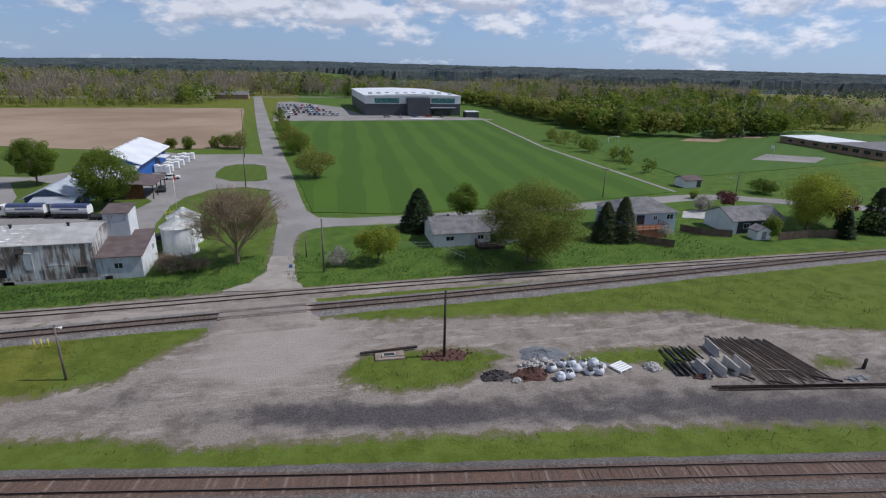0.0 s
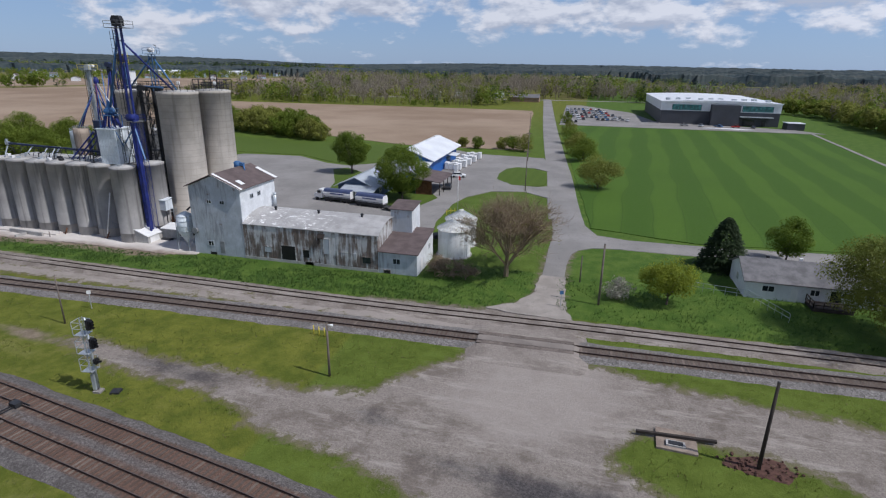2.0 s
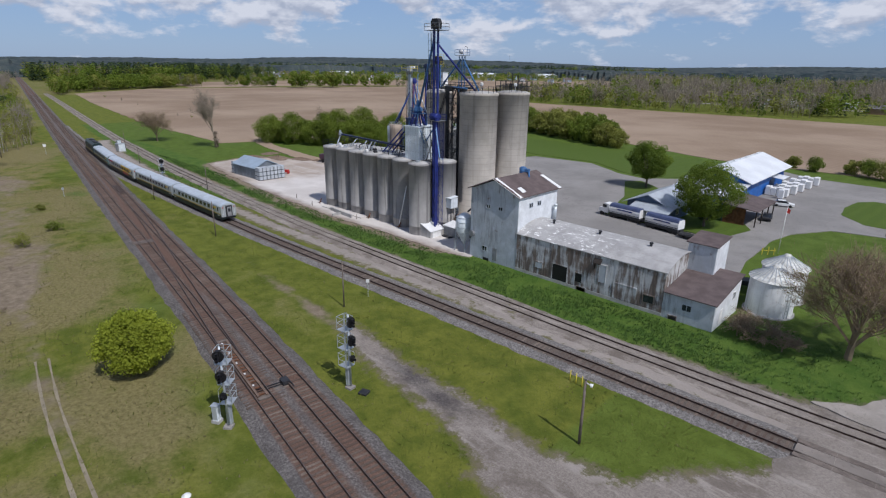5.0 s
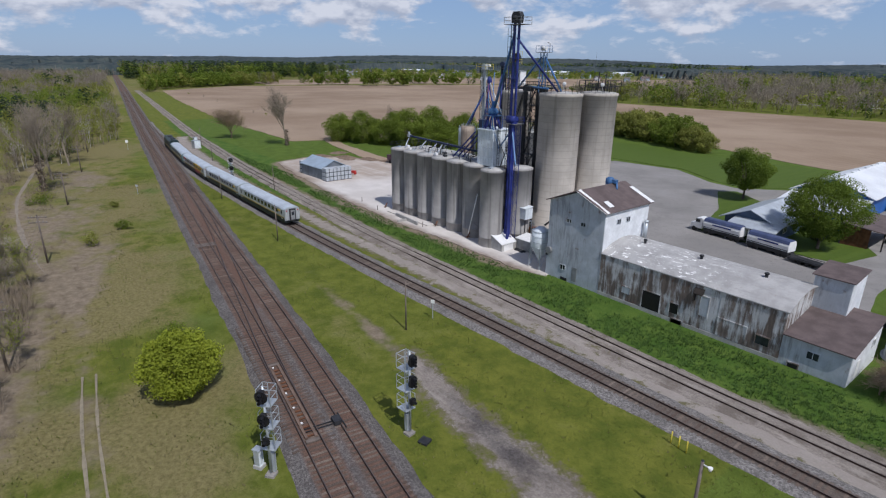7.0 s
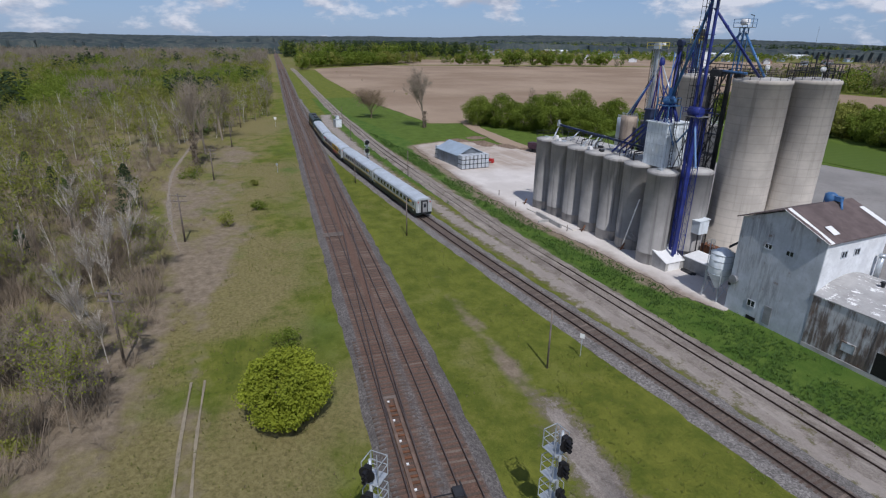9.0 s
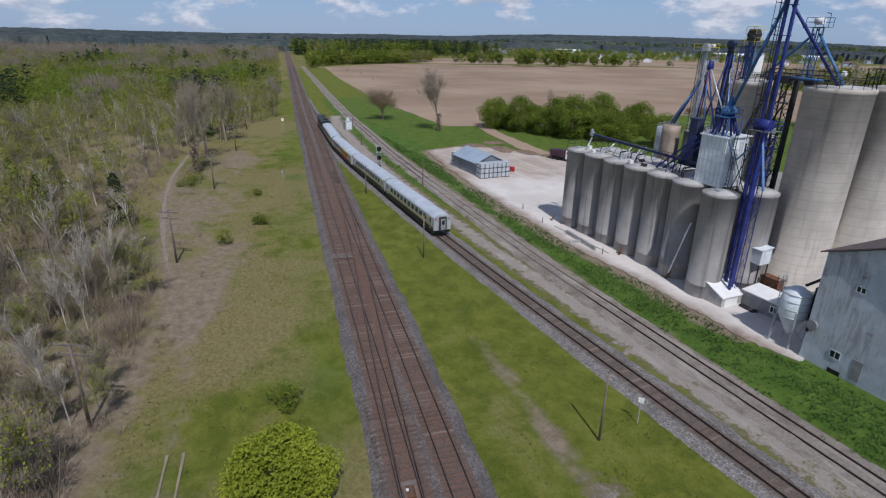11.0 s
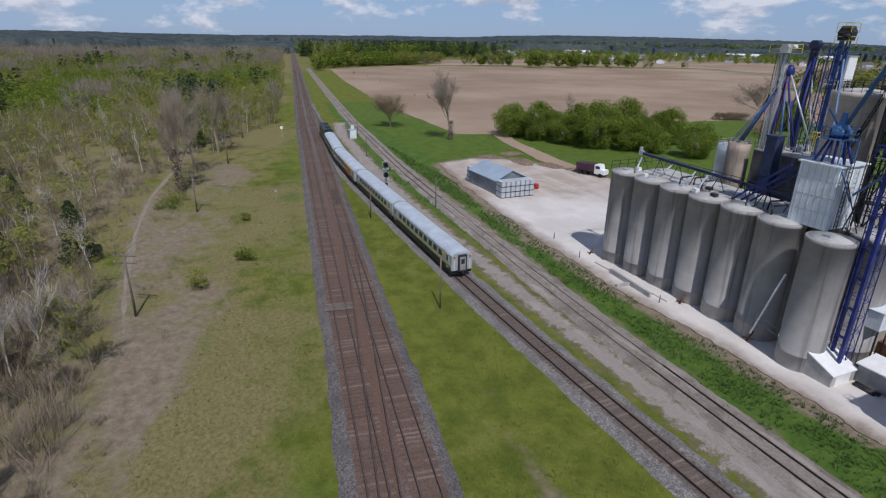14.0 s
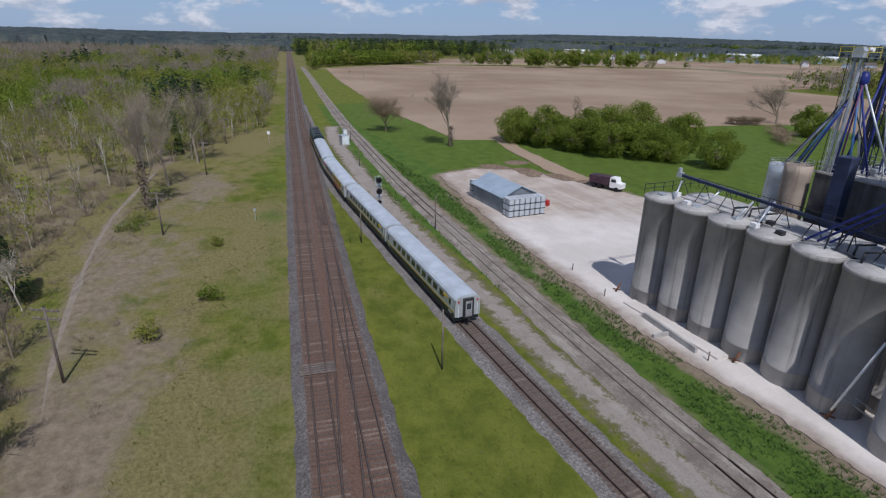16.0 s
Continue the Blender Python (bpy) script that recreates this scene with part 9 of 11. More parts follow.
for k, (x, y, s) in enumerate(((25.6, 49.7, 1.0), (27.2, 50.5, .9), (25.8, 47.9, 1.05), (28.3, 50.2, 1.0), (27.0, 48.0, 1.1), (28.4, 49.0, 1.0), (29.6, 50.0, .9), (29.5, 48.5, 1.05), (30.9, 49.8, 1.0), (30.6, 48.1, 1.1), (27.3, 49.2, .9), (31.4, 48.9, .85))):
    bulk_bag(x, y, s * 0.86, 40 + k, k % 3 != 2)
wp = thing("white_pallet", "broken white plastic pallet lying on grass", "pallet", pose(33.7, 48.6, 0.02, 0, 0, 20))
for i in range(5):
    part("slat", Geo().box(-1.0, -0.8 + 0.36 * i, 0.12, 1.0, -0.52 + 0.36 * i, 0.2), M_WHITE, wp)
for i in range(3):
    part("runner", Geo().box(-1.0 + 0.9 * i, -0.8, 0, -0.8 + 0.9 * i, 0.95, 0.12), M_WHITE, wp)
# concrete pad with a beam across
pad = thing("concrete_pad", "pale concrete slab with a covered manhole", "slab", pose(8.3, 57.2, 0, 0, 0, -4))
part("slab", Geo().box(-1.7, -1.5, -0.15, 1.7, 1.5, 0.16), M_CONCRETE_YARD, pad)
part("frame", Geo().box(-0.9, -1.1, 0.16, 0.7, -0.35, 0.34), M_CONCRETE, pad)
part("cover", Geo().box(-0.7, -1.0, 0.34, 0.5, -0.5, 0.4), M_DARK, pad)
solo("timber_beam", Geo().beam((-3.4, -0.2, 0.28), (3.4, 0.3, 0.28), 0.26), M_WOODDARK, "dark timber beam lying across the slab", "timber", at=pose(8.3, 57.5, 0.03, 0, 0, -2))
heap("bark_litter", 14.6, 55.6, 3.0, 1.5, 0.06, M_BARKCHIP, "thin scatter of brown bark round the pole", 17)

# poles laid side by side, rail lengths, concrete barriers, fence posts
rp = random.Random(21)
M_POLE_OLD = painted("weathered_tarred_pole", (0.105, 0.080, 0.064), 0.85, 0, 0.35, 1.2, 0.2, (0.05, 0.04, 0.035), 0.3, 0.3)
for k in range(20):
    q = k / 19
    a = Vector((48.6 + 6.8 * q + rp.uniform(-0.12, 0.12), 53.2 - 2.2 * q + rp.uniform(-0.7, 0.3), 0.15))
    b = Vector((47.8 + 8.0 * q + rp.uniform(-0.3, 0.3), 41.4 + rp.uniform(-0.5, 0.6) + (1.2 if k % 5 == 3 else 0), 0.13))
    g = thing("timber_pole", "long brown tarred timber pole laid on the gravel", "timber", a, "pole stack")
    part("pole", Geo().tube((0, 0, 0), b - a, 0.11, 0.09, 8), M_POLE_OLD, g)
for k, (x, y, L, tn) in enumerate(((41.0, 42.7, 31.0, -10.5), (41.6, 42.3, 30.0, -10.6), (43.0, 42.0, 28.0, -10.4))):
    g = thing("stock_rail", "long rusty spare rail lying on gravel", "rail", pose(x, y, 0.1, 0, 0, tn), "spare rails")
    vs, fs = sweep(np.array([(0.0, 0.0), (L / 2, 0.04), (L, 0.0)]), [(a * 1.5, b * 1.5) for a, b in RAIL_FOOT])
    part("rail", bulk("rail", vs, fs, M_RAIL), None, g)
for x, y, L, tn in ((46.0, 44.4, 3.4, -62), (55.0, 41.4, 3.0, -35), (49.5, 41.6, 3.2, -30), (51.0, 44.0, 2.6, -15)):
    solo("timber_offcut", Geo().beam((-L / 2, 0, 0), (L / 2, 0, 0), 0.22), M_WOODDARK if x != 51.0 else M_WOODPOLE, "short timber offcut lying on gravel", "timber", "offcuts", at=pose(x, y, 0.24, 0, 0, tn))
for k, (x, y, tn) in enumerate(((42.3, 45.8, 84), (44.3, 45.8, 86), (46.0, 45.7, 83), (47.3, 45.6, 82), (46.8, 49.9, 80))):
    g = thing("concrete_barrier", "grey precast concrete barrier slab standing on edge", "concrete slab", pose(x, y, 0, 0, 0, tn), "precast slabs")
    part("slab", Geo().extrude([(-0.35, 0), (0.35, 0), (0.12, 0.25), (0.08, 1.05), (-0.08, 1.05), (-0.12, 0.25)], "x", -1.45, 1.45), M_CONCRETE, g)
for k in range(22):
    x, y = (40.7 + 0.36 * k, 51.5 - 0.05 * k) if k < 11 else (39.4 + 0.22 * (k - 11), 48.6 - 0.05 * (k - 11))
    solo("fence_post", Geo().tube((0, 0, 0), (3.0, 0, 0), 0.11, 0.10, 7), M_BLACK, "black tarred post in a loose pile", "post", "post pile", at=pose(x, y, 0.12 + 0.2 * (k % 3 == 1), 0, 0, -98 + rp.uniform(-5, 5)))
solo("stump_post", Geo().tube((0, 0, -0.2), (0, 0, 1.3), 0.2, 0.17, 9), M_WOODDARK, "short dark stump post standing in gravel", "post", at=pose(61.6, 42.6, 0, 3, 2, 0))
heap("wire_coil", 58.8, 41.0, 1.4, 0.5, 0.25, M_GREYPAINT, "tangle of grey wire on gravel", 19)
solo("white_scrap", Geo().lathe(0, 0, [(0.3, 0), (0.36, 0.12), (0.15, 0.3)], 9, False), M_WHITE, "white plastic scrap lying in grass", "scrap", at=pose(-43.6, 32.3, 0, 0, 0, 0))

# heaps of earth beside the farm lane
M_EARTH = painted("loose_brown_earth", (0.20, 0.145, 0.105), 0.95, 0, 0.3, 1.5, 0, (0.30, 0.25, 0.21), 0.4, 0.7)
for k, (x, y, a, b, h) in enumerate(((-176, 116, 5.5, 3.0, 1.0), (-169, 120.5, 4.5, 2.4, 0.8), (-184, 111, 4.0, 2.6, 0.7), (-163, 124, 3.6, 1.8, 0.6), (-187, 119, 3.5, 2.2, 0.6))):
    heap("earth_heap", x, y, a, b, h, M_EARTH, "rough brown heap of earth at the yard's edge", 60 + k, 20 * k)

# ---------------------------------------------------------------- trees, bushes, grass
def quads(centres, size, rg, flat=0.0, stretch=1.0, outward=None):
    """Small leaf clumps: one bent quad at each centre, turned every way."""
    n = len(centres)
    nrm = rg.normal(size=(n, 3))
    if outward is None:
        nrm[:, 2] += flat * np.sign(nrm[:, 2] + 1e-9)
    else:
        nrm = nrm * 0.55 + outward
        nrm[:, 2] += 0.35
    nrm /= np.linalg.norm(nrm, axis=1)[:, None]
    a = np.cross(nrm, rg.normal(size=(n, 3)))
    a /= np.linalg.norm(a, axis=1)[:, None]
    b = np.cross(nrm, a)
    s = size * rg.uniform(0.6, 1.3, (n, 1))
    v = np.stack([centres - a * s * stretch, centres - b * s * 0.6 + nrm * s * 0.15, centres + a * s * stretch, centres + b * s * 0.6 + nrm * s * 0.15], 1)
    return v.reshape(-1, 3), np.arange(4 * n).reshape(-1, 4)


def blobs(rg, h, w, base, k, squeeze=1.0, clump=1.0, core=0.12):
    """Centres and radii of the boughs that make up a crown."""
    out = []
    while len(out) < k:
        p = rg.uniform(-1, 1, 3)
        q = p[0] ** 2 + p[1] ** 2 + p[2] ** 2
        if q > 1 or q < core:
            continue
        cz = base + (h - base) * (0.5 + 0.40 * p[2])
        wide = (1 - 0.35 * max(0.0, p[2]) ** 2) * (1 - 0.25 * max(0.0, -p[2]) * squeeze)
        out.append((p[0] * w * 0.44 * wide, p[1] * w * 0.44 * wide, cz, rg.uniform(0.14, 0.25) * w * clump))
    return np.array(out)


def leaf_cloud(rg, h, w, base, n, size, k=26, squeeze=1.0, hollow=0.55, clump=1.0, core=0.12):
    b = blobs(rg, h, w, base, k, squeeze, clump, core)
    i = rg.randint(0, k, n)
    d = rg.normal(size=(n, 3))
    d /= np.linalg.norm(d, axis=1)[:, None]
    r = b[i, 3] * (hollow + (1.08 - hollow) * rg.rand(n) ** 0.5)
    c = b[i, :3] + d * r[:, None] * np.array([1, 1, 0.8])
    c[:, 2] = np.maximum(c[:, 2], 0.15)
    return quads(c, size, rg, 0.4, 1.0, d), b


def limbs(rg, h, w, base, boughs, r0, mat_geo=None):
    g = Geo()
    fork = Vector((rg.uniform(-0.2, 0.2), rg.uniform(-0.2, 0.2), base * 0.75 + 0.1 * h))
    g.tube((0, 0, -0.2), (fork.x * 0.4, fork.y * 0.4, fork.z * 0.5), r0, r0 * 0.82, 9)
    g.tube((fork.x * 0.4, fork.y * 0.4, fork.z * 0.5), fork, r0 * 0.82, r0 * 0.7, 9)
    for x, y, z, r in boughs[: 14]:
        m = fork.lerp(Vector((x, y, z)), 0.5) + Vector((0, 0, 0.06 * h))
        g.tube(fork, m, r0 * 0.42, r0 * 0.26, 6)
        g.tube(m, (x, y, z), r0 * 0.26, r0 * 0.08, 5)
    return g


def tree(name, at, label, seed, h, w, base, n, size, leaf, bark=None, k=26, category="tree", group="", squeeze=1.0, r0=None, hollow=0.55, clump=1.0, core=0.12):
    rg = np.random.RandomState(seed)
    (v, f), b = leaf_cloud(rg, h, w, base, n, size, k, squeeze, hollow, clump, core)
    t = thing(name, label, category, at, group)
    part("trunk", limbs(rg, h, w, base, b, r0 or h * 0.022), bark or M_BARK, t)
    part("crown", bulk("crown", v, f, leaf), None, t)
    return t


def bare_geo(rg, h, spread, r0, kids=7, depth=3, bole=0.55):
    """Arrays of a leafless tree: tapering tubes that fork again and again, then thin twigs."""
    vs, fs = [], []

    def bar(p, q, r, s, n):
        p, q = np.array(p), np.array(q)
        d = (q - p) / (np.linalg.norm(q - p) + 1e-9)
        a = np.cross(d, [0.3, 0.2, 1.0] if abs(d[2]) < 0.9 else [1, 0.1, 0])
        a /= np.linalg.norm(a)
        b = np.cross(d, a)
        o = sum(len(x) for x in vs)
        t = 2 * math.pi * np.arange(n) / n
        ring = np.cos(t)[:, None] * a + np.sin(t)[:, None] * b
        vs.append(np.vstack([p + ring * r, q + ring * s]))
        fs.extend((o + i, o + (i + 1) % n, o + n + (i + 1) % n, o + n + i) for i in range(n))

    def grow(p, d, L, r, lev):
        q = p + d * L
        bar(p, q, r, r * 0.6, 6 if lev == 0 else 3)
        if lev >= depth:
            return
        for j in range(kids if lev < depth - 1 else kids + 1):
            at = p + d * L * rg.uniform(0.35 if lev else 0.4, 1.0)
            e = d + rg.normal(size=3) * (0.42 + 0.1 * lev) * spread
            e[2] += 0.25
            e /= np.linalg.norm(e)
            grow(at, e, (L if lev or bole > 0.5 else h * 0.62) * rg.uniform(0.40, 0.64), max(0.012, r * 0.42), lev + 1)

    grow(np.array([0.0, 0.0, -0.2]), np.array([rg.normal() * 0.05, rg.normal() * 0.05, 1.0]), h * bole, r0, 0)
    return np.vstack(vs), np.array(fs)


def bare_tree(name, at, label, seed, h, spread, r0, kids, depth, mat, leafmat=None, leafn=0, bole=0.55, group="", wide=1.0, fine=0, twigmat=None):
    rg = np.random.RandomState(seed)
    v, f = bare_geo(rg, h, spread, r0, kids, depth, bole)
    v = v * np.array([wide, wide, 1.0])
    t = thing(name, label, "tree", at, group)
    part("branchwork", bulk("branchwork", v, f, mat), None, t)
    if fine:
        i = rg.randint(0, len(v), fine)
        i = i[v[i, 2] > h * 0.22]
        d = rg.normal(size=(len(i), 3)) * 0.55 + v[i] / (np.linalg.norm(v[i], axis=1)[:, None] + 1e-6)
        d /= np.linalg.norm(d, axis=1)[:, None]
        side = np.cross(d, rg.normal(size=(len(i), 3)))
        side *= 0.009 / np.linalg.norm(side, axis=1)[:, None]
        q = v[i] + d * h * rg.uniform(0.02, 0.075, (len(i), 1))
        tv = np.stack([v[i] - side, v[i] + side, q + side * 0.4, q - side * 0.4], 1).reshape(-1, 3)
        part("twig_haze", bulk("twig_haze", tv, np.arange(len(tv)).reshape(-1, 4), twigmat or mat), None, t, "haze of thin leafless twigs")
    if leafmat:
        i = rg.randint(0, len(v), leafn)
        i = i[v[i, 2] > h * 0.3]
        lv, lf = quads(v[i] + rg.normal(size=(len(i), 3)) * 0.22, 0.105, rg)
        part("young_leaves", bulk("young_leaves", lv, lf, leafmat), None, t)
    return t


def conifer_arrays(rg, h, w, n, size):
    z = h * (0.06 + 0.92 * rg.rand(n) ** 1.15)
    tier = 0.93 + 0.07 * np.sin(z / h * 46) + 0.10 * rg.normal(size=n)
    r = w / 2 * (1 - z / h) ** 0.68 * tier * (0.55 + 0.5 * rg.rand(n) ** 0.5) + 0.05
    t = rg.uniform(0, 2 * math.pi, n)
    c = np.stack([r * np.cos(t), r * np.sin(t), z - 0.12 * r], 1)
    out = np.stack([np.cos(t), np.sin(t), np.full(n, -0.35)], 1)
    side = np.stack([-np.sin(t), np.cos(t), rg.normal(size=n) * 0.3], 1)
    s = size * rg.uniform(0.6, 1.3, (n, 1))
    v = np.stack([c - side * s * 0.6, c + out * s, c + side * s * 0.6, c - out * s * 0.7 + np.array([0, 0, 0.15]) * s], 1)
    return v.reshape(-1, 3), np.arange(4 * n).reshape(-1, 4)


def conifer(at, label, seed, h, w, n, size, mat=None, group=""):
    rg = np.random.RandomState(seed)
    t = thing("conifer", label, "tree", at, group)
    part("trunk", Geo().tube((0, 0, -0.2), (0, 0, h * 0.9), h * 0.02, 0.03, 8), M_BARK, t)
    v, f = conifer_arrays(rg, h, w, n, size)
    part("needles", bulk("needles", v, f, mat or M_NEEDLE), None, t)
    return t


P = lambda x, y, turn=0.0: pose(x, y, -0.05, 0, 0, turn)
# round the houses and the lane
tree("willow_tree", P(36.9, 84.2), "large spreading tree in thin yellow-green spring leaf", 1, 15.2, 20.0, 0.6, 52000, 0.125, M_LEAF_WILLOW, k=150, hollow=0.5, r0=0.5, clump=0.5, core=0.16)
conifer(P(22.0, 107.6), "dense dark green spruce beside the bungalow", 2, 8.8, 8.4, 9000, 0.26)
tree("maple_tree", P(33.2, 113.2), "round deep green maple by the side road", 3, 8.6, 7.2, 0.6, 12000, 0.13, M_LEAF_DEEP, k=70, hollow=0.7, clump=0.65, core=0.35)
tree("garden_tree", P(11.2, 88.8), "small round yellow-green tree on the lawn", 4, 7.2, 7.8, 0.5, 10000, 0.12, M_LEAF_YEL, k=70, hollow=0.55, clump=0.6, core=0.25)
tree("blossom_bush", P(4.4, 88.6), "grey-white blossoming bush beside the lane", 5, 3.2, 4.4, 0.3, 1500, 0.14, M_LEAF_PALE, k=16, category="bush", hollow=0.3)
bare_tree("spreading_tree", P(-12.2, 93.4), "wide leafless tree with brown twigs and young leaves", 34, 19.0, 0.9, 0.34, 9, 4, M_TWIG_BROWN, M_LEAF_SPRING, 2600, 0.2, wide=1.4, fine=11000)
for k, (x, y, h) in enumerate(((-23.0, 90.4, 4.2), (-20.4, 91.0, 3.6), (-18.0, 90.0, 3.2), (-21.6, 92.4, 3.8))):
    v, f = bare_geo(np.random.RandomState(60 + k), h, 1.5, 0.05, 9, 3, 0.22)
    v = v * np.array([2.1, 2.1, 1.15])
    tagged(new("brush_bush", bulk("brush_bush", v, f, M_TWIG_BROWN)), "tangled leafless brown brush beside the mill", "bush", "brush").matrix_basis = P(x, y)
for k, (x, y, h, w) in enumerate(((57.0, 93.6, 8.0, 5.4), (60.6, 93.2, 9.0, 5.8))):
    conifer(P(x, y), "dark green pointed cedar behind the house", 70 + k, h, w * 1.15, 6000, 0.22, M_CEDAR, "cedars")
tree("garden_tree", P(105.0, 92.4), "large yellow-green tree beside the white bungalow", 8, 13.2, 13.0, 1.0, 13000, 0.17, M_LEAF_YEL, k=40, hollow=0.35)
tree("garden_tree", P(113.5, 97.5), "large yellow-green garden tree", 81, 12.0, 11.0, 2.0, 9000, 0.17, M_LEAF_YEL, k=30, hollow=0.4)
tree("copper_tree", P(113.0, 92.6), "dark red-leaved tree among the gardens", 9, 9.2, 7.0, 1.5, 3000, 0.22, M_LEAF_RED)
for k, (x, y, h) in enumerate(((108.5, 86.6, 6.5), (118.6, 88.4, 10.0), (123.5, 86.4, 9.0), (128.5, 90.0, 10.5))):
    conifer(P(x, y), "dark green spruce in the gardens", 90 + k, h, h * 0.7, 3600, 0.30, None, "spruces")
tree("garden_bush", P(92.2, 88.6), "yellow-green bush at the fence", 11, 4.8, 4.6, 0.4, 1800, 0.2, M_LEAF, category="bush")
tree("blossom_bush", P(93.0, 110.4), "pale blossoming bush by the drive", 12, 4.2, 5.0, 0.4, 1600, 0.18, M_LEAF_PALE, category="bush")
tree("plum_tree", P(100.9, 112.6), "rosy plum tree in blossom by the drive", 13, 4.8, 5.2, 0.8, 2000, 0.18, M_LEAF_RED)
tree("garden_bush", P(124.9, 126.0), "wide dark green bush at the school field", 14, 3.8, 8.0, 0.2, 2600, 0.22, M_LEAF_DEEP, category="bush")
tree("blossom_bush", P(69.4, 91.6), "small white blossoming tree by the deck", 15, 3.2, 3.0, 0.5, 800, 0.14, M_LEAF_PALE, category="bush", hollow=0.3)
tree("garden_bush", P(100.0, 122.8), "small green roadside bush", 16, 2.4, 2.6, 0.1, 700, 0.16, M_LEAF, category="bush")
# yard and field edges
tree("maple_tree", P(-44.0, 136.8), "dense round green maple in the yard", 20, 14.0, 13.6, 0.7, 34000, 0.15, M_LEAF_DEEP, k=120, hollow=0.75, clump=0.55, core=0.40)
tree("maple_tree", P(-69.2, 164.6), "round olive-green maple at the yard's edge", 21, 13.8, 11.8, 1.2, 26000, 0.15, M_LEAF_DEEP, k=110, hollow=0.75, clump=0.55, core=0.40)
tree("round_bush", P(-65.4, 36.1), "large round bright yellow-green bush in dry grass", 23, 7.2, 7.9, -0.2, 30000, 0.125, M_LEAF_BUSH, k=240, category="bush", squeeze=0.2, hollow=0.6, clump=0.50, core=0.30)
for k, (x, y, h, w) in enumerate(((2.6, 165.6, 9.0, 9.5), (-2.2, 211, 8.5, 10.0), (-4.0, 228, 8.0, 9.0), (-7.4, 256, 7.5, 8.5), (-10.3, 292, 6.5, 7.0), (-13.4, 346, 7.0, 6.0))):
    tree("roadside_tree", P(x, y), "rounded olive-green roadside tree beside the crop", 24 + k, h, w * 1.2, -0.4, 7000 if k < 3 else 3500, 0.19, M_LEAF_SPRING if k % 2 == 0 else M_LEAF, k=28, group="roadside trees", hollow=0.4)
for k, (x, y, h, w) in enumerate(((-24.6, 226.5, 7.6, 7.0), (-29.2, 229.5, 6.2, 6.0), (-33.6, 230.5, 5.4, 5.0), (-43.2, 228, 4.8, 4.8), (-49.6, 231, 4.4, 4.4))):
    tree("field_bush", P(x, y), "rounded green bush along the brown field", 34 + k, h, w * 1.1, -0.4, 3600, 0.18, M_LEAF if k % 2 else M_LEAF_SPRING, category="bush", group="field bushes", hollow=0.4)
# thickets
proto_tree = [tree("thicket_tree", P(-214, 135), "dense green thicket tree at the field's edge", 50, 11.5, 15.5, -1.4, 15000, 0.19, M_LEAF, k=110, group="thicket trees", hollow=0.6, clump=0.55, core=0.35),
              tree("thicket_tree", P(-205, 139, 60), "dense green thicket tree at the field's edge", 51, 13.2, 13.5, -1.2, 15000, 0.19, M_LEAF, k=110, group="thicket trees", hollow=0.6, clump=0.6, core=0.35),
              tree("thicket_tree", P(-195, 144, 130), "dense green thicket tree at the field's edge", 52, 10.2, 12.0, -1.4, 13000, 0.19, M_LEAF, k=90, group="thicket trees", hollow=0.6, clump=0.55, core=0.35)]
for k, (x, y, s) in enumerate(((-219, 140, .85), (-209, 147, 1.0), (-201, 152, .95), (-187, 149, 1.05), (-206, 159, .95), (-194, 160, 1.0), (-181, 156, 1.05), (-199, 170, 1.0), (-188, 168, .9), (-176, 160, .8), (-193, 179, .95), (-185, 176, .85), (-165, 166.5, 0.95))):
    o = copy_thing(proto_tree[(k * 2 + k // 3) % 3], P(x, y, 47 * k))
    o.scale = (s * (0.92 + 0.09 * (k % 4)), s * (1.12 - 0.1 * (k % 3)), s * (0.86 + 0.075 * ((k * 5) % 4)))
for k in range(16):
    v, f = bare_geo(np.random.RandomState(400 + k), 4.6, 1.5, 0.05, 9, 3, 0.22)
    u = k / 15
    at = P(-223 + 5 * u, 240 + 19 * u, 40 * k) if k < 10 else P(-203 + 4 * (k - 10), 240 - 4.5 * (k - 10), 40 * k)
    tagged(new("brush_bush", bulk("brush_bush", v * np.array([2.4, 2.4, 1.1]), f, M_TWIG_BROWN)), "tangled leafless brown brush at the field's edge", "bush", "field brush").matrix_basis = at
olive = [tree("hedgerow_tree", P(-168, 250), "olive-green hedgerow tree by the brown field", 55, 12.0, 14.0, -1.0, 6000, 0.32, M_LEAF, k=60, group="hedgerow trees", hollow=0.5, clump=0.6, core=0.3),
         tree("hedgerow_tree", P(-158, 246, 40), "olive-green hedgerow tree by the brown field", 56, 11.0, 14.0, -1.0, 5500, 0.32, M_LEAF_SPRING, k=56, group="hedgerow trees", hollow=0.5, clump=0.6, core=0.3)]
for k, (x, y, s) in enumerate(((-192, 242, 1.0), (-150, 244, 1.1), (-142, 240, 1.0), (-134, 238, .95), (-126, 234, 1.0), (-118, 231, .9), (-148, 254, 1.1), (-138, 250, 1.0), (-129, 246, 1.0), (-160, 259, 1.1), (-111, 229, .7), (-176, 258, 1.0), (-120, 240, .8))):
    o = copy_thing(olive[(k * 3 + k // 2) % 2], P(x, y, 71 * k))
    o.scale = (s, s, s)
bare_tree("bare_bush", P(-246, 102.0), "wide leafless grey-brown bush by the siding", 57, 17.0, 1.1, 0.22, 9, 4, M_TWIG_BROWN, M_LEAF_SPRING, 500, 0.2, wide=1.45, fine=9000)
bare_tree("bare_tree", P(-214, 112.0), "slender leafless tree with ivied trunk by the field", 58, 24.0, 0.75, 0.26, 8, 4, M_TWIG, None, 0, 0.40, fine=4000)
rgx = np.random.RandomState(3)
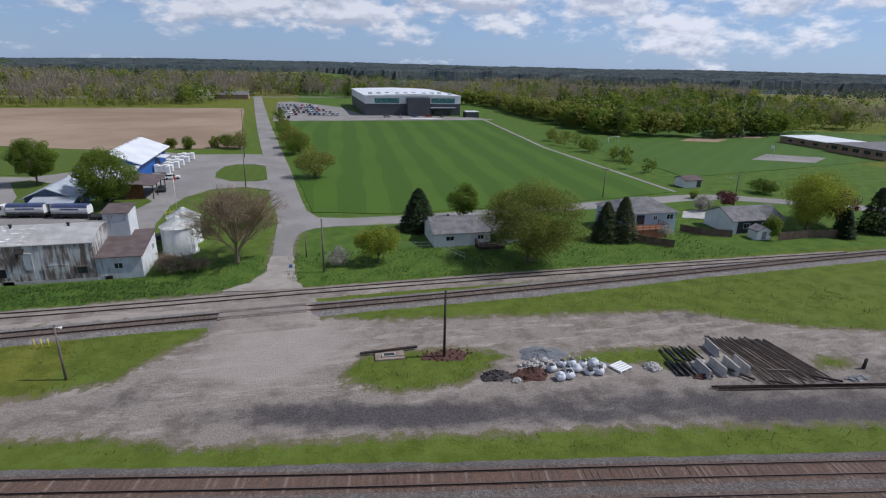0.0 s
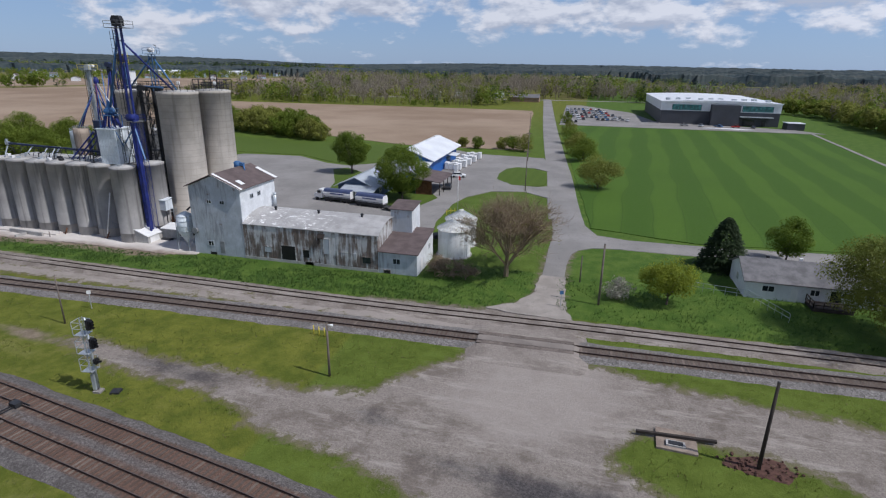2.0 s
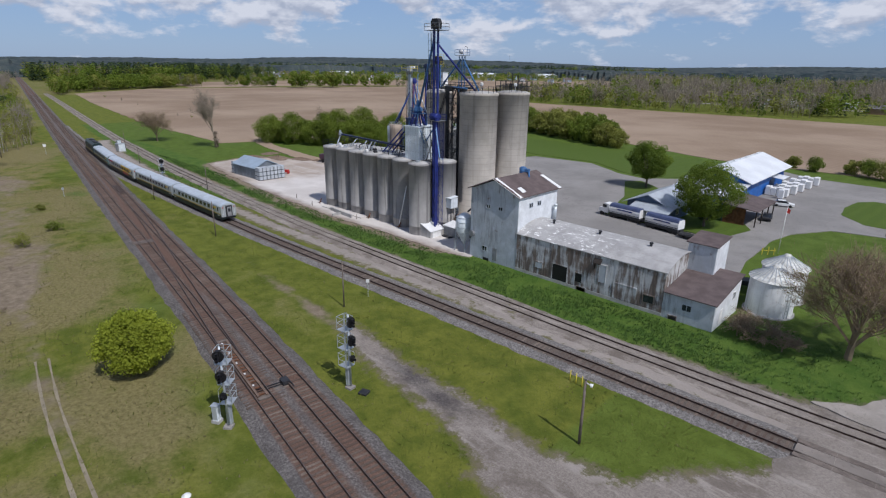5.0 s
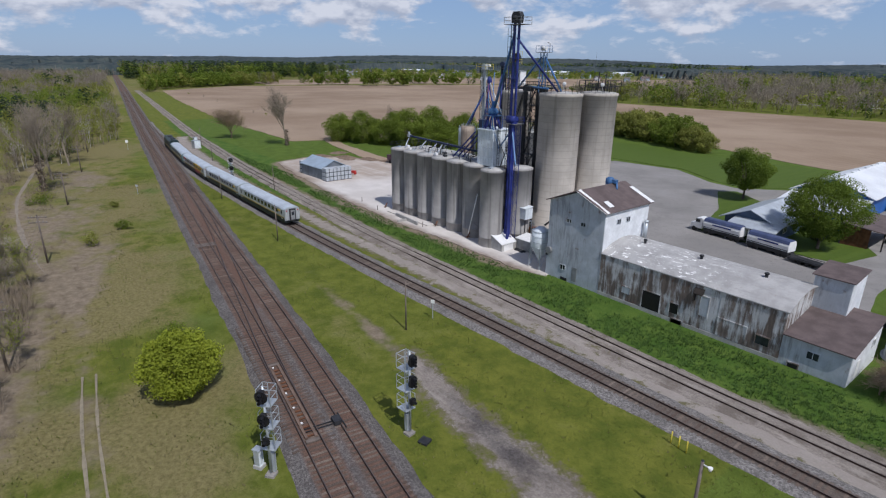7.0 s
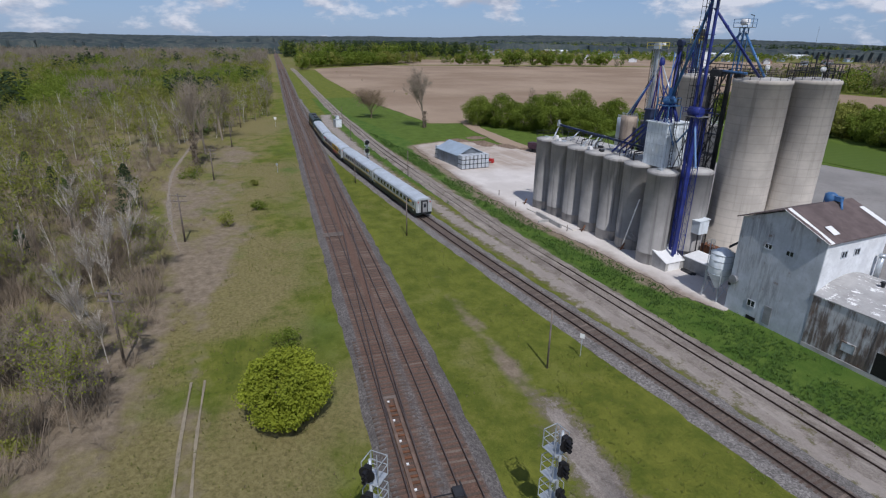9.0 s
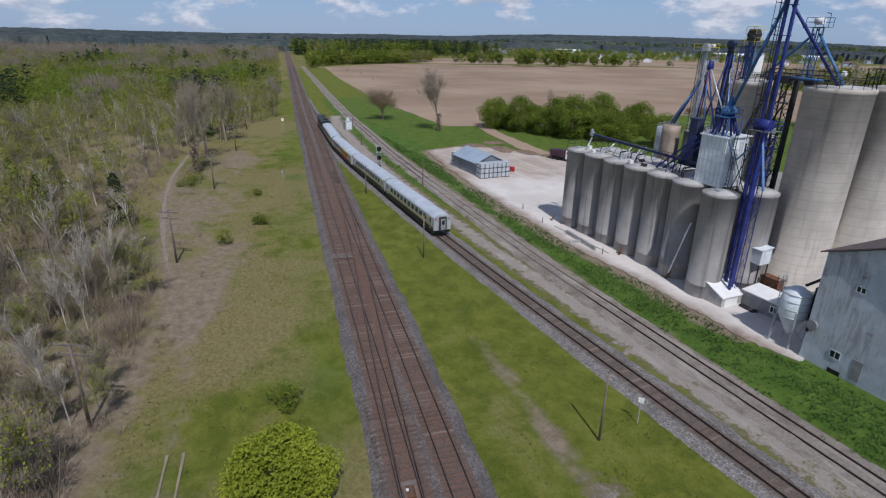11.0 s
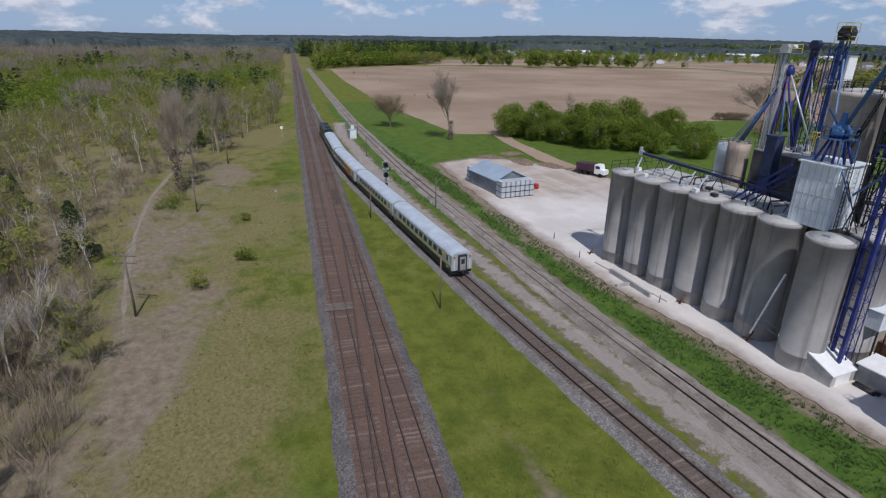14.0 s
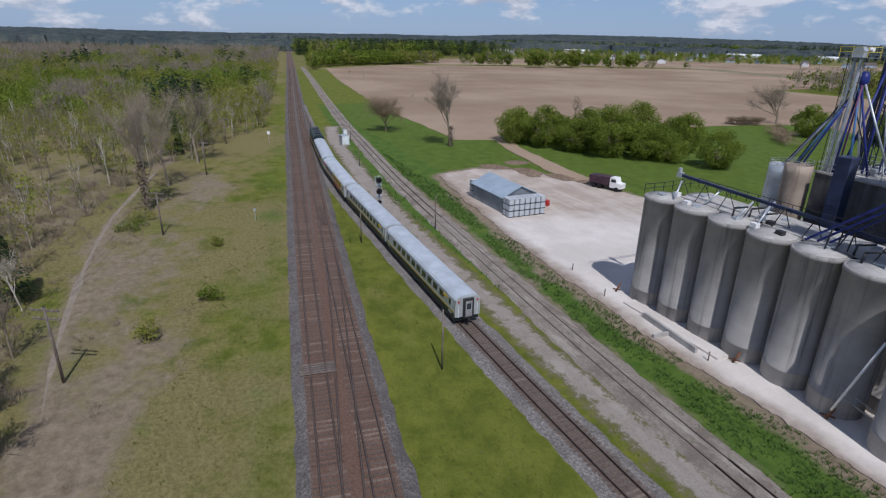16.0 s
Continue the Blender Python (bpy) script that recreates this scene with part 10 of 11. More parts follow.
cyl = np.stack([rgx.normal(size=500) * 0.45, rgx.normal(size=500) * 0.45, rgx.uniform(0, 6.0, 500)], 1)
tagged(new("ivy_sleeve", bulk("ivy_sleeve", *quads(cyl, 0.22, rgx), M_BRUSH)), "dark brown ivy round a bare trunk", "ivy", kind="stuff").matrix_basis = P(-214, 112.0)
bare_tree("bare_tree", P(-218, 260), "tall leafless tree with young leaves by the brown field", 59, 22, 1.2, 0.34, 7, 4, M_TWIG, M_LEAF_SPRING, 700, 0.3, wide=1.7, fine=4000)
bare_tree("bare_tree", P(-232, 170), "thin leafless tree in the tilled field", 61, 13, 0.7, 0.16, 7, 3, M_TWIG)
bare_tree("bare_tree", P(-165, 262), "thin leafless tree at the hedgerow", 62, 13, 0.7, 0.16, 7, 3, M_TWIG)
# low bushes in the dry field
for k, (x, y, h, w) in enumerate(((-122.3, 36.2, 2.6, 3.4), (-130.2, 42.2, 1.8, 3.2), (-149.4, 43.8, 1.2, 2.2), (-162, 31.2, 1.6, 6.0), (-167, 32.6, 1.5, 5.0), (-77.6, 38.2, 2.2, 3.4), (-70.2, 16.3, 1.2, 3.0))):
    tree("low_bush", P(x, y), "low scrubby half-leafed bush in dry grass", 100 + k, h, w, 0.1, 900, 0.12, M_LEAF if k % 2 else M_LEAF_SPRING, category="bush", group="low bushes", k=14, hollow=0.2, r0=0.05)

# ---- the birch and pine wood beyond the main line
rw = np.random.RandomState(17)


def sprinkle(ring, gap, seed, inner=0.0):
    rs = np.random.RandomState(seed)
    a = np.array(ring)
    lo, hi = a.min(0), a.max(0)
    n = int((hi[0] - lo[0]) * (hi[1] - lo[1]) / gap**2)
    p = rs.uniform(lo, hi, (n, 2))
    return p[inside(p[:, 0], p[:, 1], ring) < -inner]


def plant(name, pts, heights, models, mat, label, category="woods", seed=0):
    """Many trees of a wood as one mesh: each is a turned and scaled copy of one of the model arrays."""
    rs = np.random.RandomState(seed)
    vs, fs, o = [], [], 0
    for (x, y), h in zip(pts, heights):
        v, f = models[rs.randint(len(models))]
        t = rs.uniform(0, 2 * math.pi)
        c, s = math.cos(t), math.sin(t)
        k = h
        vs.append(np.stack([x + k * (v[:, 0] * c - v[:, 1] * s), y + k * (v[:, 0] * s + v[:, 1] * c), k * v[:, 2]], 1))
        fs.append(f + o)
        o += len(v)
    if not vs:
        return
    me = bpy.data.meshes.new(name)
    V = np.vstack(vs).astype(np.float32)
    F = np.vstack(fs).astype(np.int32)
    me.vertices.add(len(V))
    me.vertices.foreach_set("co", V.ravel())
    me.loops.add(F.size)
    me.loops.foreach_set("vertex_index", F.ravel())
    me.polygons.add(len(F))
    me.polygons.foreach_set("loop_start", np.arange(0, F.size, F.shape[1], dtype=np.int32))
    me.update(calc_edges=True)
    me.materials.append(mat)
    return tagged(new(name, me), label, category, kind="stuff")


def unit(v, h):
    return v / h


def model_bare(seed, kids, depth, spread=0.75):
    rg = np.random.RandomState(seed)
    v, f = bare_geo(rg, 10.0, spread, 0.10, kids, depth)
    return unit(v, 10.0), f


def model_crown(seed, n, size, w=0.75, base=0.12, hollow=0.35, k=14, clump=1.0, core=0.12):
    rg = np.random.RandomState(seed)
    (v, f), _ = leaf_cloud(rg, 1.0, w, base, n, size, k, 1.0, hollow, clump, core)
    c = np.array([(-.012, 0, 0), (.012, 0, 0), (.008, 0, .55), (-.008, 0, .55)])
    v = np.maximum(v, np.array([-9, -9, 0.0]))
    return np.vstack([v, c]), np.vstack([f, [[len(v), len(v) + 1, len(v) + 2, len(v) + 3]]])


def model_twigs(seed, n, w=0.014):
    """A leafless crown seen from afar: a haze of thin twig slivers over a stem."""
    rg = np.random.RandomState(seed)
    d = rg.normal(size=(n, 3))
    d /= np.linalg.norm(d, axis=1)[:, None]
    c = d * rg.rand(n, 1) ** 0.5 * np.array([0.26, 0.26, 0.40]) + np.array([0, 0, 0.58])
    up_ = c * np.array([1, 1, 0.4]) + np.array([0, 0, 0.30]) + rg.normal(size=(n, 3)) * 0.26
    up_ /= np.linalg.norm(up_, axis=1)[:, None]
    side = np.cross(up_, rg.normal(size=(n, 3)))
    side /= np.linalg.norm(side, axis=1)[:, None]
    L = rg.uniform(0.05, 0.13, (n, 1))
    v = np.stack([c - up_ * L - side * w, c - up_ * L + side * w, c + up_ * L + side * w * 0.4, c + up_ * L - side * w * 0.4], 1).reshape(-1, 3)
    stem = np.array([(-.010, 0, 0), (.010, 0, 0), (.003, 0, .9), (-.003, 0, .9), (0, -.010, 0), (0, .010, 0), (0, .003, .9), (0, -.003, .9)])
    return np.vstack([v, stem]), np.arange(4 * n + 8).reshape(-1, 4)


def model_conifer(seed, n, size, w=0.42):
    rg = np.random.RandomState(seed)
    return conifer_arrays(rg, 1.0, w, n, size)


BARE_LO = [model_bare(200 + k, 5, 2) for k in range(5)]
CROWN_THIN = [model_crown(250 + k, 105, 0.036, 0.58, 0.2, 0.25) for k in range(4)]
CROWN_FINE = [model_crown(270 + k, 180, 0.021, 0.55, 0.25, 0.15) for k in range(4)]
CROWN_FAR = [model_crown(260 + k, 100, 0.062, 0.80, 0.10, 0.6) for k in range(5)]
CROWN_FULL = [model_crown(255 + k, 230, 0.052, 0.84, 0.02, 0.65, 26, 0.7, 0.3) for k in range(5)]
CROWN_ROUND = [model_crown(245 + k, 420, 0.056, 0.92, 0.0, 0.65, 34, 0.62, 0.35) for k in range(4)]
CROWN_HORIZON = [model_crown(265 + k, 40, 0.10, 0.9, 0.02, 0.6) for k in range(3)]
CONE_MID = [model_conifer(280 + k, 420, 0.036, 0.40) for k in range(3)]
CONE_FAR = [model_conifer(290 + k, 90, 0.066, 0.34) for k in range(3)]

TWIG_FINE = [model_twigs(320 + k, 170, 0.0035) for k in range(4)]
TWIG_FAR = [model_twigs(300 + k, 64, 0.0085) for k in range(4)]
pts = sprinkle(WOOD, 4.0, 300)
dist_cam = np.hypot(pts[:, 0] + 55, pts[:, 1] - 38)
pts = pts[(pts[:, 1] > 38 - 0.36 * (-pts[:, 0] - 20)) | (dist_cam < 120)]
# a bare clearing runs through the middle of the wood
gap = np.exp(-(((pts[:, 0] + 190) / 42) ** 2 + ((pts[:, 1] - 14) / 13) ** 2)) + 0.8 * np.exp(-(((pts[:, 0] + 142) / 16) ** 2 + ((pts[:, 1] - 24) / 5) ** 2))
pts = pts[rw.rand(len(pts)) > 0.85 * gap]
reach = np.hypot(pts[:, 0] + 55, pts[:, 1] - 38)
pts = pts[rw.rand(len(pts)) < np.clip(230 / reach, 0.30, 1.0)]
dist_cam = np.hypot(pts[:, 0] + 55, pts[:, 1] - 38)
mixv = 0.72 * rough_field(pts[:, 0], pts[:, 1], 38.0, 9) + 0.28 * rw.rand(len(pts))
near = dist_cam < 118
# green pines and leafing birches fill the middle distance; bare grey wood lies before and behind
deep = np.clip((dist_cam - 170) / 50, 0, 1) * np.clip((640 - dist_cam) / 90, 0, 1) * np.clip((near_line(pts[:, 0], pts[:, 1], LINE_R) * -1 - 12) / 25, 0, 1)
pine_cut = 0.86 - 0.14 * deep + 0.07 * (dist_cam > 400)
leaf_cut = 0.36 - 0.05 * deep + 0.26 * np.clip((dist_cam - 400) / 120, 0, 1)
kindv = np.where(mixv > pine_cut, 2, np.where(mixv > leaf_cut, 1, 0))
# nearest trees stand as things of their own
birch = [bare_tree("birch_tree", P(-128.5, 13.0), "slender pale-barked leafless birch at the wood's edge", 310, 10.5, 0.62, 0.085, 7, 3, M_BARK_PALE, group="birches", fine=900, twigmat=M_TWIG),
         bare_tree("birch_tree", P(-134, 22.3, 50), "slender pale-barked leafless birch at the wood's edge", 311, 9.0, 0.75, 0.085, 7, 3, M_BARK_PALE, M_LEAF_SPRING, 160, group="birches", fine=900, twigmat=M_TWIG),
         bare_tree("scrub_tree", P(-116.5, 23.5, 20), "grey scrub tree with few first leaves at the wood's edge", 312, 6.5, 0.9, 0.05, 8, 3, M_TWIG, M_LEAF_SPRING, 260, group="scrub trees", fine=900, twigmat=M_TWIG),
         bare_tree("scrub_tree", P(-110.5, 22.8, 20), "grey leafless scrub tree with first leaves", 313, 7.5, 0.8, 0.06, 8, 3, M_TWIG, M_LEAF_YEL, 800, group="scrub trees", fine=900, twigmat=M_TWIG)]
order = np.argsort(dist_cam)
used = np.zeros(len(pts), bool)
count = 0
for i in order:
    if count >= 120 or not near[i]:
        break
    if kindv[i] != 2:
        o = copy_thing(birch[(rw.randint(2) if rw.rand() < 0.35 else 2 + rw.randint(2)) if pts[i, 0] < -112 else (2 + rw.randint(2) if rw.rand() < 0.8 else 0)], P(*pts[i], rw.uniform(0, 360)))
        s = rw.uniform(0.65, 1.15)
        o.scale = (s, s, s)
        used[i] = True
        count += 1
for k, (x, y, h) in enumerate(((-137.8, 20.5, 9.2), (-136.6, 11.2, 7.6), (-146, 8, 8), (-158, 2, 9), (-128, 3, 7), (-170, 6, 7), (-150, -6, 9), (-118, 4, 6.5), (-113, 9, 6))):
    conifer(P(x, y), "young green pine at the wood's edge", 330 + k, h, h * 0.56, 1300, 0.24, M_NEEDLE_L if k % 2 else M_NEEDLE, "pines")
bare_tree("bare_tree", P(-190, 36.0), "tall grey leafless tree at the edge of the wood", 345, 25.0, 0.7, 0.26, 6, 4, M_TWIG, None, 0, 0.34, wide=1.2, fine=2500)
bare_tree("bare_tree", P(-173, 33.0), "grey leafless tree with ivied trunk beside the path", 352, 22.0, 0.55, 0.24, 7, 4, M_TWIG, None, 0, 0.40, wide=1.1, fine=2500)
bare_tree("bare_tree", P(-212, 42), "tall grey leafless tree at the edge of the wood", 347, 22.0, 0.85, 0.22, 6, 4, M_TWIG, None, 0, 0.36, wide=1.4, fine=2500)
tagged(new("ivy_sleeve", bulk("ivy_sleeve", *quads(cyl * np.array([1, 1, 1.5]), 0.26, rgx), M_BRUSH)), "dark brown ivy round a bare trunk", "ivy", kind="stuff").matrix_basis = P(-173, 33.0)
rest = ~used
H = rw.uniform(7.5, 12.5, len(pts)) * np.clip(dist_cam / 420, 1.0, 1.45)
mid = rest & (dist_cam < 230)
far = rest & ~mid
m0, m1, m2 = (mid & (kindv == k) for k in range(3))
f0, f1, f2 = (far & (kindv == k) for k in range(3))
stems = (m0 | m1) & (rough_field(pts[:, 0] * 3.1, pts[:, 1] * 3.1, 4.0, 45) > 0.60)
plant("birch_wood", pts[stems], H[stems], BARE_LO, M_BARK_PALE, "white-stemmed leafless birches beside the main line", seed=1)
stems = (m0 | m1) & ~stems
plant("birch_wood", pts[stems], H[stems], BARE_LO, M_TWIG, "brown-grey leafless wood beside the main line", seed=21)
hz = m0 & (dist_cam > 150)
low = rest & (kindv != 2) & (dist_cam <= 190)
low &= rough_field(pts[:, 0], pts[:, 1], 9.0, 63) > 0.38
plant("twig_haze", pts[low], H[low] * 0.62, TWIG_FINE, M_BRUSHWOOD, "fine grey-brown twigs of the scrub", seed=10)
plant("twig_haze", pts[hz], H[hz] * 0.95, TWIG_FAR, M_BARE_FAR, "fine leafless twigs of the birch wood", seed=8)
olive_leaf = m0 & (rough_field(pts[:, 0], pts[:, 1], 14.0, 46) > 0.45)
plant("young_leaf_wood", pts[olive_leaf], H[olive_leaf] * 0.85, CROWN_FINE, M_LEAF_SPRING, "scrub in thin yellow-green leaf beside the main line", seed=22)
plant("young_leaf_wood", pts[m1], H[m1] * 0.95, CROWN_FINE, M_LEAF_SPRING, "birches in thin yellow-green leaf beside the main line", seed=2)
plant("pine_wood", pts[m2], H[m2] * 1.05, CONE_MID, M_NEEDLE_L, "dark green pines among the birches", seed=3)
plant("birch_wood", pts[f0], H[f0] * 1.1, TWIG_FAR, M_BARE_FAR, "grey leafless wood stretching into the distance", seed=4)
leafy = rough_field(pts[:, 0], pts[:, 1], 22.0, 44) > 0.5
plant("young_leaf_wood", pts[f1 & leafy], H[f1 & leafy], CROWN_THIN, M_LEAF, "distant wood in fresh green leaf", seed=5)
plant("young_leaf_wood", pts[f1 & ~leafy], H[f1 & ~leafy], CROWN_THIN, M_LEAF_SPRING, "distant wood in thin yellow-green leaf", seed=9)
plant("pine_wood", pts[f2], H[f2] * 1.25, CONE_FAR, M_NEEDLE, "distant dark green pine wood", seed=6)
# grey undergrowth on the wood's floor
up = sprinkle(WOOD, 2.3, 301)
up = up[np.hypot(up[:, 0] + 70, up[:, 1] - 30) < 130]
brushes = []
for k in range(4):
    rg = np.random.RandomState(400 + k)
    t = rg.uniform(0, 6.28, 36)
    r = rg.uniform(0, 0.5, 36)
    lean = rg.normal(size=(36, 2)) * 0.35
    b0 = np.stack([r * np.cos(t), r * np.sin(t), np.zeros(36)], 1)
    b1 = b0 + np.concatenate([lean, rg.uniform(0.5, 1.0, (36, 1))], 1)
    side = rg.normal(size=(36, 3)) * 0.007
    v = np.stack([b0 - side, b0 + side, b1 + side * 0.3, b1 - side * 0.3], 1).reshape(-1, 3)
    brushes.append((v, np.arange(144).reshape(-1, 4)))
plant("undergrowth", up, rw.uniform(0.9, 2.6, len(up)), brushes, M_BRUSHWOOD, "dense grey leafless undergrowth at the wood's edge", "undergrowth", 7)
thick = sprinkle([(-60, 8), (-66, 17), (-74, 22.5), (-92, 25.8), (-106, 26.6), (-116, 25.6), (-121, 20), (-110, 8), (-90, 0), (-62, -4)], 1.25, 305)
thick = thick[rough_field(thick[:, 0], thick[:, 1], 6.0, 62) > 0.46]
plant("brush_thicket", thick, rw.uniform(2.0, 4.6, len(thick)), [(v * np.array([0.55, 0.55, 1.0]), f) for v, f in brushes], M_BRUSHWOOD, "tall dense leafless brush at the wood's edge", "undergrowth", 18)
# thin low twigs and dead stalks on the bare strip before the wood
strip = sprinkle([(-62, 20), (-72, 25), (-90, 29), (-105, 32.5), (-135, 33), (-165, 34), (-197, 43), (-204, 33), (-165, 22), (-135, 20), (-105, 25), (-80, 22)], 1.5, 303)
strip = strip[np.abs(strip[:, 1] - np.interp(-strip[:, 0], [-p[0] for p in PATH_WEST], [p[1] for p in PATH_WEST])) > 1.2]
strip = strip[rough_field(strip[:, 0], strip[:, 1], 5.0, 61) > 0.42]
plant("dead_stalks", strip, rw.uniform(0.35, 1.15, len(strip)), brushes, M_BRUSHWOOD, "low grey dead stalks and twigs on trodden ground", "undergrowth", 17)


# ponds beyond the arena
LAKES = [[(95, 700), (170, 712), (240, 800), (330, 960), (300, 1060), (190, 960), (120, 800)], [(330, 690), (400, 680), (520, 760), (600, 880), (430, 860)], [(660, 740), (820, 730), (990, 800), (960, 880), (740, 850)]]
M_WATER = make_glass("pale_pond_water", (0.10, 0.13, 0.16))
for ring in LAKES:
    plate("water", ring, 0.12, M_WATER, "still pale pond between far woods", "pond", 6, 12)


def dry_land(p):
    for ring in LAKES:
        p = p[inside(p[:, 0], p[:, 1], ring) > 18]
        # open shore towards the fields
        ox, oy = np.mean(ring, 0) * 0.93
        p = p[np.exp(-(((p[:, 0] - ox) / 90) ** 2 + ((p[:, 1] - oy) / 120) ** 2)) < 0.75]
    return p


def belt(ring, gap, seed, hlo, hhi, mix, name="far_wood", label="distant mixed spring woods", full=False):
    p = dry_land(sprinkle(ring, gap, seed))
    rs = np.random.RandomState(seed + 1)
    h = rs.uniform(hlo, hhi, len(p))
    q = rough_field(p[:, 0], p[:, 1], 60.0, seed % 50) * 0.7 + rs.rand(len(p)) * 0.45
    cut = np.quantile(q, np.cumsum(mix)) if len(p) else []
    kind = np.digitize(q, cut[:-1])
    crown = full if isinstance(full, list) else CROWN_FULL if full else CROWN_FAR
    for k, (models, mat, word) in enumerate(((TWIG_FAR, M_BARE_FAR, "leafless"), (crown, M_LEAF_SPRING, "yellow-green"), (crown, M_LEAF, "green"), (crown, M_LEAF_DEEP, "deep green"), (CONE_FAR, M_NEEDLE, "dark evergreen"))):
        sel = kind == k
        if sel.any():
            plant(name, p[sel], h[sel], models, mat, f"{label}, {word} trees", seed=seed + k)


# beyond the brown field and the arena, along the school, beyond the tilled field
belt([(-340, 432), (-190, 436), (-90, 450), (-60, 500), (-52, 555), (-200, 540), (-340, 520), (-360, 470)], 9, 500, 12, 19, (0.66, 0.14, 0.10, 0.06, 0.04), "north_wood", "tall mixed wood beyond the brown field")
belt([(-340, 540), (-200, 560), (-40, 580), (20, 588), (40, 900), (-460, 900), (-330, 640)], 11, 510, 15, 24, (0.68, 0.10, 0.08, 0.06, 0.08), "north_wood", "tall mixed wood beyond the far road")
belt([(-345, 431), (-120, 434), (-110, 440), (-345, 440)], 6, 515, 4, 8, (0.15, 0.25, 0.35, 0.25, 0.0), "field_hedge", "green bushes along the far edge of the brown field", full=True)
belt([(-20, 600), (110, 520), (112, 490), (330, 470), (520, 560), (600, 900), (0, 900)], 10, 520, 12, 19, (0.66, 0.12, 0.09, 0.05, 0.08), "north_wood", "tall mixed wood behind the arena")
belt([(147, 258), (147, 462), (118, 486), (122, 500), (160, 480), (161, 258)], 5.2, 540, 10, 14, (0.01, 0.52, 0.40, 0.06, 0.01), "field_treeline", "bright green row of trees along the crop", full=CROWN_ROUND)
belt([(152, 268), (198, 262), (222, 244), (268, 256), (330, 262), (420, 300), (400, 420), (240, 400), (158, 330)], 9.5, 560, 10, 18, (0.22, 0.16, 0.30, 0.20, 0.12), "school_wood", "mixed wood behind the playing field", full=True)
belt([(310, 240), (340, 170), (420, 60), (620, 40), (760, 300), (520, 420), (420, 290)], 11, 580, 8, 15, (0.12, 0.16, 0.34, 0.26, 0.12), "town_trees", "garden trees among distant houses")
belt([(130, 84), (150, 92), (210, 60), (300, 10), (420, -20), (420, 60), (250, 110), (160, 112)], 10, 590, 8, 13, (0.08, 0.2, 0.36, 0.22, 0.14), "town_trees", "garden trees along the side road", full=True)
belt([(106, 246), (124, 240), (119, 190), (112, 158), (106, 158), (109, 200)], 6, 600, 4, 7, (0.0, 0.3, 0.4, 0.3, 0.0), "path_bushes", "rounded green bushes beside the path", full=True)
belt([(150, 268), (160, 250), (208, 238), (252, 250), (262, 262), (210, 250), (166, 262)], 5.5, 605, 11, 16, (0.0, 0.22, 0.34, 0.20, 0.24), "school_wood", "dense dark wood edge behind the playing field", full=CROWN_ROUND)
belt([(-575, 141), (-640, 158), (-668, 190), (-700, 262), (-735, 330), (-780, 330), (-750, 240), (-735, 168), (-590, 143)], 6.5, 620, 12, 18, (0.03, 0.30, 0.42, 0.25, 0.0), "hedgerow", "tall green hedgerow beyond the tilled field", full=True)
# mostly dark needles in these two belts: cloud shadow put into the foliage colour
belt([(-960, 190), (-1180, 225), (-1250, 560), (-1080, 640), (-960, 480)], 13, 625, 20, 28, (0.04, 0.06, 0.10, 0.15, 0.65), "dark_wood", "wood far along the line, evergreens darkening it like cloud shade")
belt([(-1620, 900), (-1150, 1380), (-700, 1640), (-720, 1760), (-1250, 1500), (-1760, 960)], 17, 627, 22, 30, (0.04, 0.08, 0.13, 0.20, 0.55), "dark_wood", "wooded ridge beyond the town, evergreens darkening it like cloud shade")
for k, (x, y, x2, y2, h) in enumerate(((-716, 268, -714, 290, 12), (-711, 346, -709, 360, 14), (-681, 362, -678, 402, 16), (-626, 398, -619, 452, 23), (-655, 494, -654, 512, 17), (-616, 495, -610, 528, 18), (-700, 470, -660, 560, 12), (-594, 600, -590, 606, 9))):
    belt([(x - 8, y - 2), (x2 - 8, y2 + 2), (x2 + 8, y2 + 2), (x + 8, y - 2)], 7.5, 640 + k, h * 0.75, h, (0.05, 0.14, 0.46, 0.33, 0.02), "field_trees", "group of round green trees beyond the tilled field", full=CROWN_ROUND)
belt([(-610, 538), (-607, 566), (-596, 566), (-600, 538)], 6, 655, 9, 13, (0.0, 0.0, 0.1, 0.2, 0.7), "yard_trees", "dark pointed trees round a farmhouse", full=True)
belt([(-300, 150), (-420, 160), (-560, 170), (-560, 166), (-420, 154), (-300, 143)], 14, 650, 1.5, 3.0, (0.4, 0.3, 0.3, 0.0, 0.0), "verge_bushes", "low scrub on the siding's verge")
belt([(-760, 420), (-900, 420), (-1320, 500), (-1320, 980), (-900, 1300), (-620, 1080), (-700, 760)], 26, 660, 8, 14, (0.15, 0.25, 0.35, 0.2, 0.05), "town_trees", "scattered trees among distant houses", full=True)
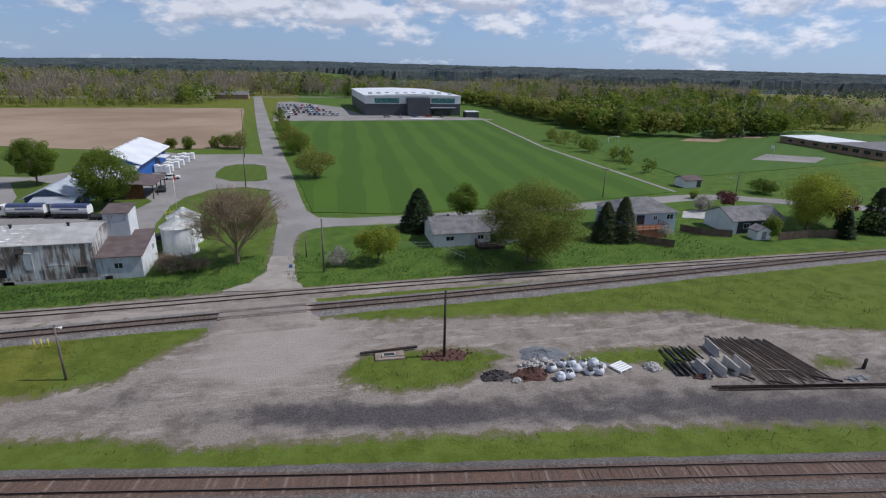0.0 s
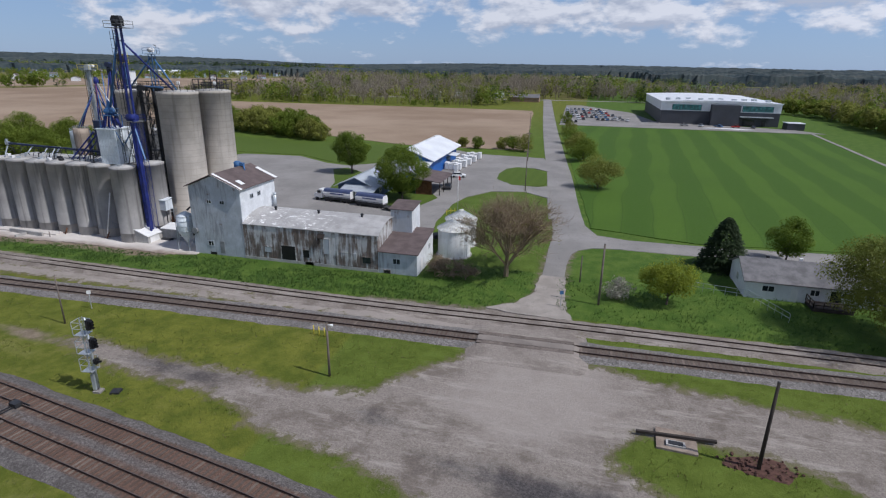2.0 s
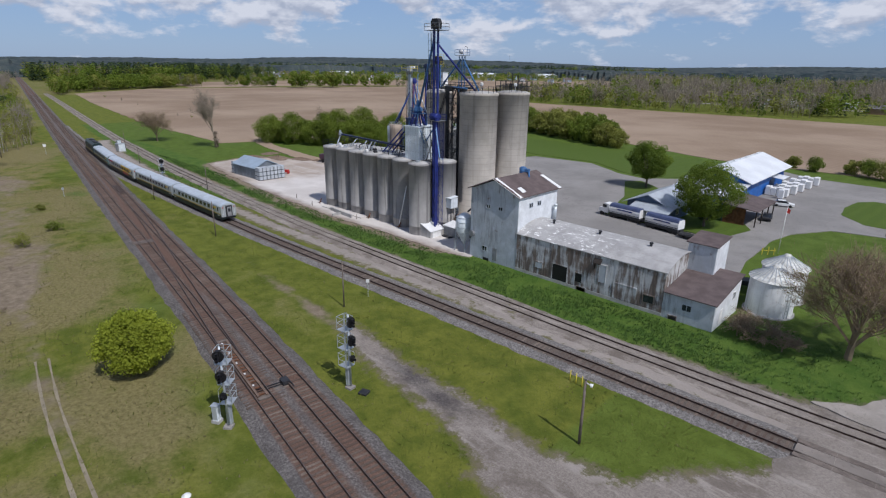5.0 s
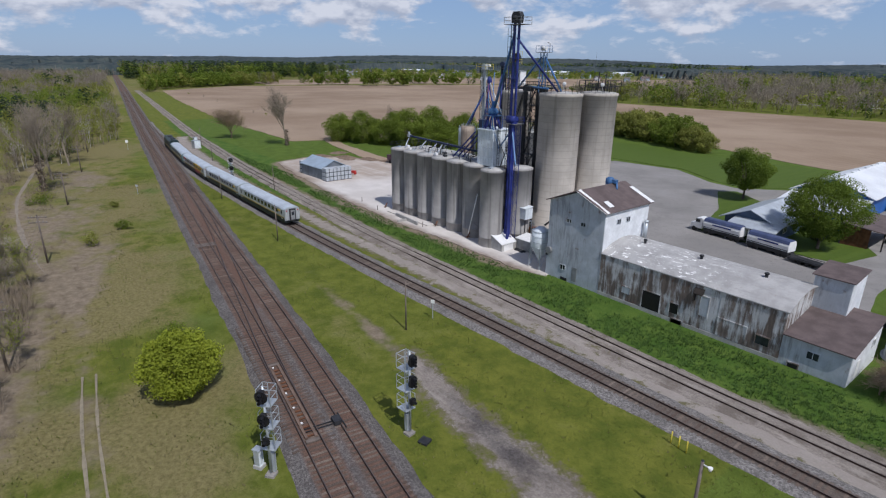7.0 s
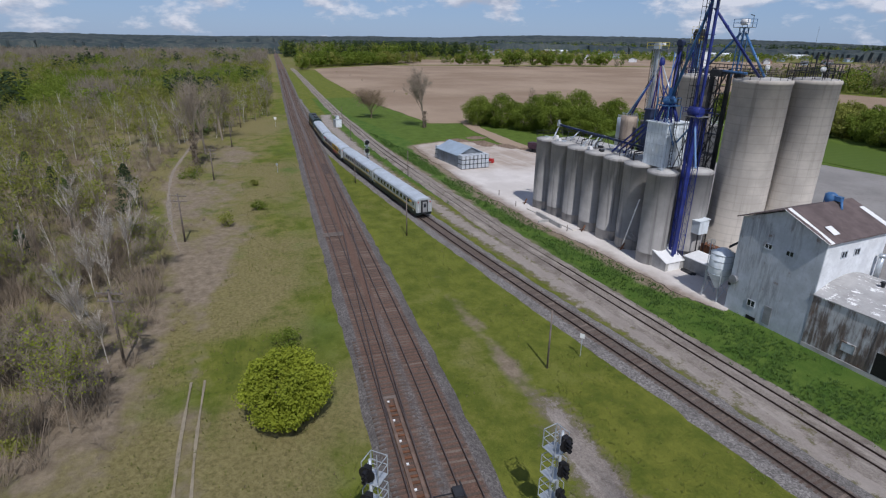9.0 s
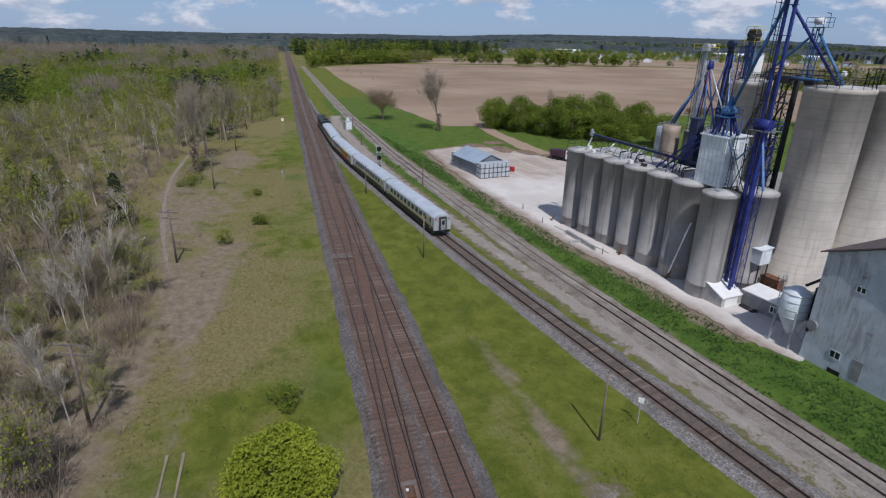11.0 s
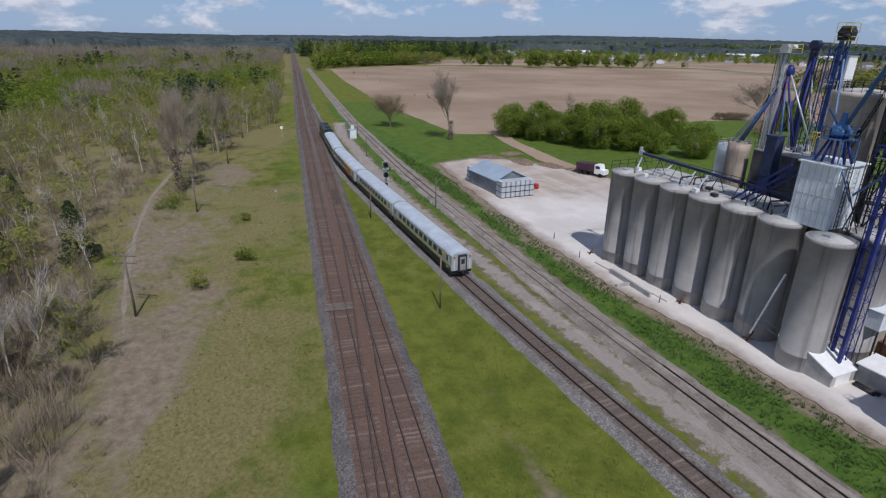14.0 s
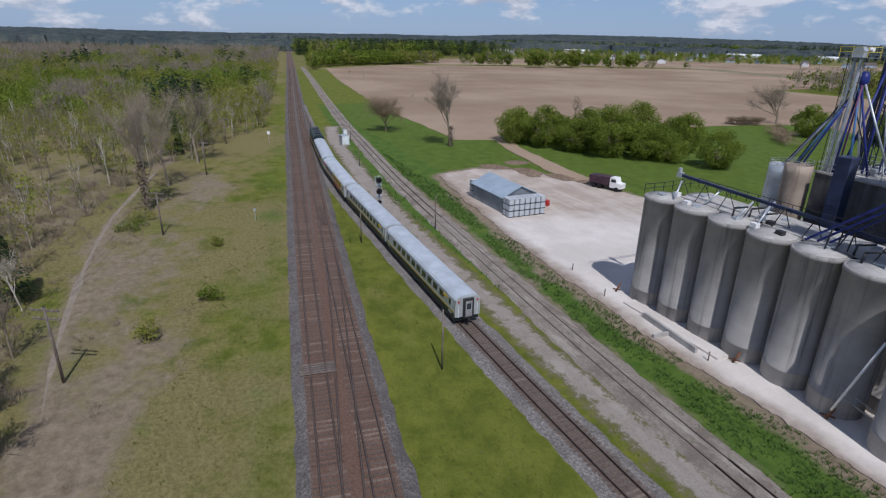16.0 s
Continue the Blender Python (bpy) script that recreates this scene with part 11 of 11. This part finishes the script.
# woods towards the horizon: single trees first, then closed canopies
OPEN_LAND = [(-700, 300), (-860, 330), (-1340, 480), (-1340, 1000), (-900, 1330), (-560, 1100), (-300, 900)]
for s0 in range(20, 200, 20):
    a0, a1 = radians(s0), radians(s0 + 20)
    ring = [(-60 + r * math.cos(a), 60 + r * math.sin(a)) for r, a in ((880, a0), (1250, a0), (1250, a1), (880, a1))]
    p = sprinkle(ring, 21, 700 + s0)
    open_ = rough_field(p[:, 0], p[:, 1], 330.0, 21) + 0.12 * np.random.RandomState(s0).rand(len(p))
    p = dry_land(p[(open_ > 0.30) & (inside(p[:, 0], p[:, 1], OPEN_LAND) > 0)])
    rs = np.random.RandomState(800 + s0)
    h = rs.uniform(10, 15, len(p))
    kind = rs.choice(3, len(p), p=(0.4, 0.4, 0.2))
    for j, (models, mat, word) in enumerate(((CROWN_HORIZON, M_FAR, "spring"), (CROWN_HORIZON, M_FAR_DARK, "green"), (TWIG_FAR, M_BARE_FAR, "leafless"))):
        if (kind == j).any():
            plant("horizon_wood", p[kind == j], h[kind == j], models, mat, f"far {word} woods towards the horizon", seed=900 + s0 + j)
ta = np.radians(np.arange(10, 200, 0.2))
tr_ = np.concatenate([np.arange(1150, 2000, 22), np.arange(2000, 4700, 60)])
TA, TR = np.meshgrid(ta, tr_, indexing="ij")
CX, CY = -60 + TR * np.cos(TA), 60 + TR * np.sin(TA)
land = np.clip((TR - 1500) / 2500, 0, 1) * (rough_field(CX, CY, 900.0, 3) * 26 - 4)
ridge = np.clip((TR - 1900) / 1300, 0, 1) * np.clip((np.degrees(TA) - 112) / 25, 0.05, 1) * np.clip((168 - np.degrees(TA)) / 18, 0.1, 1)
land = land + ridge * (6 + 24 * rough_field(CX, CY, 1400.0, 27))
mask = rough_field(CX, CY, 330.0, 21) + 0.10 * rough_field(CX, CY, 60.0, 22) > np.where(TR > 2400, 0.22, 0.40)
mask &= inside(CX, CY, OPEN_LAND) > 0
for ring in LAKES:
    mask &= inside(CX, CY, ring) > 25
tall = 8 + 9 * rough_field(CX, CY, 26.0, 23) + 2.5 * np.random.RandomState(24).rand(*CX.shape) + 6 * rough_field(CX, CY, 400.0, 25)
CZ = np.where(mask, land + tall, land - 1.5)
CZ[:, 0] = -1.5
na, nr = CX.shape
ci = np.arange(na * nr).reshape(na, nr)
cf = np.stack([ci[:-1, :-1], ci[:-1, 1:], ci[1:, 1:], ci[1:, :-1]], -1).reshape(-1, 4)
near_mask = (mask[:-1, :-1] | mask[1:, 1:] | mask[:-1, 1:] | mask[1:, :-1]).ravel()
tagged(new("distant_forest", bulk("distant_forest", np.stack([CX, CY, CZ], -1).reshape(-1, 3), cf[near_mask], M_CANOPY)), "forest canopy at the horizon, haze put into its grey-green colour", "forest", kind="stuff")
# grass tufts and weeds near the tracks
tuft = []
for k in range(5):
    rg = np.random.RandomState(950 + k)
    n = 5
    t = rg.uniform(0, 6.28, n)
    b0 = np.stack([0.25 * np.cos(t) * rg.rand(n), 0.25 * np.sin(t) * rg.rand(n), np.full(n, -0.1)], 1)
    b1 = b0 + np.stack([0.5 * np.cos(t), 0.5 * np.sin(t), rg.uniform(0.6, 1.0, n)], 1)
    side = np.stack([-np.sin(t), np.cos(t), np.zeros(n)], 1) * 0.10
    v = np.stack([b0 - side, b0 + side, b1 + side * 0.2, b1 - side * 0.2], 1).reshape(-1, 3)
    tuft.append((v, np.arange(4 * n).reshape(-1, 4)))
rs = np.random.RandomState(77)
area = rs.uniform((-190, 18), (80, 96), (70000, 2))
ix = np.clip(np.searchsorted(gx, area[:, 0]), 0, len(gx) - 1)
iy = np.clip(np.searchsorted(gy, area[:, 1]), 0, len(gy) - 1)
offr = near_line(area[:, 0], area[:, 1], LINE_R)
ok = (W_GRAVEL[ix, iy] < 0.42) & ~((offr > np.where(rs.rand(len(area)) < 0.6, -7.0, -6.2)) & (offr < np.where(rs.rand(len(area)) < 0.6, 3.0, 2.3))) & (np.abs(near_line(area[:, 0], area[:, 1], LINE_S1)) > 2.6) & ((np.abs(near_line(area[:, 0], area[:, 1], LINE_S2)) > 1.8) | (rs.rand(len(area)) < 0.25)) & (W_SOIL[ix, iy] < 0.5) & (inside(area[:, 0], area[:, 1], YARD) > 0.3) & ~((area[:, 1] > 88.6) & (area[:, 0] < -25))
lushness = W_LUSH[ix, iy]
patchy = rough_field(area[:, 0], area[:, 1], 3.5, 33)
ok &= patchy + rs.rand(len(area)) * 0.5 > 0.62
strip_ = rs.uniform((-215, 78), (-18, 92), (26000, 2))
off2 = near_line(strip_[:, 0], strip_[:, 1], LINE_S2)
keep = (off2 > 2.3 + 1.2 * rough_field(strip_[:, 0], strip_[:, 1], 2.2, 35)) & (strip_[:, 1] < np.where(strip_[:, 0] > -66, 87.6, 90)) & (inside(strip_[:, 0], strip_[:, 1], YARD) > 0.6 * rough_field(strip_[:, 0], strip_[:, 1], 1.8, 36) + 4.5 * np.clip(rough_field(strip_[:, 0], strip_[:, 1], 13.0, 37) - 0.45, 0, 1)) & (rough_field(strip_[:, 0], strip_[:, 1], 3.0, 34) > 0.28)
strip_ = strip_[keep]
M_TUFT = leaves("rough_green_grass", (0.125, 0.150, 0.030), (0.215, 0.230, 0.055))
M_TUFT_L = leaves("lush_green_weeds", (0.082, 0.158, 0.034), (0.148, 0.242, 0.060))
M_TUFT_D = leaves("dry_straw_grass", (0.185, 0.160, 0.082), (0.27, 0.235, 0.13))
sel_l = ok & (lushness > 0.5)
sel_d = ok & ~sel_l & (rs.rand(len(area)) < np.where(offr < -4, 0.45, 0.12))
sel_g = ok & ~sel_l & ~sel_d
plant("grass_tufts", area[sel_g], rs.uniform(0.10, 0.24, sel_g.sum()), tuft, M_TUFT, "rough green grass tufts along the tracks", "grass", 11)
plant("grass_tufts", area[sel_d], rs.uniform(0.10, 0.22, sel_d.sum()), tuft, M_TUFT_D, "dry straw-coloured grass tufts", "grass", 12)
plant("weeds", area[sel_l], rs.uniform(0.16, 0.42, sel_l.sum()), tuft, M_TUFT_L, "lush green weeds beside the mill", "grass", 13)
plant("weeds", strip_, rs.uniform(0.14, 0.42, len(strip_)), tuft, M_TUFT_L, "rank green weeds along the mill track", "grass", 14)
